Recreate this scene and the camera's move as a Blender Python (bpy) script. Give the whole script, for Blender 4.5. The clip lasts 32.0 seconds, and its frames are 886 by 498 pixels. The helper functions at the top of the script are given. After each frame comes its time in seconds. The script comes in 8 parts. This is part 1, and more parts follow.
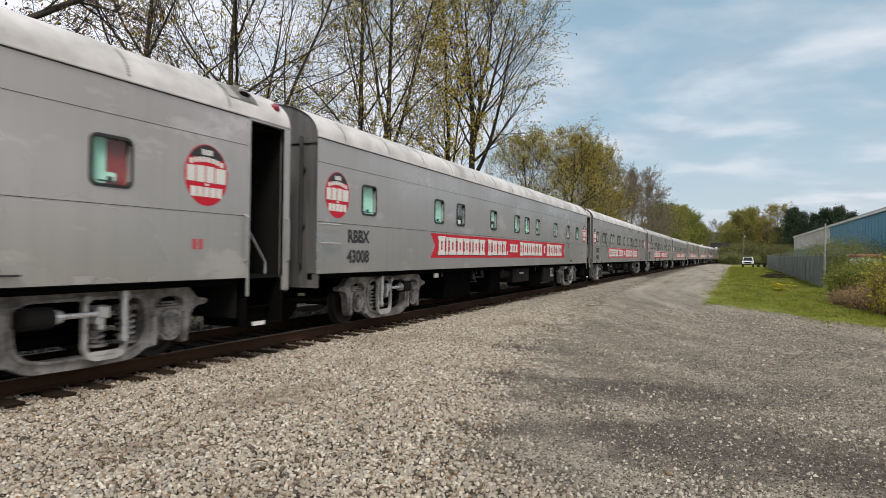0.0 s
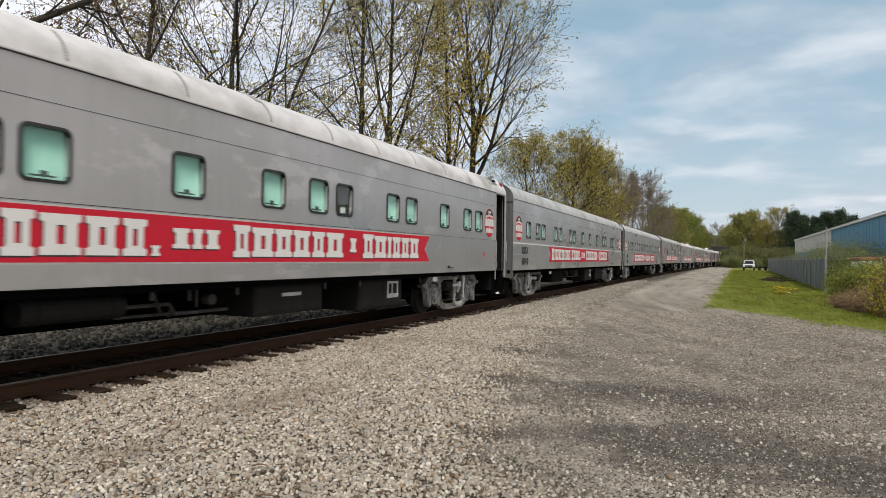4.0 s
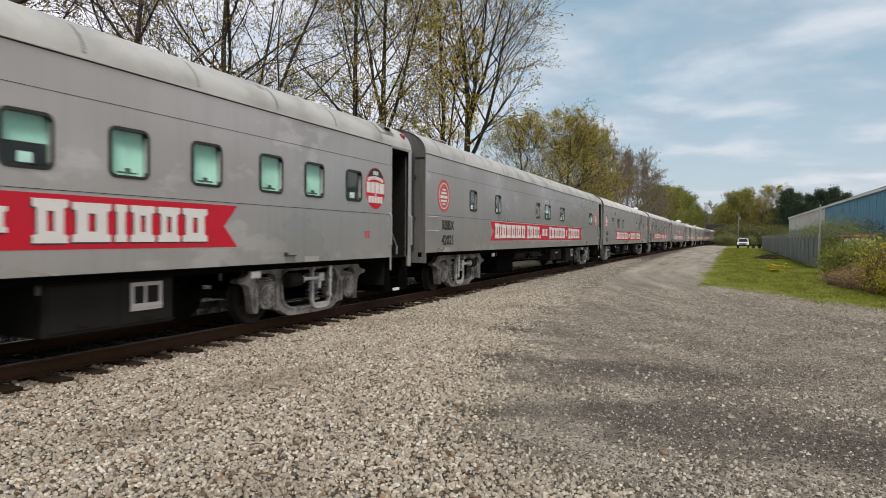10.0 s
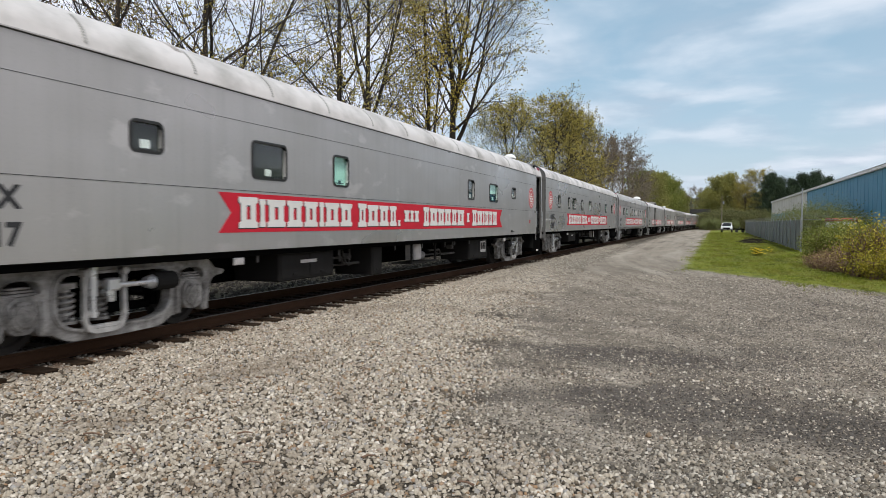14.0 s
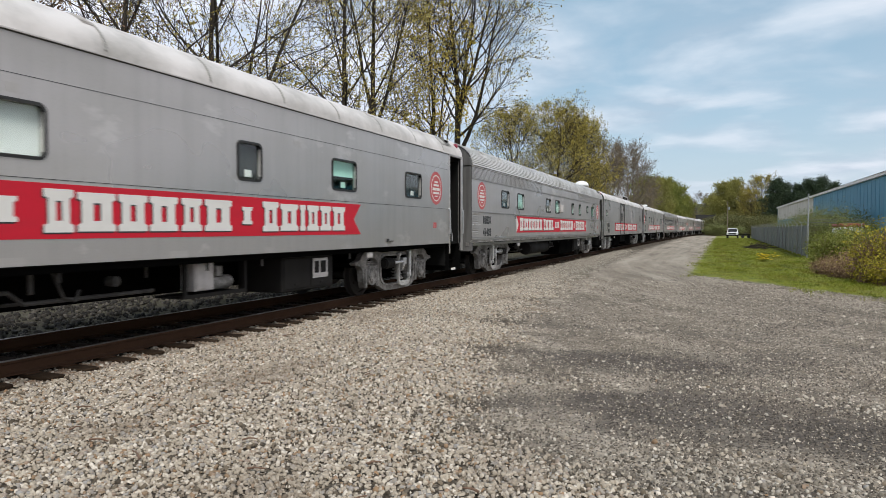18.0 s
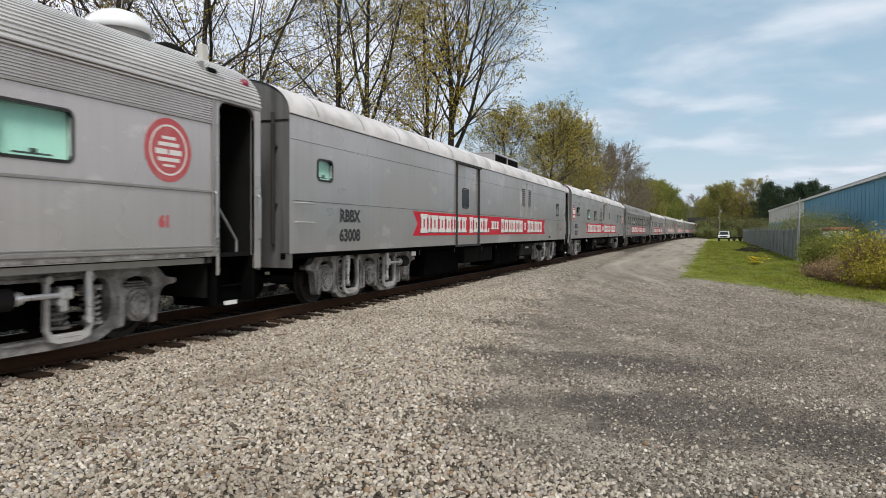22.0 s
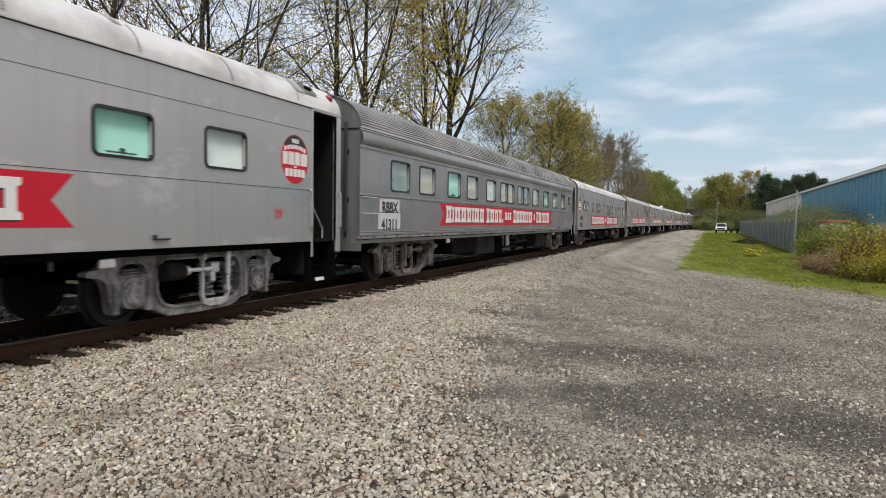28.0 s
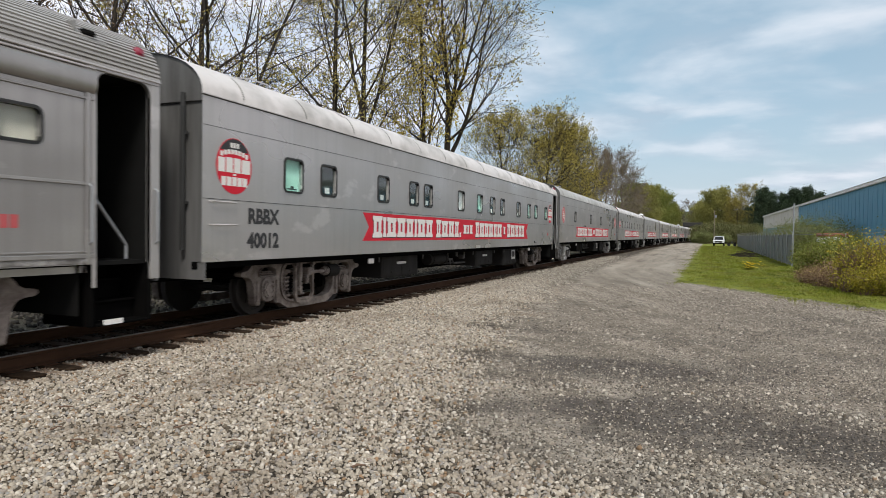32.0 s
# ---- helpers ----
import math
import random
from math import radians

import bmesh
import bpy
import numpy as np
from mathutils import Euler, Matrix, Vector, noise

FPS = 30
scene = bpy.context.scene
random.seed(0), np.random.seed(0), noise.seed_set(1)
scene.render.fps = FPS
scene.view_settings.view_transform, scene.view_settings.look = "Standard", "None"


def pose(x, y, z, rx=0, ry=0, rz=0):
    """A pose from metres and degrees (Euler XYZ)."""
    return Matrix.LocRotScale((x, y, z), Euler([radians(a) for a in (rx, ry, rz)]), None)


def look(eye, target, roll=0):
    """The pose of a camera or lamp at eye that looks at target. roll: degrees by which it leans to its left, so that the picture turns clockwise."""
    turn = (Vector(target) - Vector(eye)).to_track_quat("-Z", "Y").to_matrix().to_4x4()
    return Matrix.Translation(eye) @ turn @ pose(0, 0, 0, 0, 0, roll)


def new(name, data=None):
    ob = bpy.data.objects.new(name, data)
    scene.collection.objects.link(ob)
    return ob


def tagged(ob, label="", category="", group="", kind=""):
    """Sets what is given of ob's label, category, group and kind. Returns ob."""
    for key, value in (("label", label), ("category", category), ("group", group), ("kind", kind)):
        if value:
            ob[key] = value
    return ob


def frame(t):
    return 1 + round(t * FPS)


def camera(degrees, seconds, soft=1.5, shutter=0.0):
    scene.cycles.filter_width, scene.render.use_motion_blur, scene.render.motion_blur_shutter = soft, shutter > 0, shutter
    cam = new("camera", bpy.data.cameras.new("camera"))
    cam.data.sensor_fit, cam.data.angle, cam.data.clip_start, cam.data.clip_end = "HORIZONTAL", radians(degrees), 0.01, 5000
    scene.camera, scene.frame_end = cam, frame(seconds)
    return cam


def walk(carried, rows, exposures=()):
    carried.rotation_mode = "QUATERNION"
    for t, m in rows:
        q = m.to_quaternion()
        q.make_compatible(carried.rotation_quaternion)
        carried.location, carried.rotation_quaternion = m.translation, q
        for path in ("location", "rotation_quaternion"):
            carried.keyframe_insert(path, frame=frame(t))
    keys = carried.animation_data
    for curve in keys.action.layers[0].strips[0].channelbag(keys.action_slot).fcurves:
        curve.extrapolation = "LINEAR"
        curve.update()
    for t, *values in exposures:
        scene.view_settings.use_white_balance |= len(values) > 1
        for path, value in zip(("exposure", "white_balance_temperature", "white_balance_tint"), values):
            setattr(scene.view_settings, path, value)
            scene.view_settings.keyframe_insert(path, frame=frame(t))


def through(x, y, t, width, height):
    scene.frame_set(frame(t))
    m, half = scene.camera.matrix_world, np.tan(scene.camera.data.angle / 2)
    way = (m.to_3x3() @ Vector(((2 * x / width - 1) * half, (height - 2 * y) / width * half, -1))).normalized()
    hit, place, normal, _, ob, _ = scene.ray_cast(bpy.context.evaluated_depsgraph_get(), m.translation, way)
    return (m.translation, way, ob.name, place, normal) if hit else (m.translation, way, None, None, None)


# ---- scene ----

# ---- camera ----
# yaw (to the left of the track's bearing), pitch and roll of the held camera, in degrees
EYE = (0.0, 0.0, 1.69)


def aim(yaw, pitch, roll):
    a, b = radians(yaw), radians(pitch)
    to = (EYE[0] - math.sin(a) * math.cos(b), EYE[1] + math.cos(a) * math.cos(b), EYE[2] + math.sin(b))
    return look(EYE, to, roll)


cam = camera(67.65, 32.0, soft=0.55, shutter=0.2)
walk(cam, [(t, aim(a, b, c)) for t, a, b, c in (
    (0.0, 23.275, 0.381, 0.804),
    (0.5, 23.335, 0.417, 0.868),
    (1.0, 23.337, 0.430, 0.898),
    (1.5, 23.506, 0.423, 0.905),
    (2.0, 23.478, 0.394, 0.970),
    (2.5, 23.516, 0.409, 0.941),
    (3.0, 23.482, 0.431, 0.872),
    (3.5, 23.410, 0.603, 0.864),
    (5.5, 23.345, 0.807, 0.407),
    (6.0, 23.470, 0.875, 0.445),
    (6.5, 23.359, 0.955, 0.459),
    (7.0, 23.412, 0.894, 0.582),
    (7.5, 23.668, 0.975, 0.512),
    (8.0, 23.801, 1.294, 0.392),
    (8.5, 23.996, 1.371, 0.084),
    (9.0, 24.036, 0.727, 0.011),
    (9.5, 23.325, -0.432, 0.077),
    (10.0, 22.907, -1.077, 0.459),
    (10.5, 22.234, -1.002, 0.845),
    (11.0, 21.692, -1.247, 0.736),
    (11.5, 22.092, -1.696, 0.499),
    (12.0, 22.248, -1.968, 0.070),
    (12.5, 22.096, -2.069, 0.106),
    (13.0, 22.038, -2.051, -0.103),
    (13.5, 21.879, -2.126, -0.036),
    (14.0, 21.717, -2.220, -0.029),
    (14.5, 21.741, -2.114, 0.035),
    (16.5, 22.096, -2.114, 0.193),
    (17.0, 22.173, -1.993, 0.042),
    (17.5, 22.161, -1.753, 0.040),
    (18.0, 22.148, -1.712, -0.076),
    (18.5, 22.169, -1.783, 0.067),
    (19.0, 22.149, -1.823, 0.096),
    (19.5, 22.169, -1.933, 0.070),
    (20.0, 22.261, -1.968, 0.024),
    (20.5, 22.149, -1.721, -0.046),
    (21.0, 21.816, -1.772, 0.074),
    (21.5, 21.505, -1.739, 0.236),
    (22.0, 21.520, -1.651, 0.371),
    (22.5, 21.589, -1.602, 0.379),
    (23.0, 21.691, -1.831, 0.571),
    (23.5, 21.744, -2.130, 0.777),
    (24.0, 21.745, -1.988, 0.877),
    (24.5, 21.649, -2.074, 0.751),
    (25.0, 21.710, -2.014, 0.683),
    (25.5, 21.637, -1.830, 0.590),
    (27.5, 21.425, -2.324, 0.721),
    (28.0, 21.292, -2.515, 0.766),
    (28.5, 21.273, -2.373, 0.627),
    (29.0, 21.308, -2.245, 0.650),
    (29.5, 21.345, -2.098, 0.671),
    (30.0, 21.279, -1.952, 0.755),
    (30.5, 21.202, -1.783, 0.779),
    (31.0, 21.147, -1.696, 0.732),
    (31.5, 21.142, -1.505, 0.767),
    (32.0, 21.140, -1.389, 0.804),
)], exposures=[(0.0, 0.24, 6500, 10), (4.0, 0.24, 6500, 10), (8.0, 0.19, 6500, 11), (9.5, 0.19, 6550, 11), (12.0, 0.27, 6520, 10), (14.0, 0.29, 6230, 10), (17.5, 0.30, 6260, 10), (20.0, 0.28, 6300, 10), (32.0, 0.29, 6360, 10)])

# ---- world and sun ----
SUN_EL, SUN_AZ = 52.0, 150.0
world = bpy.data.worlds.new("sky")
scene.world = world
world.use_nodes = True
wn, wl = world.node_tree.nodes, world.node_tree.links
wn.clear()
w_out, w_bg = wn.new("ShaderNodeOutputWorld"), wn.new("ShaderNodeBackground")
w_sky = wn.new("ShaderNodeTexSky")
w_sky.sky_type, w_sky.sun_disc = "NISHITA", False
w_sky.sun_elevation, w_sky.sun_rotation = radians(SUN_EL), radians(SUN_AZ)
w_sky.air_density, w_sky.dust_density, w_sky.ozone_density = 1.0, 1.5, 0.2
w_co, w_sep = wn.new("ShaderNodeTexCoord"), wn.new("ShaderNodeSeparateXYZ")
wl.new(w_co.outputs["Generated"], w_sep.inputs[0])


def wmath(op, a, b=None):
    n = wn.new("ShaderNodeMath")
    n.operation = op
    for i, v in enumerate((a, b)):
        if v is None:
            continue
        if isinstance(v, (int, float)):
            n.inputs[i].default_value = v
        else:
            wl.new(v, n.inputs[i])
    return n.outputs[0]


# a cloud deck seen in perspective: the direction divided by its height
w_h = wmath("MAXIMUM", w_sep.outputs[2], 0.0)
w_den = wmath("ADD", w_h, 0.12)
w_cx, w_cy = wmath("DIVIDE", w_sep.outputs[0], w_den), wmath("DIVIDE", w_sep.outputs[1], w_den)
w_comb = wn.new("ShaderNodeCombineXYZ")
wl.new(w_cx, w_comb.inputs[0]), wl.new(w_cy, w_comb.inputs[1])
w_no = wn.new("ShaderNodeTexNoise")
w_no.inputs["Scale"].default_value, w_no.inputs["Detail"].default_value = 1.15, 6.0
w_no.inputs["Roughness"].default_value = 0.5
w_no.inputs["Distortion"].default_value = 0.35
wl.new(w_comb.outputs[0], w_no.inputs["Vector"])
w_ramp = wn.new("ShaderNodeValToRGB")
w_ramp.color_ramp.elements[0].position, w_ramp.color_ramp.elements[0].color = 0.43, (0.04, 0.04, 0.04, 1)
w_ramp.color_ramp.elements[1].position, w_ramp.color_ramp.elements[1].color = 0.66, (0.95, 0.95, 0.95, 1)
wl.new(w_no.outputs[0], w_ramp.inputs[0])
w_no2 = wn.new("ShaderNodeTexNoise")
w_no2.inputs["Scale"].default_value, w_no2.inputs["Detail"].default_value = 2.3, 5.0
wl.new(w_comb.outputs[0], w_no2.inputs["Vector"])
w_ramp2 = wn.new("ShaderNodeValToRGB")
w_ramp2.color_ramp.elements[0].position, w_ramp2.color_ramp.elements[0].color = 0.40, (3.7, 4.6, 5.5, 1)
w_ramp2.color_ramp.elements[1].position, w_ramp2.color_ramp.elements[1].color = 0.60, (6.7, 7.1, 7.6, 1)
wl.new(w_no2.outputs[0], w_ramp2.inputs[0])
w_mix = wn.new("ShaderNodeMix")
w_mix.data_type = "RGBA"
# the deck closes towards the west, behind the train
w_west = wmath("MAXIMUM", wmath("MULTIPLY", wmath("ADD", w_sep.outputs[0], 0.18), -1.5), 0.0)

w_lit = wn.new("ShaderNodeMix")
w_lit.data_type = "RGBA"
w_lit.inputs[7].default_value = (8.8, 8.8, 9.5, 1)
wl.new(wmath("MINIMUM", wmath("MULTIPLY", w_west, 1.1), 0.85), w_lit.inputs["Factor"]), wl.new(w_ramp2.outputs[0], w_lit.inputs[6])
w_thin = wn.new("ShaderNodeMix")
w_thin.data_type = "RGBA"
w_thin.inputs["Factor"].default_value = 0.6
w_thin.inputs[7].default_value = (3.0, 4.75, 5.7, 1)
wl.new(w_sky.outputs[0], w_thin.inputs[6]), wl.new(w_thin.outputs[2], w_mix.inputs[6])
# and pale cloud gathers in the east
w_east = wmath("MAXIMUM", wmath("MULTIPLY", wmath("SUBTRACT", w_sep.outputs[0], 0.12), 1.6), 0.0)
w_pale = wn.new("ShaderNodeMix")
w_pale.data_type = "RGBA"
w_pale.inputs[7].default_value = (7.1, 6.75, 7.05, 1)
wl.new(wmath("MINIMUM", w_east, 0.7), w_pale.inputs["Factor"]), wl.new(w_lit.outputs[2], w_pale.inputs[6])
wl.new(w_pale.outputs[2], w_mix.inputs[7])
wl.new(wmath("MINIMUM", wmath("ADD", w_ramp.outputs[0], wmath("ADD", w_west, w_east)), 0.96), w_mix.inputs["Factor"])
# pale haze low over the horizon
w_haze = wn.new("ShaderNodeMix")
w_haze.data_type = "RGBA"
w_haze.inputs[7].default_value = (6.1, 6.4, 7.0, 1)
wl.new(wmath("MULTIPLY", wmath("EXPONENT", wmath("MULTIPLY", w_h, -9.0)), 0.75), w_haze.inputs["Factor"])
wl.new(w_mix.outputs[2], w_haze.inputs[6])
w_bg.inputs[1].default_value = 0.1
wl.new(w_haze.outputs[2], w_bg.inputs[0])
wl.new(w_bg.outputs[0], w_out.inputs[0])

sun_data = bpy.data.lights.new("sun", "SUN")
sun_data.energy, sun_data.angle, sun_data.color = 2.6, radians(16), (1.0, 0.95, 0.88)
sun = new("sun", sun_data)
_a, _e = radians(SUN_AZ), radians(SUN_EL)
sun.matrix_world = look((math.sin(_a) * math.cos(_e) * 50, math.cos(_a) * math.cos(_e) * 50, math.sin(_e) * 50), (0, 0, 0))


# ---- materials ----
class Nodes:
    def __init__(self, name, base=(0.5, 0.5, 0.5), rough=0.6, metal=0.0, spec=0.5):
        self.m = bpy.data.materials.new(name)
        self.m.use_nodes = True
        self.t = self.m.node_tree
        self.b = self.t.nodes["Principled BSDF"]
        self.b.inputs["Base Color"].default_value = (*base, 1)
        self.b.inputs["Roughness"].default_value = rough
        self.b.inputs["Metallic"].default_value = metal
        self.b.inputs["Specular IOR Level"].default_value = spec

    def link(self, a, b):
        self.t.links.new(a, b)

    def coords(self, kind="Object", scale=(1, 1, 1)):
        if kind == "World":
            out = self.t.nodes.new("ShaderNodeNewGeometry").outputs["Position"]
        else:
            out = self.t.nodes.new("ShaderNodeTexCoord").outputs[kind]
            shift = self.t.nodes.new("ShaderNodeVectorMath")
            shift.operation = "ADD"
            far = self.math("MULTIPLY", self.random(), 60.0)
            self.link(out, shift.inputs[0]), self.link(far, shift.inputs[1])
            out = shift.outputs[0]
        mp = self.t.nodes.new("ShaderNodeMapping")
        mp.inputs["Scale"].default_value = scale
        self.link(out, mp.inputs["Vector"])
        return mp.outputs[0]

    def noise(self, co, scale, detail=4.0, rough=0.55):
        n = self.t.nodes.new("ShaderNodeTexNoise")
        n.inputs["Scale"].default_value, n.inputs["Detail"].default_value, n.inputs["Roughness"].default_value = scale, detail, rough
        self.link(co, n.inputs["Vector"])
        return n.outputs[0]

    def voronoi(self, co, scale, feature="F1"):
        n = self.t.nodes.new("ShaderNodeTexVoronoi")
        n.feature = feature
        n.inputs["Scale"].default_value = scale
        self.link(co, n.inputs["Vector"])
        return n

    def ramp(self, fac, *stops):
        n = self.t.nodes.new("ShaderNodeValToRGB")
        e = n.color_ramp.elements
        while len(e) < len(stops):
            e.new(0.5)
        for el, (p, c) in zip(e, stops):
            el.position = p
            el.color = (*c, 1) if isinstance(c, tuple) else (c, c, c, 1)
        self.link(fac, n.inputs[0])
        return n.outputs[0]

    def mix(self, fac, a, b, blend="MIX"):
        n = self.t.nodes.new("ShaderNodeMix")
        n.data_type, n.blend_type = "RGBA", blend
        for v, i in ((fac, 0), (a, 6), (b, 7)):
            if isinstance(v, (int, float)):
                n.inputs[i].default_value = v if i == 0 else (v, v, v, 1)
            elif isinstance(v, tuple):
                n.inputs[i].default_value = (*v, 1)
            else:
                self.link(v, n.inputs[i])
        return n.outputs[2]

    def math(self, op, a, b=0.0, c=None, clamp=False):
        n = self.t.nodes.new("ShaderNodeMath")
        n.operation, n.use_clamp = op, clamp
        for i, v in enumerate((a, b, c)):
            if v is None:
                continue
            if isinstance(v, (int, float)):
                n.inputs[i].default_value = v
            else:
                self.link(v, n.inputs[i])
        return n.outputs[0]

    def bump(self, h, strength=0.3, dist=0.01):
        n = self.t.nodes.new("ShaderNodeBump")
        n.inputs["Strength"].default_value, n.inputs["Distance"].default_value = strength, dist
        self.link(h, n.inputs["Height"])
        self.link(n.outputs[0], self.b.inputs["Normal"])

    def color(self, out):
        self.link(out, self.b.inputs["Base Color"])
        return self

    def rough(self, out):
        self.link(out, self.b.inputs["Roughness"])
        return self

    def random(self):
        return self.t.nodes.new("ShaderNodeObjectInfo").outputs["Random"]

    def island(self):
        return self.t.nodes.new("ShaderNodeNewGeometry").outputs["Random Per Island"]


def worn(name, base, rough=0.5, metal=0.0, amount=0.25, scale=3.0, stretch=(1, 1, 1), dirt=(0.06, 0.05, 0.04), grain=60.0, bump=0.06, spec=0.5):
    """Paint or metal with stains at one scale and grain at another."""
    k = Nodes(name, base, rough, metal, spec)
    co = k.coords("Object", stretch)
    big = k.noise(co, scale, 5.0)
    fine = k.noise(k.coords("Object"), grain, 3.0)
    c = k.mix(k.ramp(big, (0.42, 0.0), (0.72, amount)), base, dirt)
    c = k.mix(k.ramp(fine, (0.35, 0.0), (0.75, 0.12)), c, tuple(min(1, v * 1.35) for v in base))
    k.color(c)
    k.rough(k.ramp(big, (0.3, max(0.05, rough - 0.08)), (0.7, min(1, rough + 0.15))))
    if bump:
        k.bump(fine, bump, 0.004)
    return k.m


def side_paint(name, base, metal, rough, grime=1.0):
    """Silver coach paint: faint vertical streaks, touched-up sprayed areas, grime."""
    k = Nodes(name, base, rough, metal, 0.28)
    streak = k.noise(k.coords("Object", (1, 2.2, 0.10)), 3.0, 6.0, 0.6)
    cloud = k.noise(k.coords("Object", (1, 0.30, 0.55)), 1.0, 3.0)
    spray = k.noise(k.coords("Object", (1, 0.55, 1.1)), 1.3, 5.0, 0.6)
    c = k.mix(k.ramp(streak, (0.45, 0.0), (0.85, min(1.0, 0.34 * grime))), base, tuple(v * 0.62 for v in base))
    c = k.mix(k.ramp(cloud, (0.42, 0.0), (0.62, min(1.0, 0.40 * grime))), c, tuple(v * (1.0 - 0.2 * grime) for v in base))
    c = k.mix(k.ramp(spray, (0.59, 0.0), (0.65, 0.42)), c, tuple(min(1, v * 1.45) for v in base))
    c = k.mix(k.ramp(k.noise(k.coords("Object"), 45.0, 3.0), (0.55, 0.0), (0.8, 0.14)), c, (0.10, 0.09, 0.08))
    k.color(c)
    k.rough(k.ramp(cloud, (0.35, rough - 0.08), (0.65, rough + 0.14)))
    k.bump(k.noise(k.coords("Object", (1, 0.7, 0.7)), 2.4, 2.0), 0.16, 0.012)
    return k.m


M = {}
M["side"] = side_paint("silver_coach_paint", (0.47, 0.447, 0.43), 0.58, 0.33)
M["side_b"] = side_paint("warm_silver_coach_paint", (0.445, 0.415, 0.395), 0.58, 0.33)
M["steel"] = side_paint("dull_stainless", (0.37, 0.35, 0.335), 0.62, 0.36, 1.6)
M["bright_side"] = side_paint("bright_stainless", (0.505, 0.475, 0.462), 0.55, 0.34)
M["roof"] = worn("white_roof_paint", (0.63, 0.595, 0.572), 0.5, 0.0, 0.75, 1.3, (1, 0.8, 1), (0.22, 0.21, 0.19), 30)
M["roof_grey"] = worn("grey_white_roof_paint", (0.44, 0.43, 0.405), 0.5, 0.0, 0.7, 1.3, (1, 0.8, 1), (0.20, 0.19, 0.17), 30)
M["roof_dull"] = worn("dull_fluted_roof_metal", (0.40, 0.38, 0.36), 0.5, 0.3, 0.7, 1.2, (1, 0.4, 1), (0.10, 0.09, 0.08), 30)
M["roof_flute"] = worn("fluted_roof_metal", (0.64, 0.62, 0.60), 0.42, 0.3, 0.45, 1.2, (1, 0.4, 1), (0.16, 0.15, 0.14), 30)
M["end"] = worn("dark_end_paint", (0.040, 0.040, 0.039), 0.7, 0.0, 0.6, 2.0, (3, 3, 0.3), (0.014, 0.013, 0.012), 40, 0.06, 0.2)
M["end_wall"] = worn("streaked_grey_end_paint", (0.135, 0.132, 0.127), 0.6, 0.1, 0.75, 1.6, (3, 3, 0.25), (0.035, 0.032, 0.028), 40, 0.06, 0.3)
# underframe tones set below soot, with the shade under the floors in them
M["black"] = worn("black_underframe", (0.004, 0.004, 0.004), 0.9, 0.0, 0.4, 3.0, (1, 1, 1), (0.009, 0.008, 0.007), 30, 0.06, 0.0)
M["box"] = worn("shade_black_box_paint", (0.009, 0.009, 0.0088), 0.85, 0.0, 0.5, 2.5, (1, 1, 1), (0.025, 0.021, 0.017), 35, 0.06, 0.02)
M["box_grey"] = worn("shade_grey_box_paint", (0.019, 0.018, 0.017), 0.8, 0.0, 0.6, 2.5, (1, 1, 0.5), (0.02, 0.018, 0.016), 35, 0.06, 0.1)
M["cabinet"] = worn("dusty_cabinet_paint", (0.075, 0.072, 0.068), 0.75, 0.0, 0.8, 3.0, (1, 1, 0.5), (0.02, 0.018, 0.016), 35, 0.06, 0.2)
def casting(name, base, dirt):
    k = Nodes(name, base, 0.6, 0.0, 0.35)
    grime = k.noise(k.coords("Object"), 3.4, 6.0, 0.65)
    fine = k.noise(k.coords("Object"), 22.0, 5.0, 0.7)
    c = k.mix(k.ramp(grime, (0.38, 0.0), (0.60, 0.80)), base, dirt)
    c = k.mix(k.ramp(fine, (0.50, 0.0), (0.70, 0.55)), c, tuple(v * 0.6 for v in dirt))
    c = k.mix(k.ramp(fine, (0.28, 0.45), (0.42, 0.0)), c, tuple(min(1.0, v * 1.5) for v in base))
    k.color(c)
    k.bump(fine, 0.35, 0.01)
    return k.m


M["truck"] = casting("grey_truck_paint", (0.37, 0.355, 0.335), (0.07, 0.062, 0.054))
M["truck_light"] = worn("pale_grey_casting", (0.50, 0.485, 0.46), 0.5, 0.0, 0.6, 5.0, (1, 1, 1), (0.10, 0.09, 0.08), 30, 0.1)
M["truck_rust"] = casting("rusty_truck_paint", (0.25, 0.215, 0.19), (0.07, 0.05, 0.04))
M["bright"] = worn("bright_aluminium", (0.72, 0.72, 0.72), 0.3, 0.6, 0.2, 8.0, (1, 1, 1), (0.2, 0.2, 0.2), 50)
M["wheel"] = worn("wheel_steel", (0.014, 0.012, 0.011), 0.8, 0.0, 0.4, 6.0)
M["niche"] = worn("grey_niche_paint", (0.20, 0.195, 0.185), 0.7, 0.0, 0.4, 5.0)
M["seam"] = worn("grimy_seam", (0.06, 0.058, 0.055), 0.8, 0.0, 0.4, 2.0)
M["gasket"] = Nodes("black_rubber", (0.018, 0.018, 0.018), 0.5).m
M["red"] = worn("red_banner_paint", (0.54, 0.014, 0.032), 0.55, 0.0, 0.22, 2.0, (1, 0.6, 2), (0.25, 0.04, 0.045), 60, 0.06, 0.2)
M["white"] = worn("white_lettering", (0.72, 0.70, 0.66), 0.55, 0.0, 0.12, 5.0, (1, 1, 1), (0.35, 0.33, 0.3), 60)
M["plate"] = worn("grey_white_plate_paint", (0.56, 0.545, 0.52), 0.55, 0.0, 0.4, 4.0, (1, 1, 1), (0.36, 0.34, 0.32), 40)
M["ink"] = worn("black_lettering", (0.022, 0.022, 0.024), 0.6, 0.0, 0.1, 5.0)
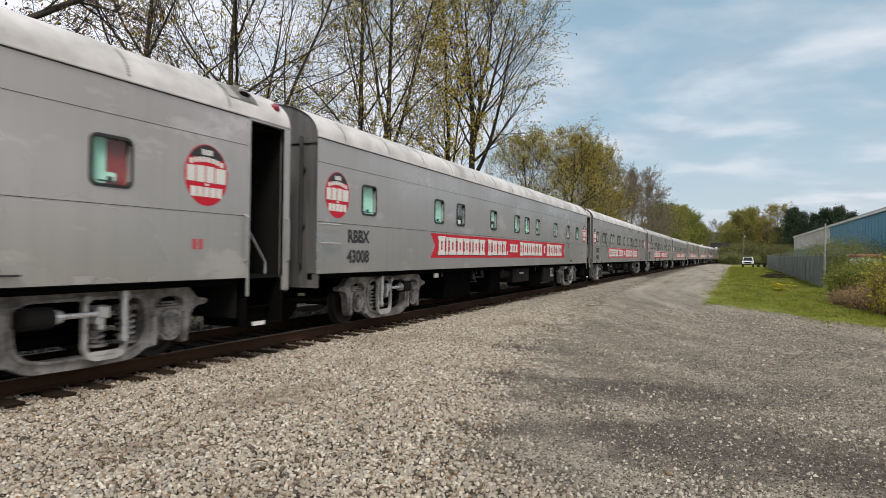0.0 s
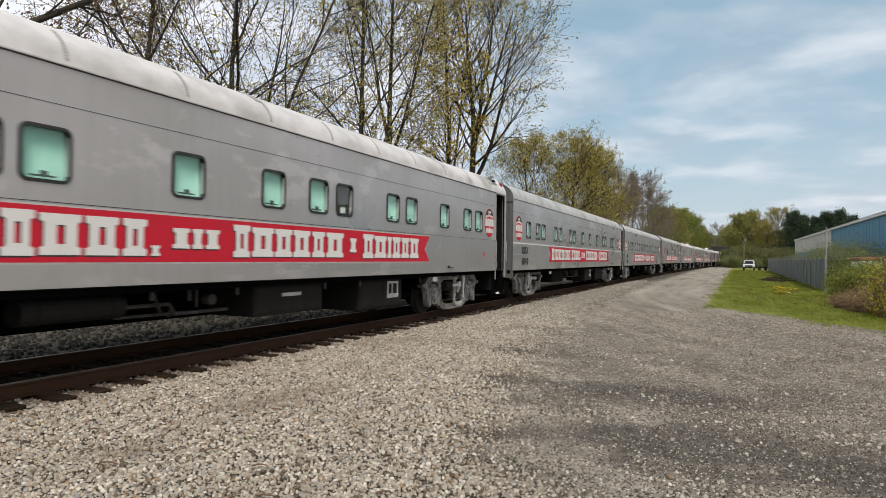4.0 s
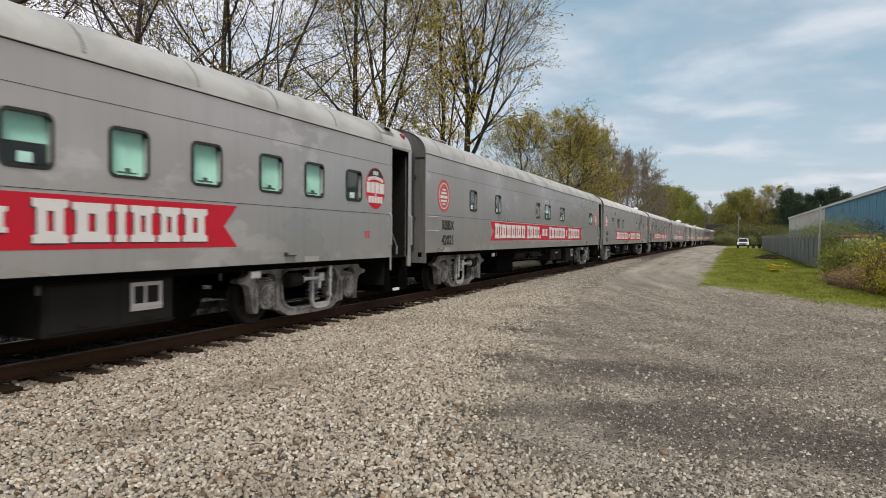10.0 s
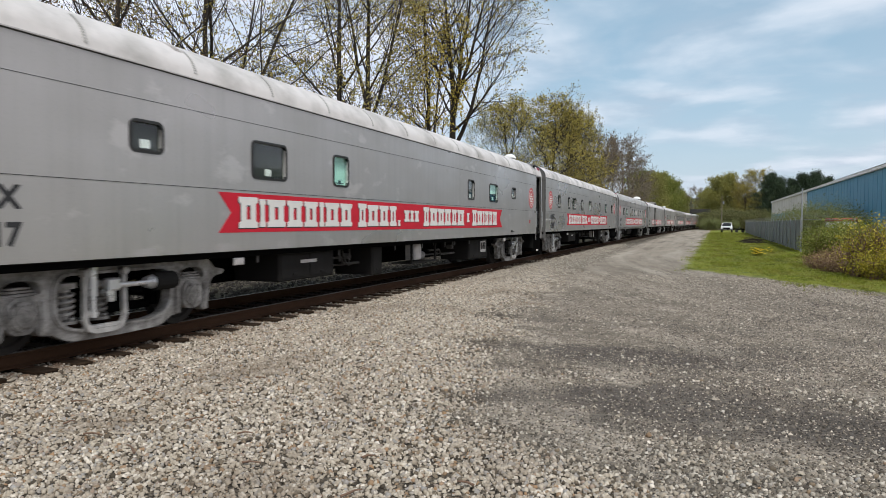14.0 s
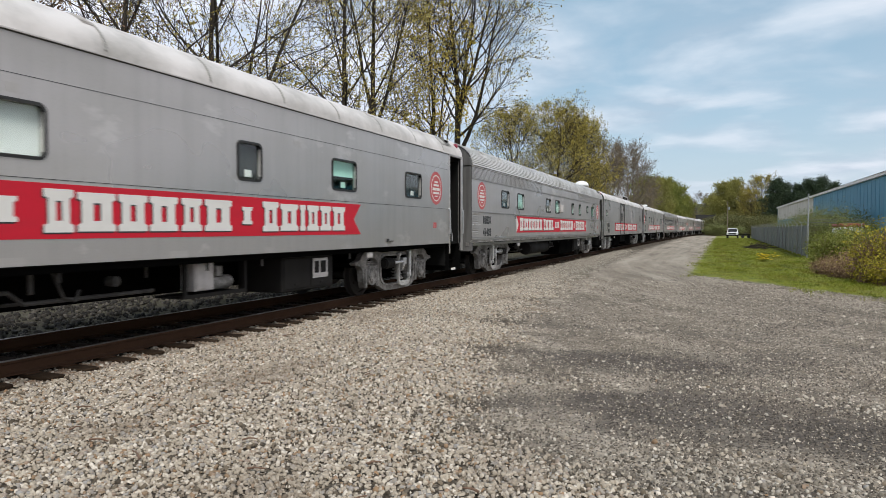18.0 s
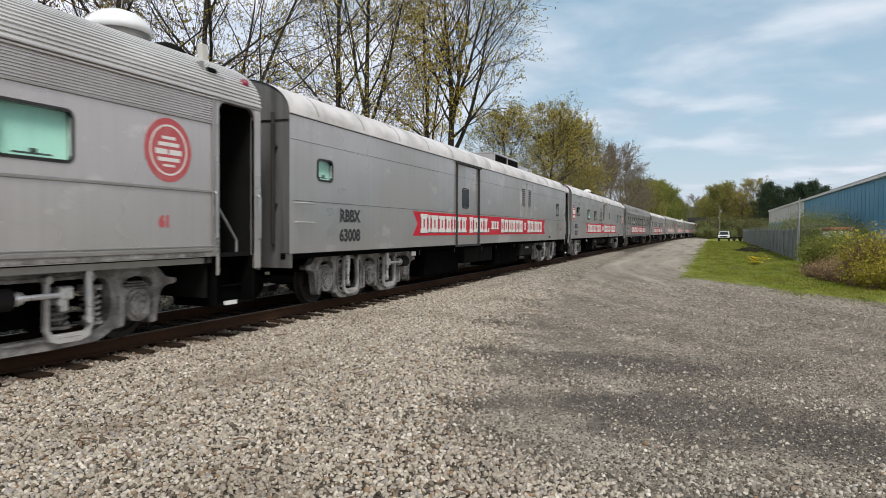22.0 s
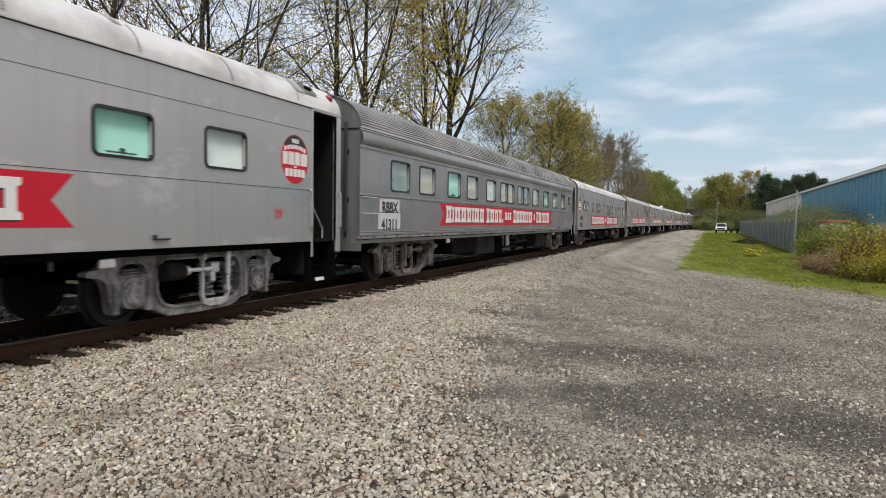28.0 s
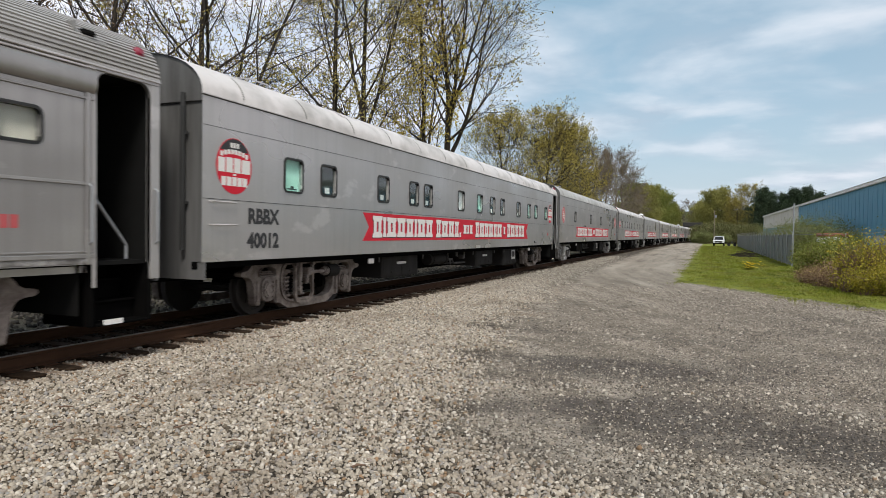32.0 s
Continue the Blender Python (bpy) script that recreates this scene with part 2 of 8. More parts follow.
M["pink"] = worn("faded_red_paint", (0.45, 0.07, 0.075), 0.55, 0.0, 0.3, 6.0, (1, 1, 1), (0.5, 0.28, 0.27), 40)
M["touch_up"] = worn("pale_touch_up_paint", (0.44, 0.417, 0.40), 0.42, 0.4, 0.5, 6.0, (1, 1, 1), (0.40, 0.375, 0.36))
M["patch"] = worn("light_touch_up_paint", (0.50, 0.475, 0.46), 0.55, 0.1, 0.25, 6.0)
# near-black, so the shade inside the coaches is put into the colour
M["inside"] = worn("shade_dark_interior", (0.011, 0.011, 0.0105), 0.9, 0.0, 0.4, 3.0, (1, 1, 1), (0.008, 0.008, 0.007), 60, 0.06, 0.05)
M["blind"] = worn("pale_blind", (0.66, 0.76, 0.71), 0.9, 0.0, 0.25, 4.0, (1, 1, 1), (0.4, 0.5, 0.46), 30)
M["blind_white"] = worn("white_blind", (0.74, 0.74, 0.73), 0.9, 0.0, 0.1, 4.0)
M["blind_cream"] = worn("cream_blind", (0.60, 0.53, 0.46), 0.9, 0.0, 0.3, 3.0, (1, 1, 1), (0.4, 0.34, 0.28), 30)
M["dim_backing"] = worn("dim_compartment", (0.045, 0.050, 0.050), 0.9, 0.0, 0.8, 2.2, (1, 1, 1), (0.015, 0.017, 0.017), 20, 0.0, 0.1)
# the sky mirrored in clear panes, painted as a mottled grey
M["pane_sky"] = worn("sky_reflection_grey", (0.34, 0.38, 0.39), 0.9, 0.0, 0.6, 2.0, (1, 1, 1), (0.16, 0.19, 0.20), 30)
M["curtain"] = worn("red_curtain", (0.40, 0.02, 0.03), 0.9, 0.0, 0.2, 4.0)
M["lamp_red"] = Nodes("red_lens", (0.24, 0.018, 0.04), 0.3).m
g = Nodes("tinted_pane", (0.66, 0.92, 0.85), 0.04)
g.b.inputs["Transmission Weight"].default_value = 1.0
g.b.inputs["IOR"].default_value = 1.35
M["pane"] = g.m
g = Nodes("clear_pane", (0.85, 0.92, 0.90), 0.04)
g.b.inputs["Transmission Weight"].default_value = 1.0
g.b.inputs["IOR"].default_value = 1.35
M["pane_clear"] = g.m
M["rail"] = worn("rusty_rail", (0.056, 0.029, 0.016), 0.9, 0.0, 0.4, 5.0, (1, 0.3, 1), (0.028, 0.019, 0.013), 50, 0.2, 0.15)
M["railhead"] = worn("worn_rail_head", (0.14, 0.12, 0.105), 0.5, 0.6, 0.3, 8.0, (1, 0.2, 1))
k = Nodes("creosoted_wood", (0.06, 0.045, 0.035), 0.9, 0.0, 0.12)
grain = k.noise(k.coords("Object", (1.5, 14, 14)), 3.0, 6.0)
wood = k.mix(k.random(), k.ramp(grain, (0.3, (0.008, 0.005, 0.003)), (0.75, (0.034, 0.021, 0.012))), k.ramp(grain, (0.3, (0.014, 0.009, 0.005)), (0.75, (0.055, 0.036, 0.022))))
across = k.t.nodes.new("ShaderNodeSeparateXYZ")
k.link(k.coords("Object"), across.inputs[0])
# the train's shade, with some grease, painted dark between the rails
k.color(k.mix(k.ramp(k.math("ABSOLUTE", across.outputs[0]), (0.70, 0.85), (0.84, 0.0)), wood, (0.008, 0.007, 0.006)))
k.bump(grain, 0.5, 0.01)
M["tie"] = k.m

# ground: pale crushed stone by the track, a grey dirt road, grass beyond it, leaf litter under the trees
k = Nodes("ground_surface", (0.3, 0.28, 0.25), 0.9, 0.0, 0.25)
pos = k.coords("World")
sep = k.t.nodes.new("ShaderNodeSeparateXYZ")
k.link(pos, sep.inputs[0])
X, Y = sep.outputs[0], sep.outputs[1]
n_big, n_mid, n_fine = k.noise(pos, 0.35, 5.0), k.noise(pos, 1.6, 6.0, 0.65), k.noise(pos, 9.0, 5.0, 0.7)
v = k.voronoi(pos, 30.0)
v_s = k.voronoi(pos, 52.0)
stone = k.mix(0.85, k.ramp(v.outputs["Color"], (0.05, (0.03, 0.024, 0.018)), (0.5, (0.12, 0.098, 0.072)), (0.95, (0.30, 0.25, 0.19))), k.ramp(v.outputs["Distance"], (0.2, (1.0, 1.0, 1.0)), (0.75, (0.30, 0.29, 0.28))), "MULTIPLY")
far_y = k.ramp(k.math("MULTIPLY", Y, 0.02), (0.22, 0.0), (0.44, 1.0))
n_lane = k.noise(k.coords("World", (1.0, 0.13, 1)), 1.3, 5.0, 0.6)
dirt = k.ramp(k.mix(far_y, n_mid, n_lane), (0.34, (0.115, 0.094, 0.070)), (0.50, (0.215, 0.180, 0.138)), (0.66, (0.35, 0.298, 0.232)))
v_m = k.voronoi(pos, 26.0)
dirt = k.mix(k.ramp(v_m.outputs["Color"], (0.30, 0.32), (0.46, 0.0)), dirt, (0.085, 0.073, 0.06))
dirt = k.mix(k.ramp(v_s.outputs["Color"], (0.54, 0.0), (0.72, 0.35)), dirt, (0.40, 0.345, 0.27))
dirt = k.mix(k.ramp(v_m.outputs["Color"], (0.64, 0.0), (0.70, 0.25)), dirt, (0.55, 0.48, 0.385))
dirt = k.mix(k.ramp(v_m.outputs["Distance"], (0.35, 0.0), (0.8, 0.35)), dirt, (0.10, 0.087, 0.072))
v_l = k.voronoi(pos, 13.0)
dirt = k.mix(k.ramp(v_l.outputs["Color"], (0.28, 0.22), (0.40, 0.0)), dirt, (0.07, 0.058, 0.045))
dirt = k.mix(k.math("MULTIPLY", k.ramp(v_l.outputs["Color"], (0.66, 0.0), (0.72, 0.3)), k.ramp(v_l.outputs["Distance"], (0.28, 1.0), (0.42, 0.0))), dirt, (0.58, 0.52, 0.43))
# wheel ruts that swing from the lane out over the open ground
bend = k.math("MAXIMUM", k.math("SUBTRACT", 38.0, Y), 0.0)
lane = k.math("SUBTRACT", X, k.math("MULTIPLY", k.math("MULTIPLY", bend, bend), 0.013))
cmb = k.t.nodes.new("ShaderNodeCombineXYZ")
k.link(lane, cmb.inputs[0]), k.link(k.math("MULTIPLY", Y, 0.09), cmb.inputs[1])
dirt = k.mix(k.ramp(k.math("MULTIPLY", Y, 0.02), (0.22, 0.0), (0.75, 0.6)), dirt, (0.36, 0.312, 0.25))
rut = k.noise(cmb.outputs[0], 1.0, 3.0, 0.6)
dirt = k.mix(k.ramp(rut, (0.50, 0.0), (0.62, 0.55)), dirt, (0.43, 0.378, 0.308))
dirt = k.mix(k.ramp(rut, (0.36, 0.6), (0.46, 0.0)), dirt, (0.13, 0.108, 0.083))
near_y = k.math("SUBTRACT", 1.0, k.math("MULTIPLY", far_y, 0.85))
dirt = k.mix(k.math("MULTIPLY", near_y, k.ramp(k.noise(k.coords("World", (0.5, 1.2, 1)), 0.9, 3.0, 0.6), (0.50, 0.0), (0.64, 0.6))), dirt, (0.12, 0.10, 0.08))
# the road's worn dark tar areas
edge = k.math("ADD", k.math("MULTIPLY", k.math("EXPONENT", k.math("MULTIPLY", k.math("SUBTRACT", Y, 5.0), -0.083)), 3.2), -5.2)
edge = k.math("ADD", edge, k.math("MULTIPLY", k.math("MAXIMUM", k.math("SUBTRACT", 5.4, Y), 0.0), 1.3))
near_road = k.math("SUBTRACT", X, edge)
tar_n = k.noise(k.coords("World", (0.55, 1.1, 1)), 0.75, 5.0, 0.6)
tar = k.math("MULTIPLY", k.ramp(tar_n, (0.47, 0.0), (0.60, 0.8)), k.ramp(k.math("MULTIPLY", Y, 0.05), (0.30, 1.0), (0.9, 0.1)))
def blob(cx, cy, rx, ry):
    dx = k.math("DIVIDE", k.math("SUBTRACT", X, cx), rx)
    dy = k.math("DIVIDE", k.math("SUBTRACT", Y, cy), ry)
    d = k.math("SQRT", k.math("ADD", k.math("MULTIPLY", dx, dx), k.math("MULTIPLY", dy, dy)))
    return k.ramp(k.math("ADD", d, k.math("MULTIPLY", k.math("SUBTRACT", n_mid, 0.5), 1.3)), (0.6, 1.0), (1.05, 0.0))
tar = k.math("MAXIMUM", tar, k.math("MAXIMUM", blob(-0.35, 6.45, 1.25, 0.85), blob(-0.9, 8.6, 2.0, 0.7)))
tar = k.math("MAXIMUM", tar, blob(1.3, 6.1, 1.3, 0.75))
dirt = k.mix(k.math("MULTIPLY", tar, 0.82), dirt, k.ramp(n_fine, (0.35, (0.036, 0.031, 0.027)), (0.65, (0.115, 0.10, 0.085))))
road_f = k.ramp(k.math("ADD", k.math("ADD", k.math("MULTIPLY", near_road, 0.42), 0.5), k.math("MULTIPLY", k.math("SUBTRACT", n_mid, 0.5), 1.5)), (0.42, 0.0), (0.66, 1.0))
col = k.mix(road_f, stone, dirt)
# grass
f1 = k.math("ADD", k.math("MULTIPLY", k.math("SUBTRACT", k.math("SUBTRACT", X, k.math("MULTIPLY", k.math("SUBTRACT", Y, 40.0), 0.012)), -0.6), 0.9), 0.5)
f2 = k.math("ADD", k.math("MULTIPLY", k.math("SUBTRACT", k.math("ADD", Y, k.math("MULTIPLY", X, 1.6)), 25.0), 0.35), 0.5)
gr_n = k.math("MULTIPLY", k.math("SUBTRACT", n_mid, 0.5), 1.1)
grass_f = k.ramp(k.math("ADD", k.math("MINIMUM", f1, f2), gr_n), (0.40, 0.0), (0.62, 1.0))
grass_c = k.ramp(k.noise(pos, 3.0, 6.0, 0.7), (0.3, (0.115, 0.135, 0.012)), (0.52, (0.185, 0.205, 0.018)), (0.75, (0.28, 0.265, 0.04)))
grass_c = k.mix(k.ramp(k.noise(pos, 0.6, 5.0, 0.7), (0.54, 0.0), (0.72, 0.5)), grass_c, (0.20, 0.175, 0.06))
grass_c = k.mix(k.ramp(k.noise(pos, 0.9, 6.0, 0.7), (0.40, 0.65), (0.52, 0.0)), grass_c, (0.06, 0.085, 0.014))
col = k.mix(grass_f, col, grass_c)
wood_f = k.ramp(k.math("ADD", k.math("MULTIPLY", k.math("SUBTRACT", -8.95, X), 0.6), k.math("ADD", gr_n, 0.5)), (0.4, 0.0), (0.7, 1.0))
wood_f = k.math("MAXIMUM", wood_f, k.ramp(k.math("MULTIPLY", Y, 0.004), (0.66, 0.0), (0.74, 1.0)))
col = k.mix(wood_f, col, k.ramp(n_mid, (0.3, (0.045, 0.037, 0.026)), (0.7, (0.085, 0.078, 0.05))))
# shade under the train, painted into the ground between the rails
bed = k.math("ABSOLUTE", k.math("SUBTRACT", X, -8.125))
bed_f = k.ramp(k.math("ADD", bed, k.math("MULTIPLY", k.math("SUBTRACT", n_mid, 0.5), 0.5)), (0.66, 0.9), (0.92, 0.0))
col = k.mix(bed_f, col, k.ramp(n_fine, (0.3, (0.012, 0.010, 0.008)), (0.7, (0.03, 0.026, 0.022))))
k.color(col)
h = k.math("ADD", k.math("MULTIPLY", v.outputs["Distance"], -0.6), k.math("ADD", k.math("MULTIPLY", n_fine, 0.8), k.math("MULTIPLY", v_s.outputs["Distance"], -0.3)))
k.bump(h, 1.0, 0.04)
M["ground"] = k.m


def chips(name, *stops, rough=0.85, detail=40.0):
    """Small pieces that differ one by one."""
    q = Nodes(name, stops[0][1], rough, 0.0, 0.3)
    base = q.ramp(q.island(), *stops)
    q.color(q.mix(q.ramp(q.noise(q.coords("Object"), detail, 4.0), (0.3, 0.0), (0.75, 0.35)), base, tuple(v * 0.55 for v in stops[0][1])))
    return q


M["grit"] = chips("road_grit", (0.0, (0.055, 0.044, 0.034)), (0.4, (0.19, 0.158, 0.122)), (0.8, (0.38, 0.322, 0.252)), (1.0, (0.70, 0.62, 0.51))).m
M["grit_dark"] = chips("dark_road_grit", (0.0, (0.024, 0.020, 0.016)), (0.6, (0.080, 0.066, 0.053)), (1.0, (0.19, 0.16, 0.128))).m
# ballast tone with the shade under the train in it
M["gauge_shade"] = chips("ballast_in_shade", (0.0, (0.010, 0.009, 0.008)), (0.7, (0.03, 0.026, 0.022)), (1.0, (0.07, 0.062, 0.052))).m
M["dirty_stone"] = chips("dirty_ballast", (0.0, (0.012, 0.010, 0.008)), (0.7, (0.040, 0.034, 0.027)), (1.0, (0.12, 0.105, 0.085))).m
M["rubble"] = chips("small_broken_stone", (0.0, (0.05, 0.043, 0.034)), (0.3, (0.18, 0.155, 0.12)), (0.75, (0.35, 0.31, 0.25)), (1.0, (0.56, 0.51, 0.43))).m
stones = chips("crushed_limestone", (0.0, (0.05, 0.04, 0.028)), (0.12, (0.20, 0.16, 0.112)), (0.17, (0.32, 0.20, 0.11)), (0.24, (0.32, 0.305, 0.285)), (0.38, (0.35, 0.297, 0.228)), (0.8, (0.475, 0.413, 0.325)), (1.0, (0.70, 0.63, 0.535)))
# rust washed from the rail into the stone beside it
sx = stones.t.nodes.new("ShaderNodeSeparateXYZ")
stones.link(stones.coords("World"), sx.inputs[0])
near_rail = stones.math("ADD", stones.math("MULTIPLY", stones.math("SUBTRACT", -6.62, sx.outputs[0]), 2.6), stones.math("MULTIPLY", stones.math("SUBTRACT", stones.noise(stones.coords("World"), 2.5, 4.0), 0.5), 2.2))
plain = stones.b.inputs["Base Color"].links[0].from_socket
stones.color(stones.mix(stones.ramp(near_rail, (0.3, 0.0), (1.0, 0.75)), plain, (0.12, 0.07, 0.042)))
soil = stones.ramp(stones.noise(stones.coords("World", (1, 0.6, 1)), 0.9, 5.0, 0.65), (0.50, 0.0), (0.66, 0.62))
stones.color(stones.mix(soil, stones.b.inputs["Base Color"].links[0].from_socket, (0.19, 0.15, 0.11)))
M["stones"] = stones.m


def leafy(name, *stops, through=0.35, straw=None):
    """Leaves that differ one by one; straw: the colour of dry drifts among them."""
    q = Nodes(name, stops[0][1], 0.6, 0.0, 0.3)
    tone = q.ramp(q.island(), *stops)
    if straw:
        tone = q.mix(q.ramp(q.noise(q.coords("World", (1.0, 0.5, 1)), 0.7, 5.0, 0.7), (0.46, 0.0), (0.66, 0.75)), tone, straw)
        tone = q.mix(q.ramp(q.noise(q.coords("World", (1.0, 0.4, 1)), 1.1, 4.0, 0.65), (0.36, 0.7), (0.50, 0.0)), tone, tuple(v * 0.55 for v in stops[0][1]))
    q.color(tone)
    tr = q.t.nodes.new("ShaderNodeBsdfTranslucent")
    q.link(tone, tr.inputs["Color"])
    mx = q.t.nodes.new("ShaderNodeMixShader")
    mx.inputs[0].default_value = through
    q.link(q.b.outputs[0], mx.inputs[1]), q.link(tr.outputs[0], mx.inputs[2])
    q.link(mx.outputs[0], q.t.nodes["Material Output"].inputs[0])
    return q.m


M["leaf_olive"] = leafy("young_olive_leaves", (0.0, (0.25, 0.185, 0.045)), (0.5, (0.37, 0.30, 0.075)), (1.0, (0.50, 0.44, 0.15)), through=0.5)
M["leaf_dim"] = leafy("dull_gold_leaves", (0.0, (0.24, 0.18, 0.03)), (0.5, (0.38, 0.31, 0.05)), (1.0, (0.52, 0.44, 0.10)), through=0.4)
M["leaf_mid"] = leafy("soft_olive_leaves", (0.0, (0.15, 0.145, 0.035)), (0.5, (0.26, 0.25, 0.06)), (1.0, (0.37, 0.345, 0.10)))
M["leaf_gold"] = leafy("young_gold_leaves", (0.0, (0.30, 0.20, 0.03)), (0.5, (0.46, 0.35, 0.05)), (1.0, (0.56, 0.48, 0.10)), through=0.5)
M["leaf_green"] = leafy("fresh_green_leaves", (0.0, (0.105, 0.125, 0.022)), (0.5, (0.175, 0.195, 0.035)), (1.0, (0.26, 0.265, 0.06)))
M["leaf_bud"] = leafy("reddish_buds", (0.0, (0.13, 0.075, 0.045)), (0.7, (0.22, 0.14, 0.07)), (1.0, (0.36, 0.29, 0.09)))
M["leaf_dull"] = leafy("dull_green_leaves", (0.0, (0.055, 0.058, 0.018)), (0.5, (0.115, 0.118, 0.036)), (1.0, (0.22, 0.21, 0.08)))
M["needles"] = leafy("dark_needles", (0.0, (0.016, 0.032, 0.015)), (1.0, (0.05, 0.075, 0.032)), through=0.1)
M["leaf_yellow"] = leafy("yellow_green_leaves", (0.0, (0.17, 0.16, 0.02)), (0.5, (0.33, 0.29, 0.03)), (1.0, (0.50, 0.40, 0.05)))
M["leaf_brown"] = leafy("dry_brown_leaves", (0.0, (0.14, 0.08, 0.045)), (0.7, (0.30, 0.19, 0.11)), (1.0, (0.36, 0.31, 0.07)), through=0.15)
M["blade"] = leafy("grass_blades", (0.0, (0.12, 0.15, 0.012)), (0.6, (0.205, 0.245, 0.019)), (1.0, (0.32, 0.31, 0.045)), through=0.4, straw=(0.24, 0.19, 0.055))
M["leaf_pale"] = leafy("pale_sapling_leaves", (0.0, (0.13, 0.15, 0.05)), (0.5, (0.20, 0.225, 0.08)), (1.0, (0.29, 0.30, 0.12)), through=0.5)
M["petal"] = leafy("yellow_petals", (0.0, (0.72, 0.52, 0.02)), (1.0, (0.80, 0.62, 0.05)), through=0.2)
k = Nodes("grey_bark", (0.08, 0.068, 0.056), 0.9, 0.0, 0.2)
bark = k.noise(k.coords("Object", (9, 9, 1.2)), 1.4, 6.0, 0.7)
k.color(k.ramp(bark, (0.3, (0.020, 0.0165, 0.013)), (0.75, (0.064, 0.053, 0.041))))
k.bump(bark, 0.6, 0.03)
M["bark"] = k.m
M["bark_pale"] = worn("pale_brown_bark", (0.155, 0.125, 0.092), 0.9, 0.0, 0.4, 2.0)
M["twig"] = worn("brown_twig", (0.15, 0.09, 0.058), 0.9, 0.0, 0.4, 20.0)
k = Nodes("blue_ribbed_steel", (0.03, 0.16, 0.25), 0.5)
pn = k.noise(k.coords("Object", (1, 1, 0.2)), 1.2, 5.0)
k.color(k.ramp(pn, (0.3, (0.045, 0.19, 0.30)), (0.75, (0.07, 0.25, 0.37))))
M["blue"] = k.m
M["cream"] = worn("cream_steel", (0.52, 0.50, 0.45), 0.55, 0.0, 0.25, 1.0, (1, 1, 0.3))
M["trim_white"] = worn("white_trim", (0.72, 0.72, 0.71), 0.5, 0.0, 0.15, 3.0)
M["shed_roof"] = worn("pale_roof_steel", (0.55, 0.56, 0.57), 0.45, 0.2, 0.2, 1.0)
M["slat"] = worn("grey_fence_slat", (0.135, 0.152, 0.16), 0.6, 0.0, 0.45, 5.0, (1, 1, 0.3), (0.05, 0.055, 0.055))
M["galv"] = worn("galvanised_steel", (0.36, 0.37, 0.38), 0.45, 0.6, 0.2, 6.0)
M["car_white"] = Nodes("white_car_paint", (0.78, 0.78, 0.78), 0.25).m
M["car_glass"] = Nodes("dark_car_glass", (0.012, 0.013, 0.015), 0.35, 0.0, 0.3).m
M["tyre"] = Nodes("tyre_rubber", (0.02, 0.02, 0.02), 0.8).m
M["pole"] = worn("weathered_pole", (0.20, 0.165, 0.13), 0.9, 0.0, 0.4, 3.0, (5, 5, 0.5))
M["bridge"] = worn("dark_bridge_steel", (0.022, 0.021, 0.02), 0.8, 0.0, 0.3, 2.0)
M["concrete"] = worn("old_concrete", (0.27, 0.26, 0.24), 0.9, 0.0, 0.4, 1.0)
M["rust"] = worn("rust_red", (0.26, 0.055, 0.035), 0.7, 0.0, 0.3, 3.0)
k = Nodes("wooded_hill", (0.07, 0.09, 0.03), 1.0, 0.0, 0.1)
hn = k.noise(k.coords("World"), 0.12, 8.0, 0.7)
k.color(k.ramp(hn, (0.35, (0.035, 0.045, 0.018)), (0.55, (0.07, 0.08, 0.03)), (0.75, (0.12, 0.12, 0.045))))
k.bump(hn, 1.0, 3.0)
M["hill"] = k.m


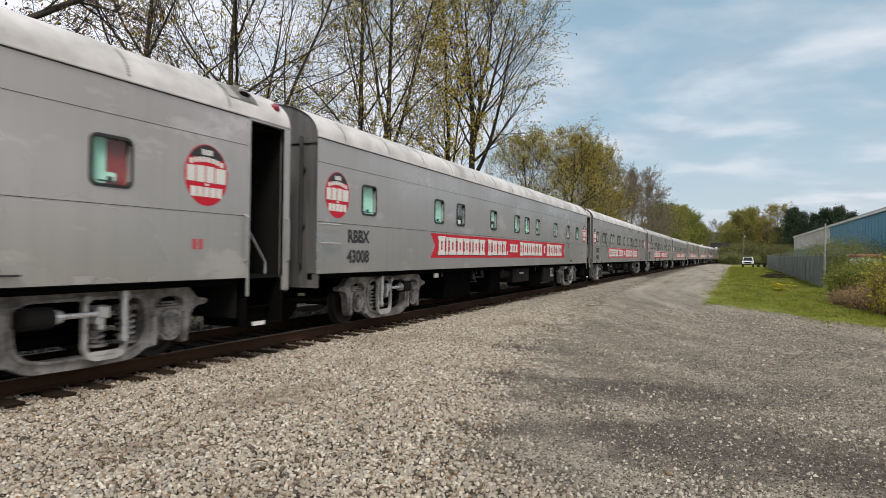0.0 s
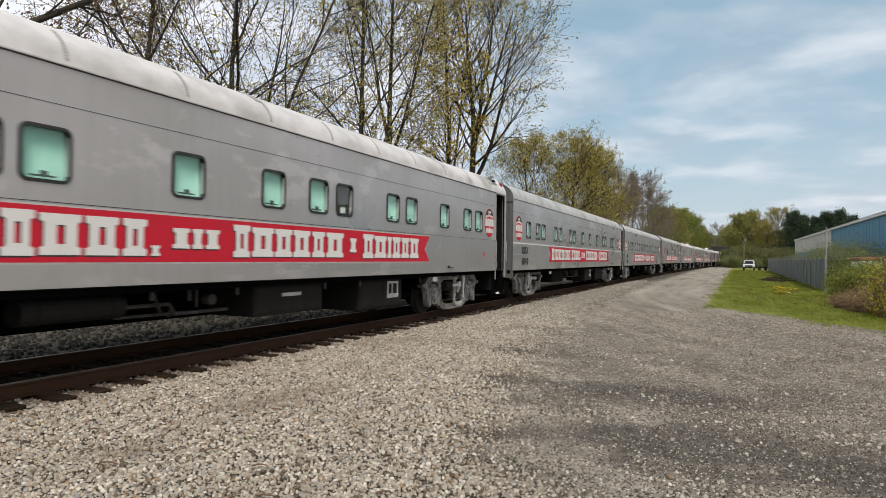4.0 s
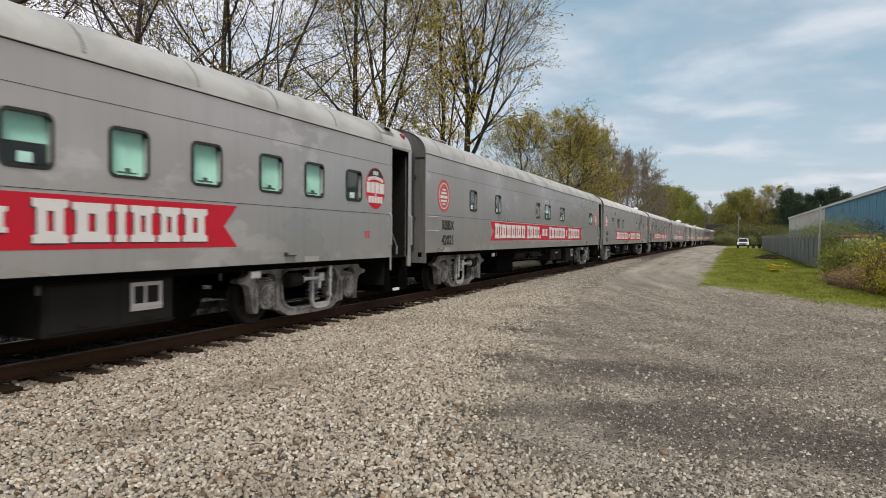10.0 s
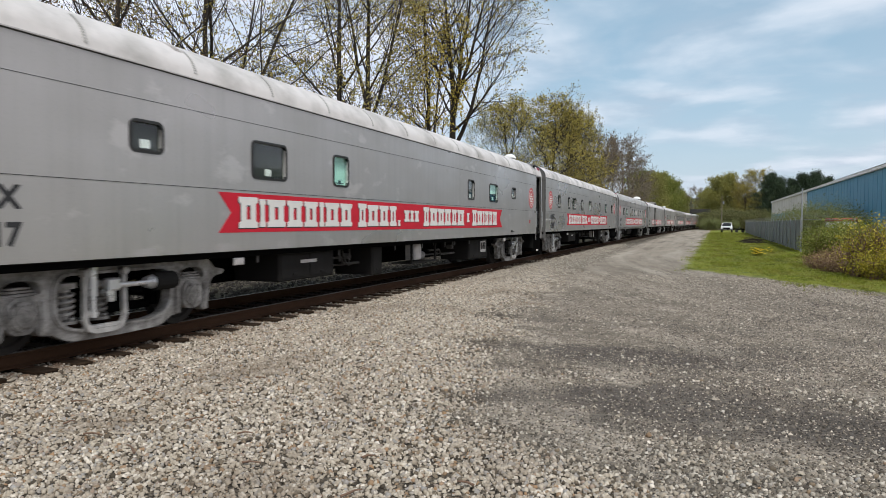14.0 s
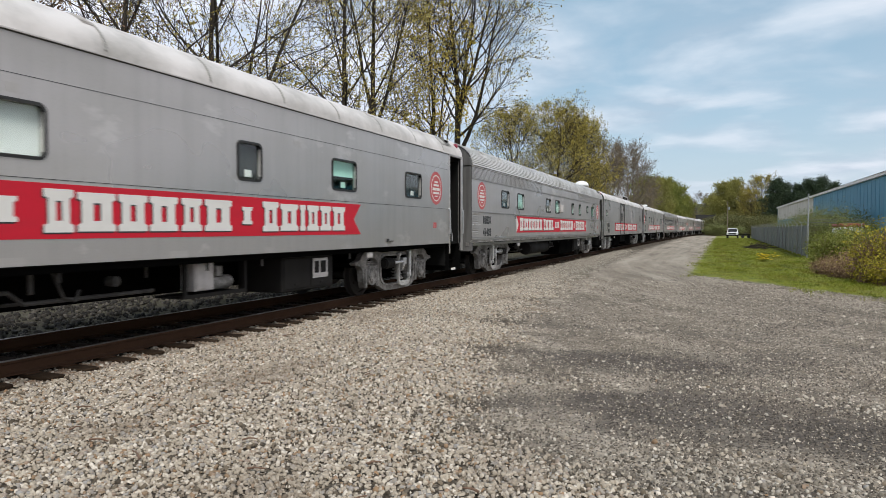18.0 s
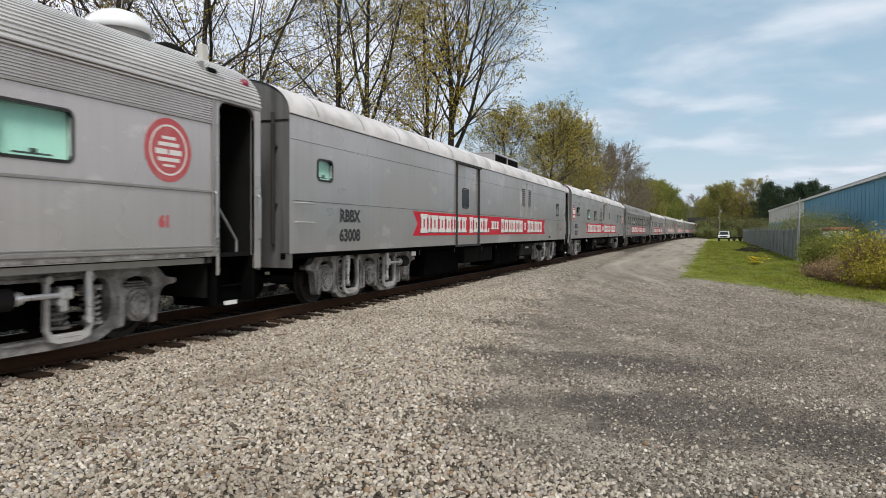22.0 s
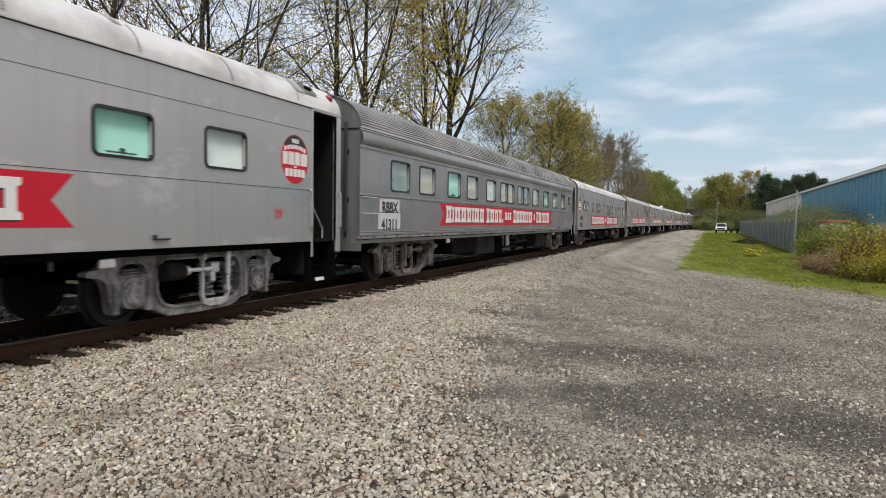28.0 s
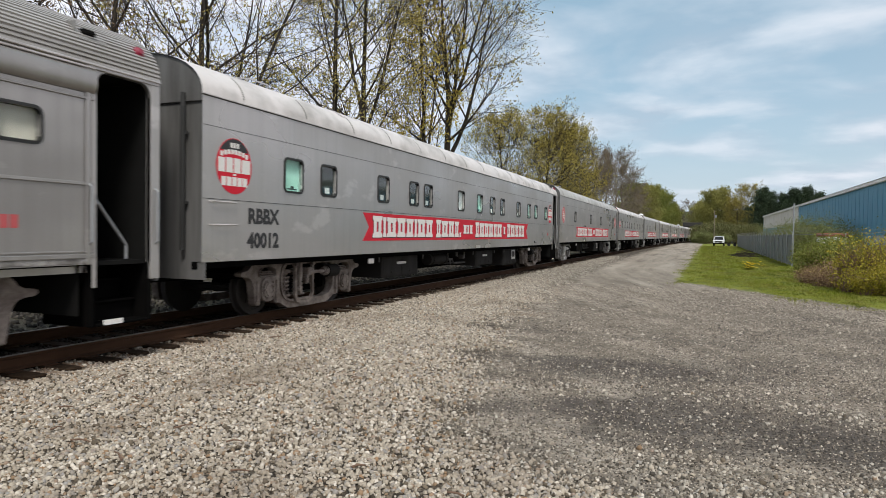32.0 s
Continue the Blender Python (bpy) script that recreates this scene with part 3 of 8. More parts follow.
# ---- mesh tools ----
class Build:
    """Collects vertices and faces of one mesh."""

    def __init__(self):
        self.v, self.f = [], []

    def add(self, verts, faces):
        o = len(self.v)
        self.v += [tuple(p) for p in verts]
        self.f += [tuple(i + o for i in q) for q in faces]
        return self

    def quad(self, a, b, c, d):
        return self.add((a, b, c, d), ((0, 1, 2, 3),))

    def box(self, x0, x1, y0, y1, z0, z1, c=0.0):
        """A box; with c its edges are cut off by that much."""
        if c <= 0:
            v = [(x, y, z) for x in (x0, x1) for y in (y0, y1) for z in (z0, z1)]
            return self.add(v, ((0, 1, 3, 2), (4, 6, 7, 5), (0, 4, 5, 1), (2, 3, 7, 6), (0, 2, 6, 4), (1, 5, 7, 3)))
        bm = bmesh.new()
        bmesh.ops.create_cube(bm, size=1.0)
        for p in bm.verts:
            p.co = Vector(((x0 + x1) / 2 + p.co.x * (x1 - x0), (y0 + y1) / 2 + p.co.y * (y1 - y0), (z0 + z1) / 2 + p.co.z * (z1 - z0)))
        bmesh.ops.bevel(bm, geom=bm.edges[:], offset=c, segments=1, affect="EDGES")
        return self.join(bm)

    def join(self, bm):
        bm.verts.index_update()
        self.add([p.co for p in bm.verts], [[q.index for q in fc.verts] for fc in bm.faces])
        bm.free()
        return self

    def tube(self, points, r, n=8, caps=True, r_end=None):
        """A round tube along points."""
        pts = [Vector(p) for p in points]
        rings, r_end = [], r if r_end is None else r_end
        side = None
        for i, p in enumerate(pts):
            d = (pts[min(i + 1, len(pts) - 1)] - pts[max(i - 1, 0)]).normalized()
            side = d.orthogonal().normalized() if side is None else (side - d * side.dot(d)).normalized()
            up = d.cross(side)
            rr = r + (r_end - r) * i / max(1, len(pts) - 1)
            rings.append([p + (side * math.cos(a) + up * math.sin(a)) * rr for a in (2 * math.pi * j / n for j in range(n))])
        v = [q for ring in rings for q in ring]
        f = [(i * n + j, i * n + (j + 1) % n, (i + 1) * n + (j + 1) % n, (i + 1) * n + j) for i in range(len(pts) - 1) for j in range(n)]
        if caps:
            f += [tuple(range(n))[::-1], tuple((len(pts) - 1) * n + j for j in range(n))]
        return self.add(v, f)

    def plate(self, outline, holes, x0, x1):
        """A plate in the y-z plane from x0 to x1, with holes cut through."""
        bm = bmesh.new()
        loops = []
        for loop in (outline, *holes):
            vs = [bm.verts.new((x0, y, z)) for y, z in loop]
            loops.append(vs)
            for i in range(len(vs)):
                bm.edges.new((vs[i], vs[(i + 1) % len(vs)]))
        bmesh.ops.triangle_fill(bm, edges=bm.edges[:], use_beauty=True, use_dissolve=False)
        bm.verts.index_update()
        front = [[q.index for q in fc.verts] for fc in bm.faces]
        co = [p.co.copy() for p in bm.verts]
        n = len(co)
        self_v = [(x0, p.y, p.z) for p in co] + [(x1, p.y, p.z) for p in co]
        faces = [tuple(q) for q in front] + [tuple(i + n for i in reversed(q)) for q in front]
        for vs in loops:
            for i in range(len(vs)):
                a, b = vs[i].index, vs[(i + 1) % len(vs)].index
                faces.append((a, b, b + n, a + n))
        bm.free()
        return self.add(self_v, faces)

    def mesh(self, name, material, smooth=False):
        m = bpy.data.meshes.new(name)
        m.from_pydata(self.v, [], self.f)
        if material:
            m.materials.append(material)
        bm = bmesh.new()
        bm.from_mesh(m)
        bmesh.ops.recalc_face_normals(bm, faces=bm.faces[:])
        bm.to_mesh(m)
        bm.free()
        if smooth:
            m.polygons.foreach_set("use_smooth", [True] * len(m.polygons))
        return m


def big_mesh(name, verts, faces, material, smooth=False):
    """A mesh straight from arrays of triangles or quads."""
    verts, faces = np.asarray(verts, np.float32).reshape(-1, 3), np.asarray(faces, np.int32)
    m = bpy.data.meshes.new(name)
    n, c = faces.shape
    m.vertices.add(len(verts))
    m.vertices.foreach_set("co", verts.ravel())
    m.loops.add(n * c)
    m.loops.foreach_set("vertex_index", faces.ravel())
    m.polygons.add(n)
    m.polygons.foreach_set("loop_start", np.arange(n, dtype=np.int32) * c)
    if smooth:
        m.polygons.foreach_set("use_smooth", np.ones(n, bool))
    m.materials.append(material)
    m.update(calc_edges=True)
    m.validate()
    return m


def part(name, mesh, parent, label="", at=None):
    ob = new(name, mesh)
    ob.parent = parent
    if at is not None:
        ob.matrix_basis = at
    return tagged(ob, label=label)


def arc(cy, cz, r, a0, a1, n=6, ry=None):
    return [(cy + (ry or r) * math.cos(radians(a0 + (a1 - a0) * i / n)), cz + r * math.sin(radians(a0 + (a1 - a0) * i / n))) for i in range(n + 1)]


def rounded(w, h, r, n=5):
    out = []
    for sy, sz, a in ((1, 1, 0), (-1, 1, 90), (-1, -1, 180), (1, -1, 270)):
        out += arc(sy * (w / 2 - r), sz * (h / 2 - r), r, a, a + 90, n)
    return out


# ---- the track ----
RAIL_Z = 0.21
TRACK_X = -8.125


def track_x(y):
    d = max(0.0, y - 40.0)
    return TRACK_X + (0.00015 * d * d if d < 160 else 0.00015 * 160 * 160 + 0.048 * (d - 160))


def sweep(points_of, ys, name, material):
    """A profile carried along the track's line: points_of gives (x, z) pairs."""
    prof = points_of
    b = Build()
    rows = [[(track_x(y) + px, y, pz) for px, pz in prof] for y in ys]
    n = len(prof)
    v = [p for r in rows for p in r]
    f = [(i * n + j, i * n + (j + 1) % n, (i + 1) * n + (j + 1) % n, (i + 1) * n + j) for i in range(len(ys) - 1) for j in range(n)]
    f += [tuple(range(n)), tuple((len(ys) - 1) * n + j for j in range(n))]
    return b.add(v, f).mesh(name, material)


GY = [-60, -20, 0, 20, 40, 60, 80, 100, 120, 140, 160, 180, 200, 260, 340, 460, 640]


def build_ground():
    n_x = [-3000, -400, -60, -20, -14, -11, -9, -7, -5, -3, -1, 1, 3, 6, 10, 20, 60, 400, 3000]
    n_y = [-3000, -300, -40, -5, 0, 5, 10, 15, 20, 30, 45, 70, 110, 170, 260, 500, 1200, 3000]
    v = [(x, y, 0.0) for y in n_y for x in n_x]
    w = len(n_x)
    f = [(i * w + j, i * w + j + 1, (i + 1) * w + j + 1, (i + 1) * w + j) for i in range(len(n_y) - 1) for j in range(w - 1)]
    b = Build().add(v, f)
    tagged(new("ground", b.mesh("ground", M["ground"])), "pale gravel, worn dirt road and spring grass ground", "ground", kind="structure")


def build_track():
    for s in (1, -1):
        x = s * 0.755
        web = [(x - 0.070, 0.04), (x + 0.070, 0.04), (x + 0.070, 0.052), (x + 0.012, 0.072), (x + 0.010, 0.165), (x + 0.034, 0.175), (x + 0.036, 0.203), (x - 0.036, 0.203), (x - 0.034, 0.175), (x - 0.010, 0.165), (x - 0.012, 0.072), (x - 0.070, 0.052)]
        rail = tagged(new("rail", sweep(web, GY, "rail", M["rail"])), "rusty brown steel rail spiked to wooden sleepers", "rail", "track rails", "structure")
        head = [(x - 0.034, 0.2035), (x + 0.034, 0.2035), (x + 0.030, 0.210), (x - 0.030, 0.210)]
        part("rail_head", sweep(head, GY, "rail_head", M["railhead"]), rail, "worn shiny running surface")
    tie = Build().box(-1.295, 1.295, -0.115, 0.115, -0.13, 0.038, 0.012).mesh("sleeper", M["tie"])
    plate_m = Build().box(-0.17, 0.17, -0.09, 0.09, 0.037, 0.046, 0.003).mesh("tie_plate", M["rail"])
    rng = random.Random(4)
    y = -6.0
    rest_v, rest_f = [], []
    base = [(x, yy, z) for x in (-1.295, 1.295) for yy in (-0.115, 0.115) for z in (-0.13, 0.038)]
    bf = ((0, 1, 3, 2), (4, 6, 7, 5), (0, 4, 5, 1), (2, 3, 7, 6), (0, 2, 6, 4), (1, 5, 7, 3))
    group = tagged(new("sleepers"), "dark creosoted wooden railway sleepers bedded in gravel", "sleeper", kind="structure")
    while y < 330:
        dx, dy, dz, ry = rng.uniform(-0.07, 0.07), rng.uniform(-0.03, 0.03), rng.uniform(-0.012, 0.008), rng.uniform(-0.8, 0.8)
        if y < 60:
            t = part("sleeper", tie, group, at=pose(track_x(y) + dx, y + dy, dz, 0, 0, ry))
            if y < 25:
                for s in (1, -1):
                    part("tie_plate", plate_m, t, at=pose(s * 0.755 - dx, 0, 0))
        else:
            o = len(rest_v)
            rest_v += [(track_x(y) + a + dx, y + b + dy, c + dz) for a, b, c in base]
            rest_f += [tuple(i + o for i in q) for q in bf]
        y += 0.533
    tagged(part("sleepers_far", big_mesh("sleepers_far", rest_v, rest_f, M["tie"]), group), kind="stuff")


# ---- the train ----
LEN = 25.1
PITCH = 25.9
SILL, GUTTER, CROWN = 1.075, 3.49, 4.16
LOW_GUTTER = 3.40
HALF = 1.525


def roof_profile(n=22, g=GUTTER):
    pts = []
    for i in range(n + 1):
        a = math.pi * i / n
        c, s = math.cos(a), math.sin(a)
        pts.append((HALF * math.copysign(abs(c) ** 0.80, c), g + (CROWN - g) * abs(s) ** 0.95))
    return pts


def fluted(pts, depth=0.016, per=3, lo=0.0):
    """The same arc pressed into ridges."""
    out = []
    for (xa, za), (xb, zb) in zip(pts, pts[1:]):
        nx, nz = zb - za, xa - xb
        ln = math.hypot(nx, nz) or 1
        for j in range(per):
            for q, dd in ((0.0, 0.0), (0.10, depth), (0.62, depth), (0.72, 0.0)):
                t = (j + q) / per
                out.append((xa + (xb - xa) * t + nx / ln * dd * (1 if za >= lo else 0), za + (zb - za) * t + nz / ln * dd * (1 if za >= lo else 0)))
    out.append(pts[-1])
    return out


def extrude_roof(prof, y0, y1, name, material, smooth=True, rise=0.0):
    ys = [y0, y0 + 0.02, y1 - 0.02, y1]
    b = Build()
    n = len(prof)
    v = [(x, y, z + rise) for y in ys for x, z in prof]
    f = [(i * n + j, i * n + j + 1, (i + 1) * n + j + 1, (i + 1) * n + j) for i in range(len(ys) - 1) for j in range(n - 1)]
    b.add(v, f)
    m = b.mesh(name, material)
    m.polygons.foreach_set("use_smooth", [smooth] * len(m.polygons))
    return m


def side_wall(holes, far=False, z_top=GUTTER):
    """The coach's walls as sheets with openings cut and their edges turned in."""
    b = Build()
    us = sorted({0.0, LEN, *(h[0] for h in holes), *(h[1] for h in holes)})
    zs = sorted({SILL, z_top, *(min(max(z, SILL), z_top) for h in holes for z in h[2:4])})
    for u0, u1 in zip(us, us[1:]):
        start = None
        for z0, z1 in zip(zs, zs[1:]):
            um, zm = (u0 + u1) / 2, (z0 + z1) / 2
            solid = not any(h[0] < um < h[1] and h[2] < zm < h[3] for h in holes)
            if solid and start is None:
                start = z0
            if start is not None and (not solid or z1 == zs[-1]):
                top = z1 if solid else z0
                b.quad((HALF, u0, start), (HALF, u1, start), (HALF, u1, top), (HALF, u0, top))
                start = None
    for u0, u1, z0, z1 in holes:
        z0, z1 = max(z0, SILL), min(z1, z_top)
        i = HALF - 0.07
        b.quad((HALF, u0, z0), (HALF, u0, z1), (i, u0, z1), (i, u0, z0))
        b.quad((HALF, u1, z0), (i, u1, z0), (i, u1, z1), (HALF, u1, z1))
        b.quad((HALF, u0, z1), (HALF, u1, z1), (i, u1, z1), (i, u0, z1))
        if z0 > SILL:
            b.quad((HALF, u0, z0), (i, u0, z0), (i, u1, z0), (HALF, u1, z0))
    # the far side, the floor and the edge of the sill
    b.quad((-HALF, 0, SILL), (-HALF, 0, z_top), (-HALF, LEN, z_top), (-HALF, LEN, SILL))
    b.quad((-HALF, 0, SILL), (-HALF, LEN, SILL), (-HALF + 0.05, LEN, SILL - 0.01), (-HALF + 0.05, 0, SILL - 0.01))
    return b


def window_meshes(w, h):
    key = (round(w, 2), round(h, 2))
    if key in window_meshes.made:
        return window_meshes.made[key]
    frame_m = Build().plate(rounded(w, h, 0.10), [rounded(w - 0.065, h - 0.065, 0.075)], 0.012, -0.045).mesh("window", M["gasket"])
    pane = Build().plate(rounded(w - 0.06, h - 0.06, 0.075), [], -0.028, -0.034)
    lip = Build().plate(rounded(w - 0.04, h - 0.04, 0.085), [rounded(w - 0.075, h - 0.075, 0.07)], 0.016, 0.010).mesh("trim_ring", M["end"])
    made = dict(frame=frame_m, pane=pane.mesh("pane", M["pane"]), clear=Build().plate(rounded(w - 0.06, h - 0.06, 0.075), [], -0.028, -0.034).mesh("pane", M["pane_clear"]), lip=lip)
    rng = random.Random(int(w * 100 + h))
    iw, ih = w / 2 - 0.01, h / 2 - 0.01

    def cloth(z0, z1, mat, y0=-iw, y1=iw):
        bb = Build()
        n = 10
        pts = [(-0.075 - 0.0015 * math.sin(i * 2.1), y0 + (y1 - y0) * i / n) for i in range(n + 1)]
        v = [(x, y, z) for x, y in pts for z in (z0, z1)]
        bb.add(v, [(2 * i, 2 * i + 1, 2 * i + 3, 2 * i + 2) for i in range(n)])
        return bb.mesh("blind", mat)

    made["g"] = cloth(-ih, ih, M["blind"])
    made["h"] = cloth(-0.02, ih, M["blind"])
    made["w"] = cloth(-ih, ih, M["blind_white"])
    # a grey backing that stands in for the dim compartment
    made["d"] = cloth(-ih, ih, M["dim_backing"])
    # a sheet coloured like sky reflected in the pane
    made["y"] = cloth(-ih, ih, M["pane_sky"])
    made["c"] = cloth(-ih, ih, M["blind_cream"])
    made["r"] = cloth(-ih, ih, M["curtain"], -0.02, iw)
    made["r_blind"] = cloth(-ih, ih, M["blind"], -iw, -0.02)
    made["latch"] = Build().box(-0.05, -0.036, -iw * 0.5, iw * 0.5, -ih + 0.055, -ih + 0.075).box(-0.05, -0.036, -0.03, 0.05, -ih + 0.075, -ih + 0.12).mesh("latch", M["cabinet"])
    made["q"] = cloth(-ih, -ih * 0.3, M["blind"])
    made["card"] = Build().box(-0.05, -0.044, -0.07, 0.09, -ih + 0.06, -ih + 0.17).mesh("notice", M["blind_white"])
    window_meshes.made[key] = made
    return made


window_meshes.made = {}


def text_mesh(body, size, tone="ink"):
    key = (body, size, tone)
    if key not in text_mesh.made:
        c = bpy.data.curves.new("lettering", "FONT")
        c.body, c.size, c.align_x, c.align_y = body, size, "CENTER", "CENTER"
        c.extrude, c.resolution_u, c.offset = 0.0015, 3, 0.013
        o = new("lettering", c)
        m = bpy.data.meshes.new_from_object(o.evaluated_get(bpy.context.evaluated_depsgraph_get()))
        bpy.data.objects.remove(o)
        m.materials.clear()
        m.materials.append(M[tone])
        # lay it on the coach's side, reading from its front to its rear
        m.transform(Matrix(((0, 0, 1, 0), (1, 0, 0, 0), (0, 1, 0, 0), (0, 0, 0, 1))))
        text_mesh.made[key] = m
    return text_mesh.made[key]


text_mesh.made = {}



def span(m):
    ys = [v.co.y for v in m.vertices]
    return min(ys), max(ys)


def paint_text(car, body, size, u, z, name, label, tone="ink"):
    """Painted characters, each a piece of its own."""
    lo, hi = span(text_mesh(body, size, tone))
    for i, ch in enumerate(body):
        p0, p1 = span(text_mesh(body[: i + 1], size, tone))
        c0, c1 = span(text_mesh(ch, size, tone))
        part(name, text_mesh(ch, size, tone), car, label, pose(HALF + 0.004, u + lo + (p1 - p0) - c1, z))


SHARED = {}


def shared(name, make):
    if name not in SHARED:
        SHARED[name] = make()
    return SHARED[name]


# where the shapes on the banner begin and end along the coach, word by word
WORDS = (
    ("tall", (5.28, 5.74, 5.78, 5.94, 5.98, 6.48, 6.53, 6.99, 7.04, 7.47, 7.53, 7.69, 7.73, 8.23, 8.28, 8.73)),
    ("tall", (8.99, 9.34, 9.39, 9.88, 9.93, 10.37, 10.43, 10.78, 10.85, 10.99)),
    ("small", (11.20, 11.49, 11.54, 11.73, 11.79, 12.05)),
    ("tall", (12.34, 12.70, 12.75, 13.26, 13.30, 13.74, 13.78, 14.25, 14.32, 14.70, 14.76, 15.32)),
    ("small", (15.56, 15.79)),
    ("tall", (16.05, 16.46, 16.51, 17.01, 17.07, 17.24, 17.29, 17.66, 17.71, 18.08, 18.13, 18.58)),
)


def spool(w, h, x0, x1, slot):
    """A block with wider ends, and a slot through the middle of a broad one."""
    e, t = min(0.05, w * 0.16), h * 0.17
    line = [(0, 0), (w, 0), (w, t), (w - e, t + 0.02), (w - e, h - t - 0.02), (w, h - t), (w, h), (0, h), (0, h - t), (e, h - t - 0.02), (e, t + 0.02), (0, t)]
    hole = [(w * 0.40, h * 0.27), (w * 0.60, h * 0.27), (w * 0.60, h * 0.73), (w * 0.40, h * 0.73)]
    return Build().plate(line, [hole] if slot else [], x0, x1)


def banner_meshes(style):
    if style in banner_meshes.made:
        return banner_meshes.made[style]
    u0, u1, z0, z1 = 4.83, 19.2, 1.355, 1.955
    x = HALF + 0.004
    zm = (z0 + z1) / 2
    notch = 0.28
    red = Build().plate([(u0, z0), (u1, z0), (u1 - notch, zm), (u1, z1), (u0, z1), (u0 + notch, zm)], [], HALF, x)
    edge = None
    if style == "rim":
        e = 0.022
        edge = Build().plate([(u0 - e, z0 - e), (u1 + e, z0 - e), (u1 + e - notch, zm), (u1 + e, z1 + e), (u0 - e, z1 + e), (u0 - e + notch, zm)], [], HALF, HALF + 0.002).mesh("banner_edge", M["patch"])
    if style == "light":
        edge = Build().plate([(u0, z0 + 0.002), (u1, z0 + 0.002), (u1, z1 - 0.002), (u0, z1 - 0.002)], [], HALF, HALF + 0.002).mesh("banner_edge", M["white"])
    bars = []
    for size, ends in WORDS:
        for i in range(0, len(ends), 2):
            a, w = ends[i], ends[i + 1] - ends[i]
            big = size == "tall" and i == 0
            z, h = (1.535, 0.265) if size == "small" else (1.425, 0.475) if big else (1.435, 0.445)
            if size == "tall" and w < 0.15:
                h = 0.13
            pale = shared("bar%.3f_%.3f" % (w, h), lambda: spool(w, h, x, x + 0.004, w > 0.28 and h > 0.3).mesh("letter_bar", M["white"]))
            dark = shared("shade%.3f_%.3f" % (w, h), lambda: spool(w, h, x, x + 0.002, w > 0.28 and h > 0.3).mesh("letter_shade", M["ink"]))
            bars.append((pale, dark, a, z))
    made = dict(red=red.mesh("banner", M["red"]), bars=bars, edge=edge)
    banner_meshes.made[style] = made
    return made


banner_meshes.made = {}


def logo_meshes(style):
    if style in logo_meshes.made:
        return logo_meshes.made[style]
    r, x = 0.41, HALF

    def disc(rad, xa, xb, mat, name, n=36):
        return Build().plate([(rad * math.cos(2 * math.pi * i / n), rad * 1.03 * math.sin(2 * math.pi * i / n)) for i in range(n)], [], xa, xb).mesh(name, mat)

    if style == "A":
        base = disc(r, x, x + 0.004, M["red"], "emblem")
        cap = Build().plate([(r * 0.97 * math.cos(radians(t)), r * 1.0 * math.sin(radians(t))) for t in range(34, 147, 7)], [], x + 0.004, x + 0.0055)
        second = cap.mesh("emblem_cap", M["ink"])
        bars = [(-0.10, -0.045, 0.275, 0.35), (-0.03, 0.03, 0.275, 0.35), (0.045, 0.10, 0.275, 0.35)]
        bars += [(-0.325 + 0.082 * i, -0.26 + 0.082 * i, 0.135 + 0.045 * (1 - ((i - 3.5) / 3.5) ** 2), 0.205 + 0.045 * (1 - ((i - 3.5) / 3.5) ** 2)) for i in range(8)]
        bars += [(-0.37, -0.22, -0.10, 0.115), (-0.195, -0.04, -0.10, 0.125), (-0.015, 0.14, -0.10, 0.125), (0.165, 0.37, -0.10, 0.115)]
        bars += [(-0.035, 0.035, -0.145, -0.115)] + [(-0.30 + 0.123 * i, -0.195 + 0.123 * i, -0.30, -0.165) for i in range(5)]
        height = 0.0055
    else:
        base = disc(r, x, x + 0.004, M["pink"], "emblem")
        ring = [(r * 0.80 * math.cos(2 * math.pi * i / 36), r * 0.82 * math.sin(2 * math.pi * i / 36)) for i in range(36)]
        inner = [(r * 0.74 * math.cos(2 * math.pi * i / 36), r * 0.76 * math.sin(2 * math.pi * i / 36)) for i in range(36)]
        second = Build().plate(ring, [inner], x + 0.004, x + 0.006).mesh("emblem_ring", M["white"])
        bars = [(-0.12, 0.12, 0.14, 0.18), (-0.18, 0.18, 0.05, 0.10), (-0.23, -0.02, -0.06, 0.01), (0.01, 0.23, -0.06, 0.01), (-0.19, 0.19, -0.15, -0.10), (-0.10, 0.10, -0.22, -0.19)]
        height = 0.004
    bars = [Build().box(x + height, x + height + 0.0015, *q).mesh("emblem_bar", M["white"]) for q in bars]
    logo_meshes.made[style] = (base, second, bars)
    return logo_meshes.made[style]


logo_meshes.made = {}
WHEELS = []


def soften(points, rounds=2):
    """A closed outline with its corners cut round."""
    for _ in range(rounds):
        nxt = []
        for i, (y, z) in enumerate(points):
            y2, z2 = points[(i + 1) % len(points)]
            k1 = min(0.25, 0.05 / (math.hypot(y2 - y, z2 - z) + 1e-6))
            nxt += [(y + (y2 - y) * k1, z + (z2 - z) * k1), (y2 - (y2 - y) * k1, z2 - (z2 - z) * k1)]
        points = nxt
    return points


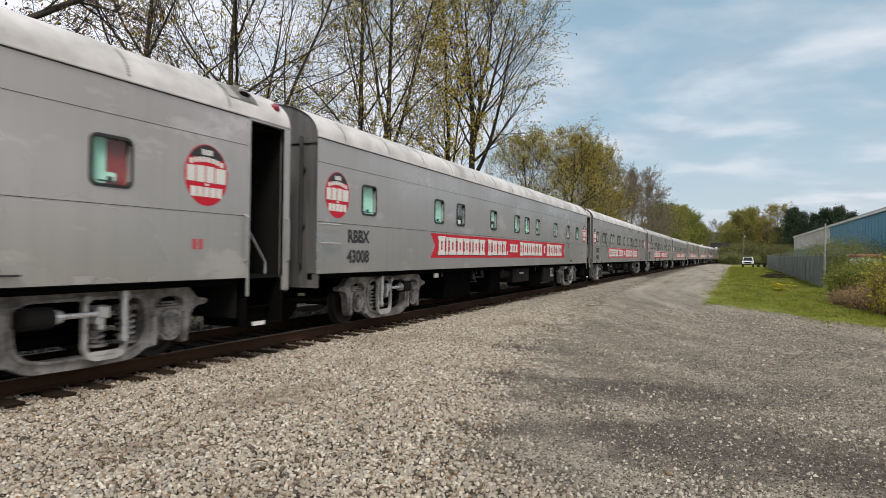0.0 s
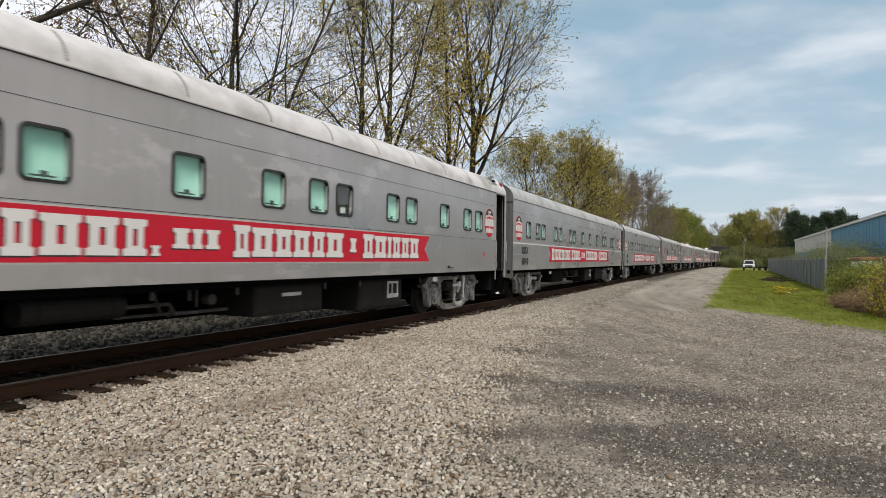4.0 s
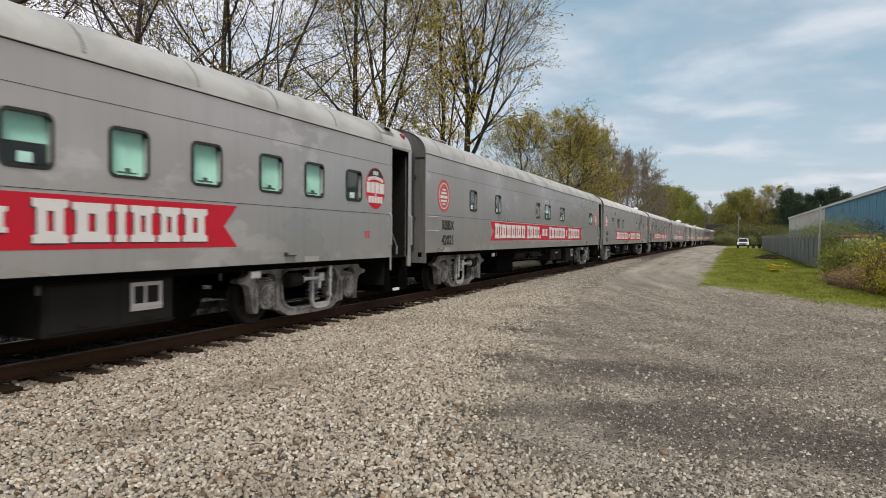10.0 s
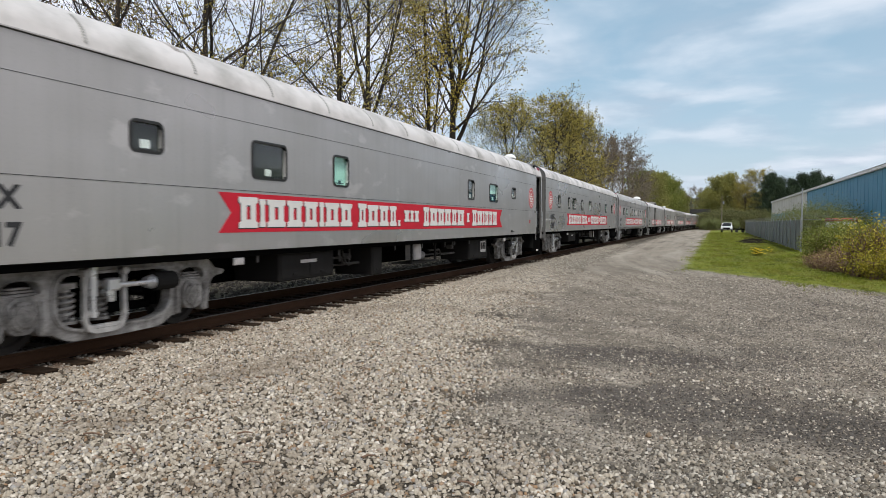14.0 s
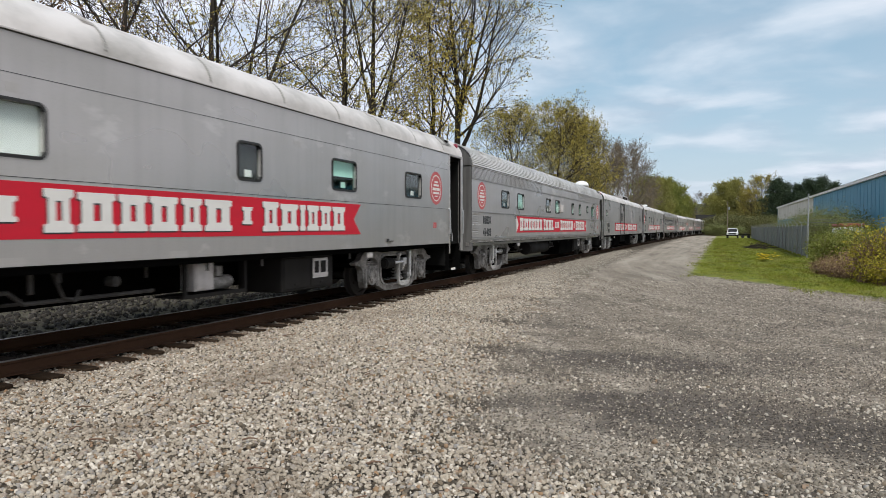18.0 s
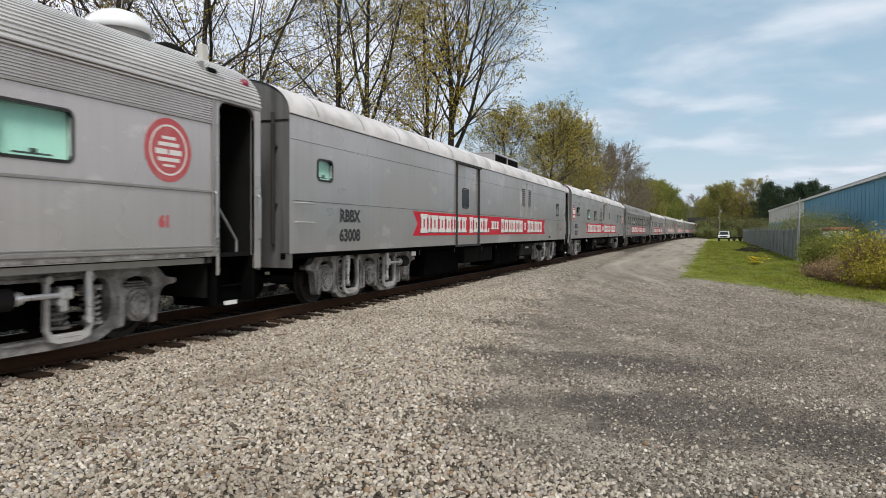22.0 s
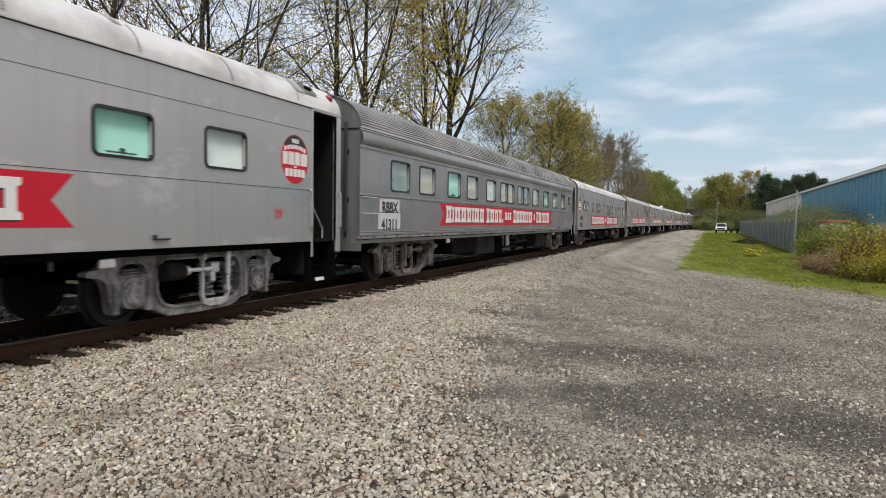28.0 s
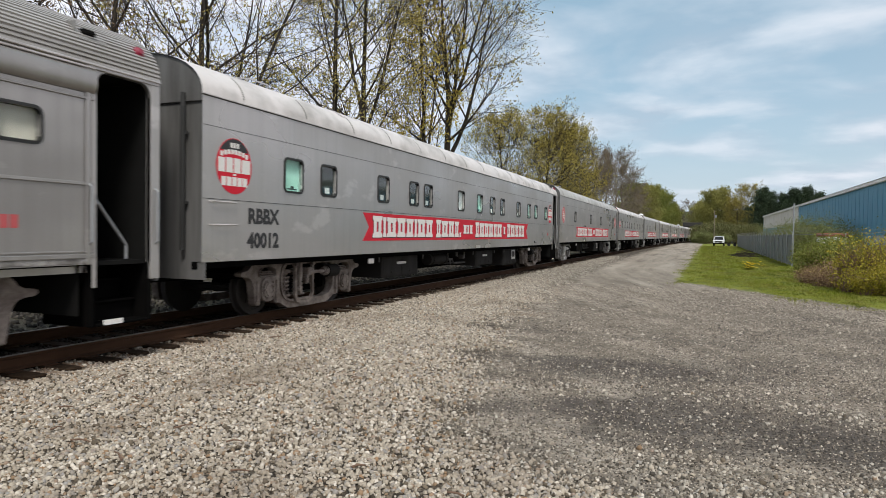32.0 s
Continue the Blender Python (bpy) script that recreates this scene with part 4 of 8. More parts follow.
def truck_parts(kind, rust):
    """Meshes of one bogie, round its middle, in the coach's space turned so that y runs along the track."""
    key = (kind, rust)
    if key in truck_parts.made:
        return truck_parts.made[key]
    paint = M["truck_rust"] if rust else M["truck"]
    axles = (-1.83, 0.0, 1.83) if kind == "six" else (-1.30, 1.30)
    x0, x1 = 0.98, 1.12
    reach = axles[-1]
    # cast frame: broad over the axle boxes, with pedestal legs and a deep bar that dips between the axles
    out = []
    for i, a in enumerate(axles):
        if i == 0:
            out += [(a - 0.70, 0.70), (a - 0.72, 0.78), (a - 0.50, 0.80), (a - 0.40, 0.93), (a - 0.24, 1.0), (a + 0.22, 1.0), (a + 0.42, 0.955)]
        elif a == reach:
            out += [(a - 0.42, 0.955), (a - 0.22, 1.0), (a + 0.24, 1.0), (a + 0.40, 0.93), (a + 0.50, 0.80), (a + 0.72, 0.78), (a + 0.70, 0.70)]
        else:
            out += [(a - 0.45, 0.955), (a - 0.2, 0.985), (a + 0.2, 0.985), (a + 0.45, 0.955)]
    for i in range(len(axles) - 1, -1, -1):
        a = axles[i]
        hi = [(a + 0.50, 0.69), (a + 0.40, 0.60), (a + 0.33, 0.19)] if a == reach else [(a + 0.40, 0.19)]
        lo = [(a - 0.33, 0.19), (a - 0.40, 0.60), (a - 0.50, 0.69)] if i == 0 else [(a - 0.40, 0.19)]
        out += hi + [(a + 0.20, 0.19), (a + 0.20, 0.36), (a - 0.20, 0.36), (a - 0.20, 0.19)] + lo
        if i:
            m, hw = (axles[i - 1] + a) / 2, (a - axles[i - 1]) / 2 - 0.42
            out += [(m + hw, 0.16), (m + hw * 0.78, 0.07), (m, 0.055), (m - hw * 0.78, 0.07), (m - hw, 0.16)]
    out = soften(out)
    holes = []
    for a in axles:
        holes.append(soften([(a - 0.25, 0.70), (a - 0.22, 0.80), (a - 0.10, 0.845), (a + 0.10, 0.845), (a + 0.22, 0.80), (a + 0.25, 0.70), (a + 0.16, 0.67), (a - 0.16, 0.67)]))
    spans = [((a + b) / 2, (b - a) / 2 - 0.43) for a, b in zip(axles, axles[1:])]
    for m, hw in spans:
        holes.append(soften([(m - hw, 0.42), (m - hw * 0.88, 0.26), (m - hw * 0.6, 0.20), (m + hw * 0.6, 0.20), (m + hw * 0.88, 0.26), (m + hw, 0.42), (m + hw, 0.70), (m + hw * 0.9, 0.86), (m - hw * 0.9, 0.86), (m - hw, 0.70)]))
    side_b = Build().plate(out, holes, x0, x1)
    # rims round the openings
    for hole in holes:
        cy, cz = sum(q[0] for q in hole) / len(hole), sum(q[1] for q in hole) / len(hole)
        rim = [(cy + (y - cy) * 1.07, cz + (z - cz) * 1.10) for y, z in hole]
        side_b.plate(rim, [hole], x1, x1 + 0.025)
    for a in axles:
        for q in (-0.29, 0.26):
            side_b.box(x1, x1 + 0.03, a + q - 0.03, a + q + 0.06, 0.20, 0.62, 0.012)
    frame_b = Build()
    frame_b.box(-0.90, 0.90, -0.28, 0.28, 0.62, 0.92, 0.03)
    frame_b.box(-0.09, 0.09, -reach - 0.6, reach + 0.6, 0.63, 0.73, 0.01)
    for y in (-reach - 0.56, reach + 0.56):
        frame_b.box(-1.0, 1.0, y - 0.07, y + 0.07, 0.66, 0.76, 0.01)
    # brake gear, with a black block added to darken the frame's openings
    gears = []
    for m, hw in spans:
        gear = Build()
        gears.append(gear)
        gear.box(-0.62, 0.62, m - hw * 0.8, m + hw * 0.8, 0.30, 0.90, 0.03)
        for sgn in (1, -1):
            gear.box(sgn * 0.76 - 0.03, sgn * 0.76 + 0.03, m - hw, m + hw, 0.30, 0.42, 0.02)
            gear.box(sgn * 0.78 - 0.10, sgn * 0.78 + 0.10, m - hw - 0.05, m - hw + 0.06, 0.34, 0.62, 0.02)
            gear.box(sgn * 0.78 - 0.10, sgn * 0.78 + 0.10, m + hw - 0.06, m + hw + 0.05, 0.34, 0.62, 0.02)
    axle_box = Build().plate(rounded(0.36, 0.42, 0.14, 4), [], 1.03, 1.15)
    axle_box.plate(arc(0, 0, 0.165, 0, 345, 23), [], 1.15, 1.185)
    axle_box.plate(arc(0, 0, 0.125, 0, 340, 17), [arc(0, 0, 0.075, 0, 337.5, 15)], 1.185, 1.20)
    for i in range(6):
        ca, sa = 0.145 * math.cos(i * math.pi / 3), 0.145 * math.sin(i * math.pi / 3)
        axle_box.box(1.185, 1.205, ca - 0.014, ca + 0.014, sa - 0.014, sa + 0.014)
    axle_box.box(1.02, 1.13, -0.20, 0.20, 0.215, 0.245, 0.008).box(1.02, 1.12, -0.17, 0.17, 0.255, 0.28, 0.008).box(1.02, 1.11, -0.13, 0.13, 0.29, 0.315, 0.008)
    coil = Build()
    turns, pts = 5, []
    for i in range(turns * 12 + 1):
        a = 2 * math.pi * i / 12
        pts.append((1.0 + 0.105 * math.cos(a), 0.105 * math.sin(a), 0.36 * i / (turns * 12)))
    coil.tube(pts, 0.021, 6)
    coil.tube([(1.0, 0, 0.0), (1.0, 0, 0.36)], 0.062, 10)
    coil.tube([(1.0, 0, -0.05), (1.0, 0, -0.015)], 0.145, 14).tube([(1.0, 0, 0.375), (1.0, 0, 0.44)], 0.145, 14)
    # swing hanger: a flat bar bent to a U, proud of the frame
    def u_bar(w, top, t):
        line = [(-w, top), (-w - 0.01, 0.30), (-w + 0.05, 0.17), (-w + 0.16, 0.13), (w - 0.16, 0.13), (w - 0.05, 0.17), (w + 0.01, 0.30), (w, top)]
        inner = [(y * (1 - t / w) if abs(y) > w * 0.6 else y, z + (t if z < 0.25 else 0.0)) for y, z in line]
        return line + inner[::-1]
    hanger = Build().plate(u_bar(0.31, 0.90, 0.055), [], 1.145, 1.20)
    hanger.tube([(1.13, -0.28, 0.88), (1.23, -0.28, 0.88)], 0.05, 10).tube([(1.13, 0.28, 0.88), (1.23, 0.28, 0.88)], 0.05, 10)
    hanger.box(1.10, 1.19, -0.24, 0.24, 0.185, 0.235, 0.01)
    damper = Build().tube([(1.235, 0, 0.40), (1.235, 0, 0.62)], 0.032, 10).tube([(1.235, 0, 0.60), (1.235, 0, 0.90)], 0.045, 10).tube([(1.18, 0, 0.93), (1.26, 0, 0.93)], 0.05, 10).tube([(1.18, 0, 0.38), (1.26, 0, 0.38)], 0.045, 10)
    bracket = Build().box(1.13, 1.27, -0.085, 0.085, 0.64, 0.80, 0.02).box(1.13, 1.22, -0.05, 0.05, 0.50, 0.66, 0.015).tube([(1.15, -0.1, 0.62), (1.28, -0.1, 0.62)], 0.04, 8)
    cyl = Build().tube([(1.20, 0.0, 0), (1.20, 0.36, 0)], 0.125, 16).tube([(1.20, 0.36, 0), (1.20, 0.39, 0)], 0.10, 14).box(1.08, 1.14, 0.04, 0.32, -0.10, 0.12, 0.01)
    rings = Build()
    for q in (-0.02, -0.065, -0.11):
        rings.tube([(1.20, q - 0.018, 0), (1.20, q + 0.018, 0)], 0.10 + q * 0.25, 16)
    rod = Build().tube([(1.22, -0.72, 0.0), (1.22, -0.1, 0.0)], 0.034, 10)
    ws = Build()
    for s in (1, -1):
        prof = [(0.695, 0.485), (0.725, 0.462), (0.825, 0.455), (0.825, 0.38), (0.79, 0.36), (0.77, 0.16), (0.80, 0.12), (0.80, 0.0)]
        back = [(0.695, 0.485), (0.695, 0.0)]
        n = 28
        for chain in (prof, back):
            v = [(s * px, pr * math.sin(2 * math.pi * j / n), pr * math.cos(2 * math.pi * j / n)) for px, pr in chain for j in range(n)]
            f = [(i * n + j, i * n + (j + 1) % n, (i + 1) * n + (j + 1) % n, (i + 1) * n + j) for i in range(len(chain) - 1) for j in range(n)]
            ws.add(v, f)
        for j in range(6):
            a = j * math.pi / 3
            ws.box(min(s * 0.79, s * 0.81), max(s * 0.79, s * 0.81), 0.26 * math.cos(a) - 0.03, 0.26 * math.cos(a) + 0.03, 0.26 * math.sin(a) - 0.03, 0.26 * math.sin(a) + 0.03)
    ws.tube([(-1.08, 0, 0), (1.08, 0, 0)], 0.075, 10)
    made = dict(axles=axles, frame=frame_b.mesh("bogie", M["black"]), side=side_b.mesh("side_frame", paint), gear=[g.mesh("brake_gear", M["black"]) for g in gears], axle_box=axle_box.mesh("axle_box", paint), coil=coil.mesh("coil_spring", paint), hanger=hanger.mesh("swing_hanger", M["truck_light"] if not rust else paint), damper=damper.mesh("damper", M["bright"] if not rust else paint), bracket=bracket.mesh("brake_bracket", M["bright"] if not rust else paint), cyl=cyl.mesh("brake_cylinder", M["box_grey"]), rings=rings.mesh("bellows", M["bright"] if not rust else paint), rod=rod.mesh("brake_rod", M["bright"] if not rust else paint), spans=spans, wheelset=ws.mesh("wheelset", M["wheel"]))
    truck_parts.made[key] = made
    return made


truck_parts.made = {}


def add_truck(car, y, kind, rust, turned, dz):
    tp = truck_parts(kind, rust)
    bogie = part("bogie", tp["frame"], car, "four-wheeled bogie" if kind == "four" else "six-wheeled bogie", pose(0, y, -dz))
    part("side_frame", tp["side"], bogie, "grey cast steel side frame")
    part("side_frame", tp["side"], bogie, at=pose(0, 0, 0, 0, 0, 180))
    for g in tp["gear"]:
        part("brake_gear", g, bogie)
    for a in tp["axles"]:
        part("axle_box", tp["axle_box"], bogie, at=pose(0, a, 0.457))
        w = part("wheelset", tp["wheelset"], bogie, "dark steel wheels on an axle")
        w.matrix_parent_inverse = Matrix.Translation((0, a, 0.457))
        WHEELS.append(w)
    k = turned
    for i, (m, hw) in enumerate(tp["spans"]):
        w = hw - 0.87
        part("coil_spring", tp["coil"], bogie, at=pose(0, m - k * (0.68 + w), 0.33))
        part("coil_spring", tp["coil"], bogie, at=pose(0, m - k * (0.22 + w * 0.6), 0.33))
        part("swing_hanger", tp["hanger"], bogie, "pale bent hanger bar", pose(0, m - k * (0.24 + w * 0.6), 0))
        part("damper", tp["damper"], bogie, "pale tubular damper", pose(0, m - k * (0.46 + w * 0.6), 0))
        if len(tp["spans"]) == 1 or i == (1 if k > 0 else 0):
            part("brake_bracket", tp["bracket"], bogie, at=pose(0, m - k * 0.16, 0))
            side = pose(0, m + k * 0.50, 0.70) if k > 0 else pose(0, m + k * 0.50, 0.70) @ Matrix.Diagonal((1, -1, 1, 1))
            part("brake_cylinder", tp["cyl"], bogie, "dark brake cylinder", side)
            part("bellows", tp["rings"], bogie, "pale ribbed bellows", side)
            part("brake_rod", tp["rod"], bogie, "bright brake rod", side)


def roof_z(x, g=GUTTER):
    t = min(1.0, abs(x) / HALF)
    c = t ** (1 / 0.80)
    return g + (CROWN - g) * (math.sqrt(max(0.0, 1 - c * c))) ** 0.95


def end_outline(inset=0.0, g=GUTTER):
    pts = [(x * (1 - inset), z - inset) for x, z in roof_profile(22, g)]
    return [(HALF * (1 - inset), SILL - 0.25)] + pts + [(-HALF * (1 - inset), SILL - 0.25)]


def end_plate(y0, y1, material, name, g=GUTTER):
    """A coach's end wall with its doorway."""
    b = Build()
    door = [(0.45, SILL - 0.1), (0.45, 3.2), (-0.45, 3.2), (-0.45, SILL - 0.1)]
    b.plate([(p, q) for p, q in end_outline(0.004, g)], [door], y0, y1)
    b.v = [(y, x, z) for x, y, z in b.v]
    return b.mesh(name, material)


def make_car(c):
    """One coach: an Empty at the front end on the rail, y to the rear, x towards the road."""
    n_holes, wins = [], []
    for u, kind, state in c.get("wins", ()):
        w, z0, z1 = {"n": (0.60, 2.195, 2.805), "w": (0.94, 2.19, 2.80), "s": (0.56, 2.38, 2.80), "l": (0.96, 2.33, 2.83), "b": (1.06, 2.13, 2.86), "p": (0.895, 2.13, 2.86)}[kind]
        wins.append((u, w, z0, z1, state))
        n_holes.append((u + 0.035, u + w - 0.035, z0 + 0.035, z1 - 0.035))
    vest = (24.13, 24.95, 0.0, 3.34 if c.get("type") in ("fluted", "diner") else 3.44)
    holes = n_holes + [vest]
    kind = c.get("type", "coach")
    if kind == "baggage":
        holes += [(15.27, 15.27 + 1.9, 2.35, 3.36)]
    if kind == "galley":
        holes += [(11.77, 12.62, 2.2, 3.36)]
    paint = M[c.get("paint", "side")]
    car = tagged(new("railway_coach"), c["label"], "railway coach", "coaches of the passing train")
    low = kind in ("fluted", "diner")
    g = LOW_GUTTER if low else GUTTER
    drop = pose(0, 0, -0.06 if low else 0.0)
    body = part("body", side_wall(holes, z_top=g).mesh("body", paint), car)
    # the inside: floor, ceiling, an aisle wall, vestibule walls, the dimness put into their colour
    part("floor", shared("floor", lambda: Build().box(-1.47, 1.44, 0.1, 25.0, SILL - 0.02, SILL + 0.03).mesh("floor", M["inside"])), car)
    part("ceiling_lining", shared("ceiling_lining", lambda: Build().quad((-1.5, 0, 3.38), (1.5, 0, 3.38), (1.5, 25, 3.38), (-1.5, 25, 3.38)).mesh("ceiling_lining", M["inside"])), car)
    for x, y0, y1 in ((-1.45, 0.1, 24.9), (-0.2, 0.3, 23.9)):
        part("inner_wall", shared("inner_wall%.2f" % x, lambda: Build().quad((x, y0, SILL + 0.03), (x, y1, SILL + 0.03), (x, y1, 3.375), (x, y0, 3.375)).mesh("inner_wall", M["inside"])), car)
    # the rear sheet is added over the end wall to blacken the vestibule
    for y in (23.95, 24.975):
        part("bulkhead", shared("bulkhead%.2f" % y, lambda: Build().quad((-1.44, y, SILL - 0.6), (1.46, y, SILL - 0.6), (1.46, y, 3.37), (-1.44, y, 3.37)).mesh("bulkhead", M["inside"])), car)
    # roof
    if kind in ("fluted", "diner"):
        prof = fluted(roof_profile(16, g), 0.024, 3)
        part("roof", extrude_roof(prof, 0, LEN, "roof", M["roof_dull" if kind == "diner" else "roof_flute"], False), car, "silver roof pressed into fine ridges")
        if kind == "diner":
            part("letterboard", shared("smooth_board", smooth_board), car, "smooth bulging steel letterboard")
        if kind == "fluted":
            part("letterboard", shared("flutes", lambda: flute_panel(0.02, 8.66, 3.02, 3.33, 9)), car, "fluted steel panel")
            part("letterboard", shared("flutes_rear", lambda: flute_panel(16.7, 24.0, 3.02, 3.33, 9)), car, "fluted steel panel")
            part("letterboard", shared("plain_board", lambda: Build().box(HALF - 0.01, HALF + 0.012, 8.66, 16.7, 3.02, 3.33, 0.004).mesh("letterboard", M["bright_side"])), car, "smooth steel panel")
            part("vent_box", shared("vent_box", lambda: Build().box(HALF - 0.01, HALF + 0.13, 12.32, 12.58, 2.24, 2.62, 0.03).mesh("vent_box", M["patch"])), car, "small pale vent box on the wall")
            for u in (1.3, 3.2, 10.3):
                part("roof_hatch", shared("hatch", roof_hatch), car, "pale square roof hatch", pose(0, u, 0))
            part("corner_panel", shared("corner_flutes", lambda: flute_panel(0.0, 0.55, 1.16, 1.98, 12)), car, "fluted steel panel")
    else:
        tone = "roof_grey" if c["seed"] in (4, 5, 6, 14, 16, 19) else "roof"
        part("roof", shared(tone, lambda: extrude_roof(roof_profile(), 0, LEN, "roof", M[tone])), car, "weathered white-painted arched roof")
        for u in np.arange(0.9, 24.5, 1.75):
            tagged(part("roof_rib", shared("roof_rib", roof_rib), car, at=pose(0, float(u), 0)), kind="stuff")
        for u in (4.2, 13.0, 19.9):
            part("roof_louvre", shared("roof_louvre", roof_louvre), car, at=pose(0, u, 0))
    if low:
        rails = lambda: Build().box(HALF - 0.01, HALF + 0.03, 0.0, 24.1, g - 0.065, g - 0.035, 0.008).box(HALF - 0.01, HALF + 0.035, 0.0, LEN, g - 0.022, g + 0.008, 0.008).box(-HALF - 0.02, -HALF, 0.0, LEN, g - 0.012, g + 0.004).mesh("gutter", M["bright_side"])
        part("gutter", shared("gutter_low", rails), car, "double steel eaves moulding")
    else:
        part("gutter", shared("gutter", lambda: Build().box(HALF - 0.01, HALF + 0.022, 0.0, LEN, GUTTER - 0.012, GUTTER + 0.004).box(-HALF - 0.02, -HALF, 0.0, LEN, GUTTER - 0.012, GUTTER + 0.004).mesh("gutter", M["patch"])), car)
        part("gutter_seam", shared("gutter_seam", lambda: Build().box(HALF - 0.01, HALF + 0.008, 0.0, LEN, GUTTER - 0.026, GUTTER - 0.012).mesh("gutter_seam", M["seam"])), car, "dark joint below the gutter")
    # seams of the side sheets
    if kind not in ("fluted", "diner"):
        part("upper_seam", shared("upper_seam", lambda: Build().box(HALF - 0.01, HALF + 0.004, 0.02, 24.1, 3.048, 3.053).mesh("upper_seam", M["end"])), car)
    belt = c.get("belt", "seam")
    if belt == "seam":
        part("belt_seam", shared("belt_seam", lambda: Build().box(HALF - 0.01, HALF + 0.005, 0.02, 24.1, 1.994, 2.000).mesh("belt_seam", M["end"])), car)
    elif belt == "white":
        part("belt_stripe", shared("belt_stripe", lambda: Build().box(HALF - 0.01, HALF + 0.006, 0.02, 24.1, 1.985, 2.025).mesh("belt_stripe", M["white"])), car, "white painted stripe")
    else:
        mk = lambda: Build().box(HALF - 0.01, HALF + 0.02, 0.02, 24.1, 1.99, 2.03, 0.006).box(HALF - 0.01, HALF + 0.02, 0.02, 24.1, 2.975, 3.005, 0.006).box(HALF - 0.01, HALF + 0.02, 0.02, 24.1, 1.15, 1.20, 0.006).box(HALF - 0.01, HALF + 0.016, 0.02, 24.1, 1.215, 1.235, 0.004).mesh("belt_moulding", M["steel"])
        part("belt_moulding", shared("belt_moulding", mk), car, "raised steel mouldings")
    part("sill", shared("sill_" + kind, lambda: Build().box(HALF - 0.20, HALF - 0.10, 0.02, 24.1, SILL - 0.10, SILL + 0.002).box(HALF - 0.20, HALF - 0.002, 0.02, 24.1, SILL + 0.003, SILL + 0.006).box(-HALF, -HALF + 0.08, 0.02, 25.0, SILL - 0.10, SILL).mesh("sill", M["steel"] if kind in ("fluted", "diner") else M["black"])), car)
    if low:
        part("skirt_strip", shared("skirt", skirt), car, "riveted lower strip of dull steel")
    # windows
    for u, w, z0, z1, state in wins:
        wm = window_meshes(w, z1 - z0)
        win = part("window", wm["frame"], car, {"d": "dark coach window", "h": "coach window with a half-drawn blind", "w": "coach window with a white blind", "c": "coach window with a cream blind", "y": "coach window with a grey sky reflection painted behind the pane"}.get(state, "coach window with a green-tinted blind"), pose(HALF, u + w / 2, (z0 + z1) / 2))
        p = part("pane", wm["clear"] if state in "wcyd" else wm["pane"], win)
        p.visible_shadow = False
        part("trim_ring", wm["lip"], win)
        # d and y get a painted backing here, not a cloth blind
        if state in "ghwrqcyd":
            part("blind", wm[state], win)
        if state == "r":
            part("blind", wm["r_blind"], win)
        if state in "gr":
            part("latch", wm["latch"], win)
        if state in "hdqr":
            part("notice", wm["card"], win, "small white notice")
    # ends
    part("end_wall", shared("end_front%.2f" % g, lambda: end_plate(0.0, 0.06, M["end_wall"], "end_wall", g)), car, "streaked grey end wall", pose(0, 0.03, 0))
    part("end_wall", shared("end_rear%.2f" % g, lambda: end_plate(LEN - 0.06, LEN - 0.004, M["end_wall"], "end_wall", g)), car, "streaked grey end wall")
    dia = shared("diaphragm", lambda: [Build().plate([(a, z) for a, z in rounded(1.25, 2.30, 0.12)], [rounded(0.85, 1.95, 0.08)], 0.0, 0.44)])
    part("diaphragm", shared("dia_m", lambda: remap(dia[0], "diaphragm", M["gasket"])), car, "black rubber gangway bellows", pose(0, -0.42, 2.2))
    part("diaphragm", SHARED["dia_m"], car, "black rubber gangway bellows", pose(0, LEN, 2.2))
    part("downpipe", shared("downpipe", lambda: Build().tube([(1.22, -0.05, 1.25), (1.22, -0.05, 3.3), (1.18, 0.0, 3.5)], 0.035, 8).box(1.17, 1.27, -0.04, 0.02, 1.9, 1.95, 0.005).box(1.17, 1.27, -0.04, 0.02, 2.9, 2.95, 0.005).mesh("downpipe", M["end"])), car)
    part("coupler", shared("coupler", lambda: Build().box(-0.12, 0.12, -0.44, 0.3, 0.72, 0.95, 0.04).box(-0.16, 0.16, -0.43, -0.18, 0.70, 0.98, 0.05).mesh("coupler", M["black"])), car)
    part("coupler", SHARED["coupler"], car, at=pose(0, LEN, 0, 0, 0, 180))
    part("brake_hose", shared("hose", lambda: Build().tube([(0.55, 0.0, 0.75), (0.56, -0.15, 0.62), (0.56, -0.3, 0.36), (0.55, -0.42, 0.42)], 0.025, 7).tube([(0.35, 0.0, 0.9), (0.36, -0.2, 0.75), (0.36, -0.38, 0.7)], 0.02, 6).mesh("brake_hose", M["gasket"])), car)
    part("brake_hose", SHARED["hose"], car, at=pose(0, LEN, 0, 0, 0, 180))
    # vestibule: posts, steps, rails
    part("door_frame", shared("door_frame%.2f" % g, lambda: Build().box(HALF - 0.005, HALF + 0.012, 24.07, 24.13, SILL - 0.28, g - 0.01, 0.006).box(HALF - 0.06, HALF + 0.012, 24.95, 25.10, SILL - 0.22, g - 0.01, 0.006).box(HALF - 0.01, HALF + 0.012, 24.07, 25.0, g - 0.05, g, 0.006).mesh("door_frame", M["side"])), car)
    if kind in ("fluted", "diner"):
        part("door_head", shared("door_head", door_head), car, "rounded steel doorway head")
    part("step_well", shared("step_well", step_well), car, "dark steel boarding steps")
    part("step_edge", shared("step_edge", lambda: Build().box(HALF - 0.02, HALF + 0.004, 24.25, 24.52, 0.34, 0.40).mesh("step_edge", M["white"])), car, "white step marking")
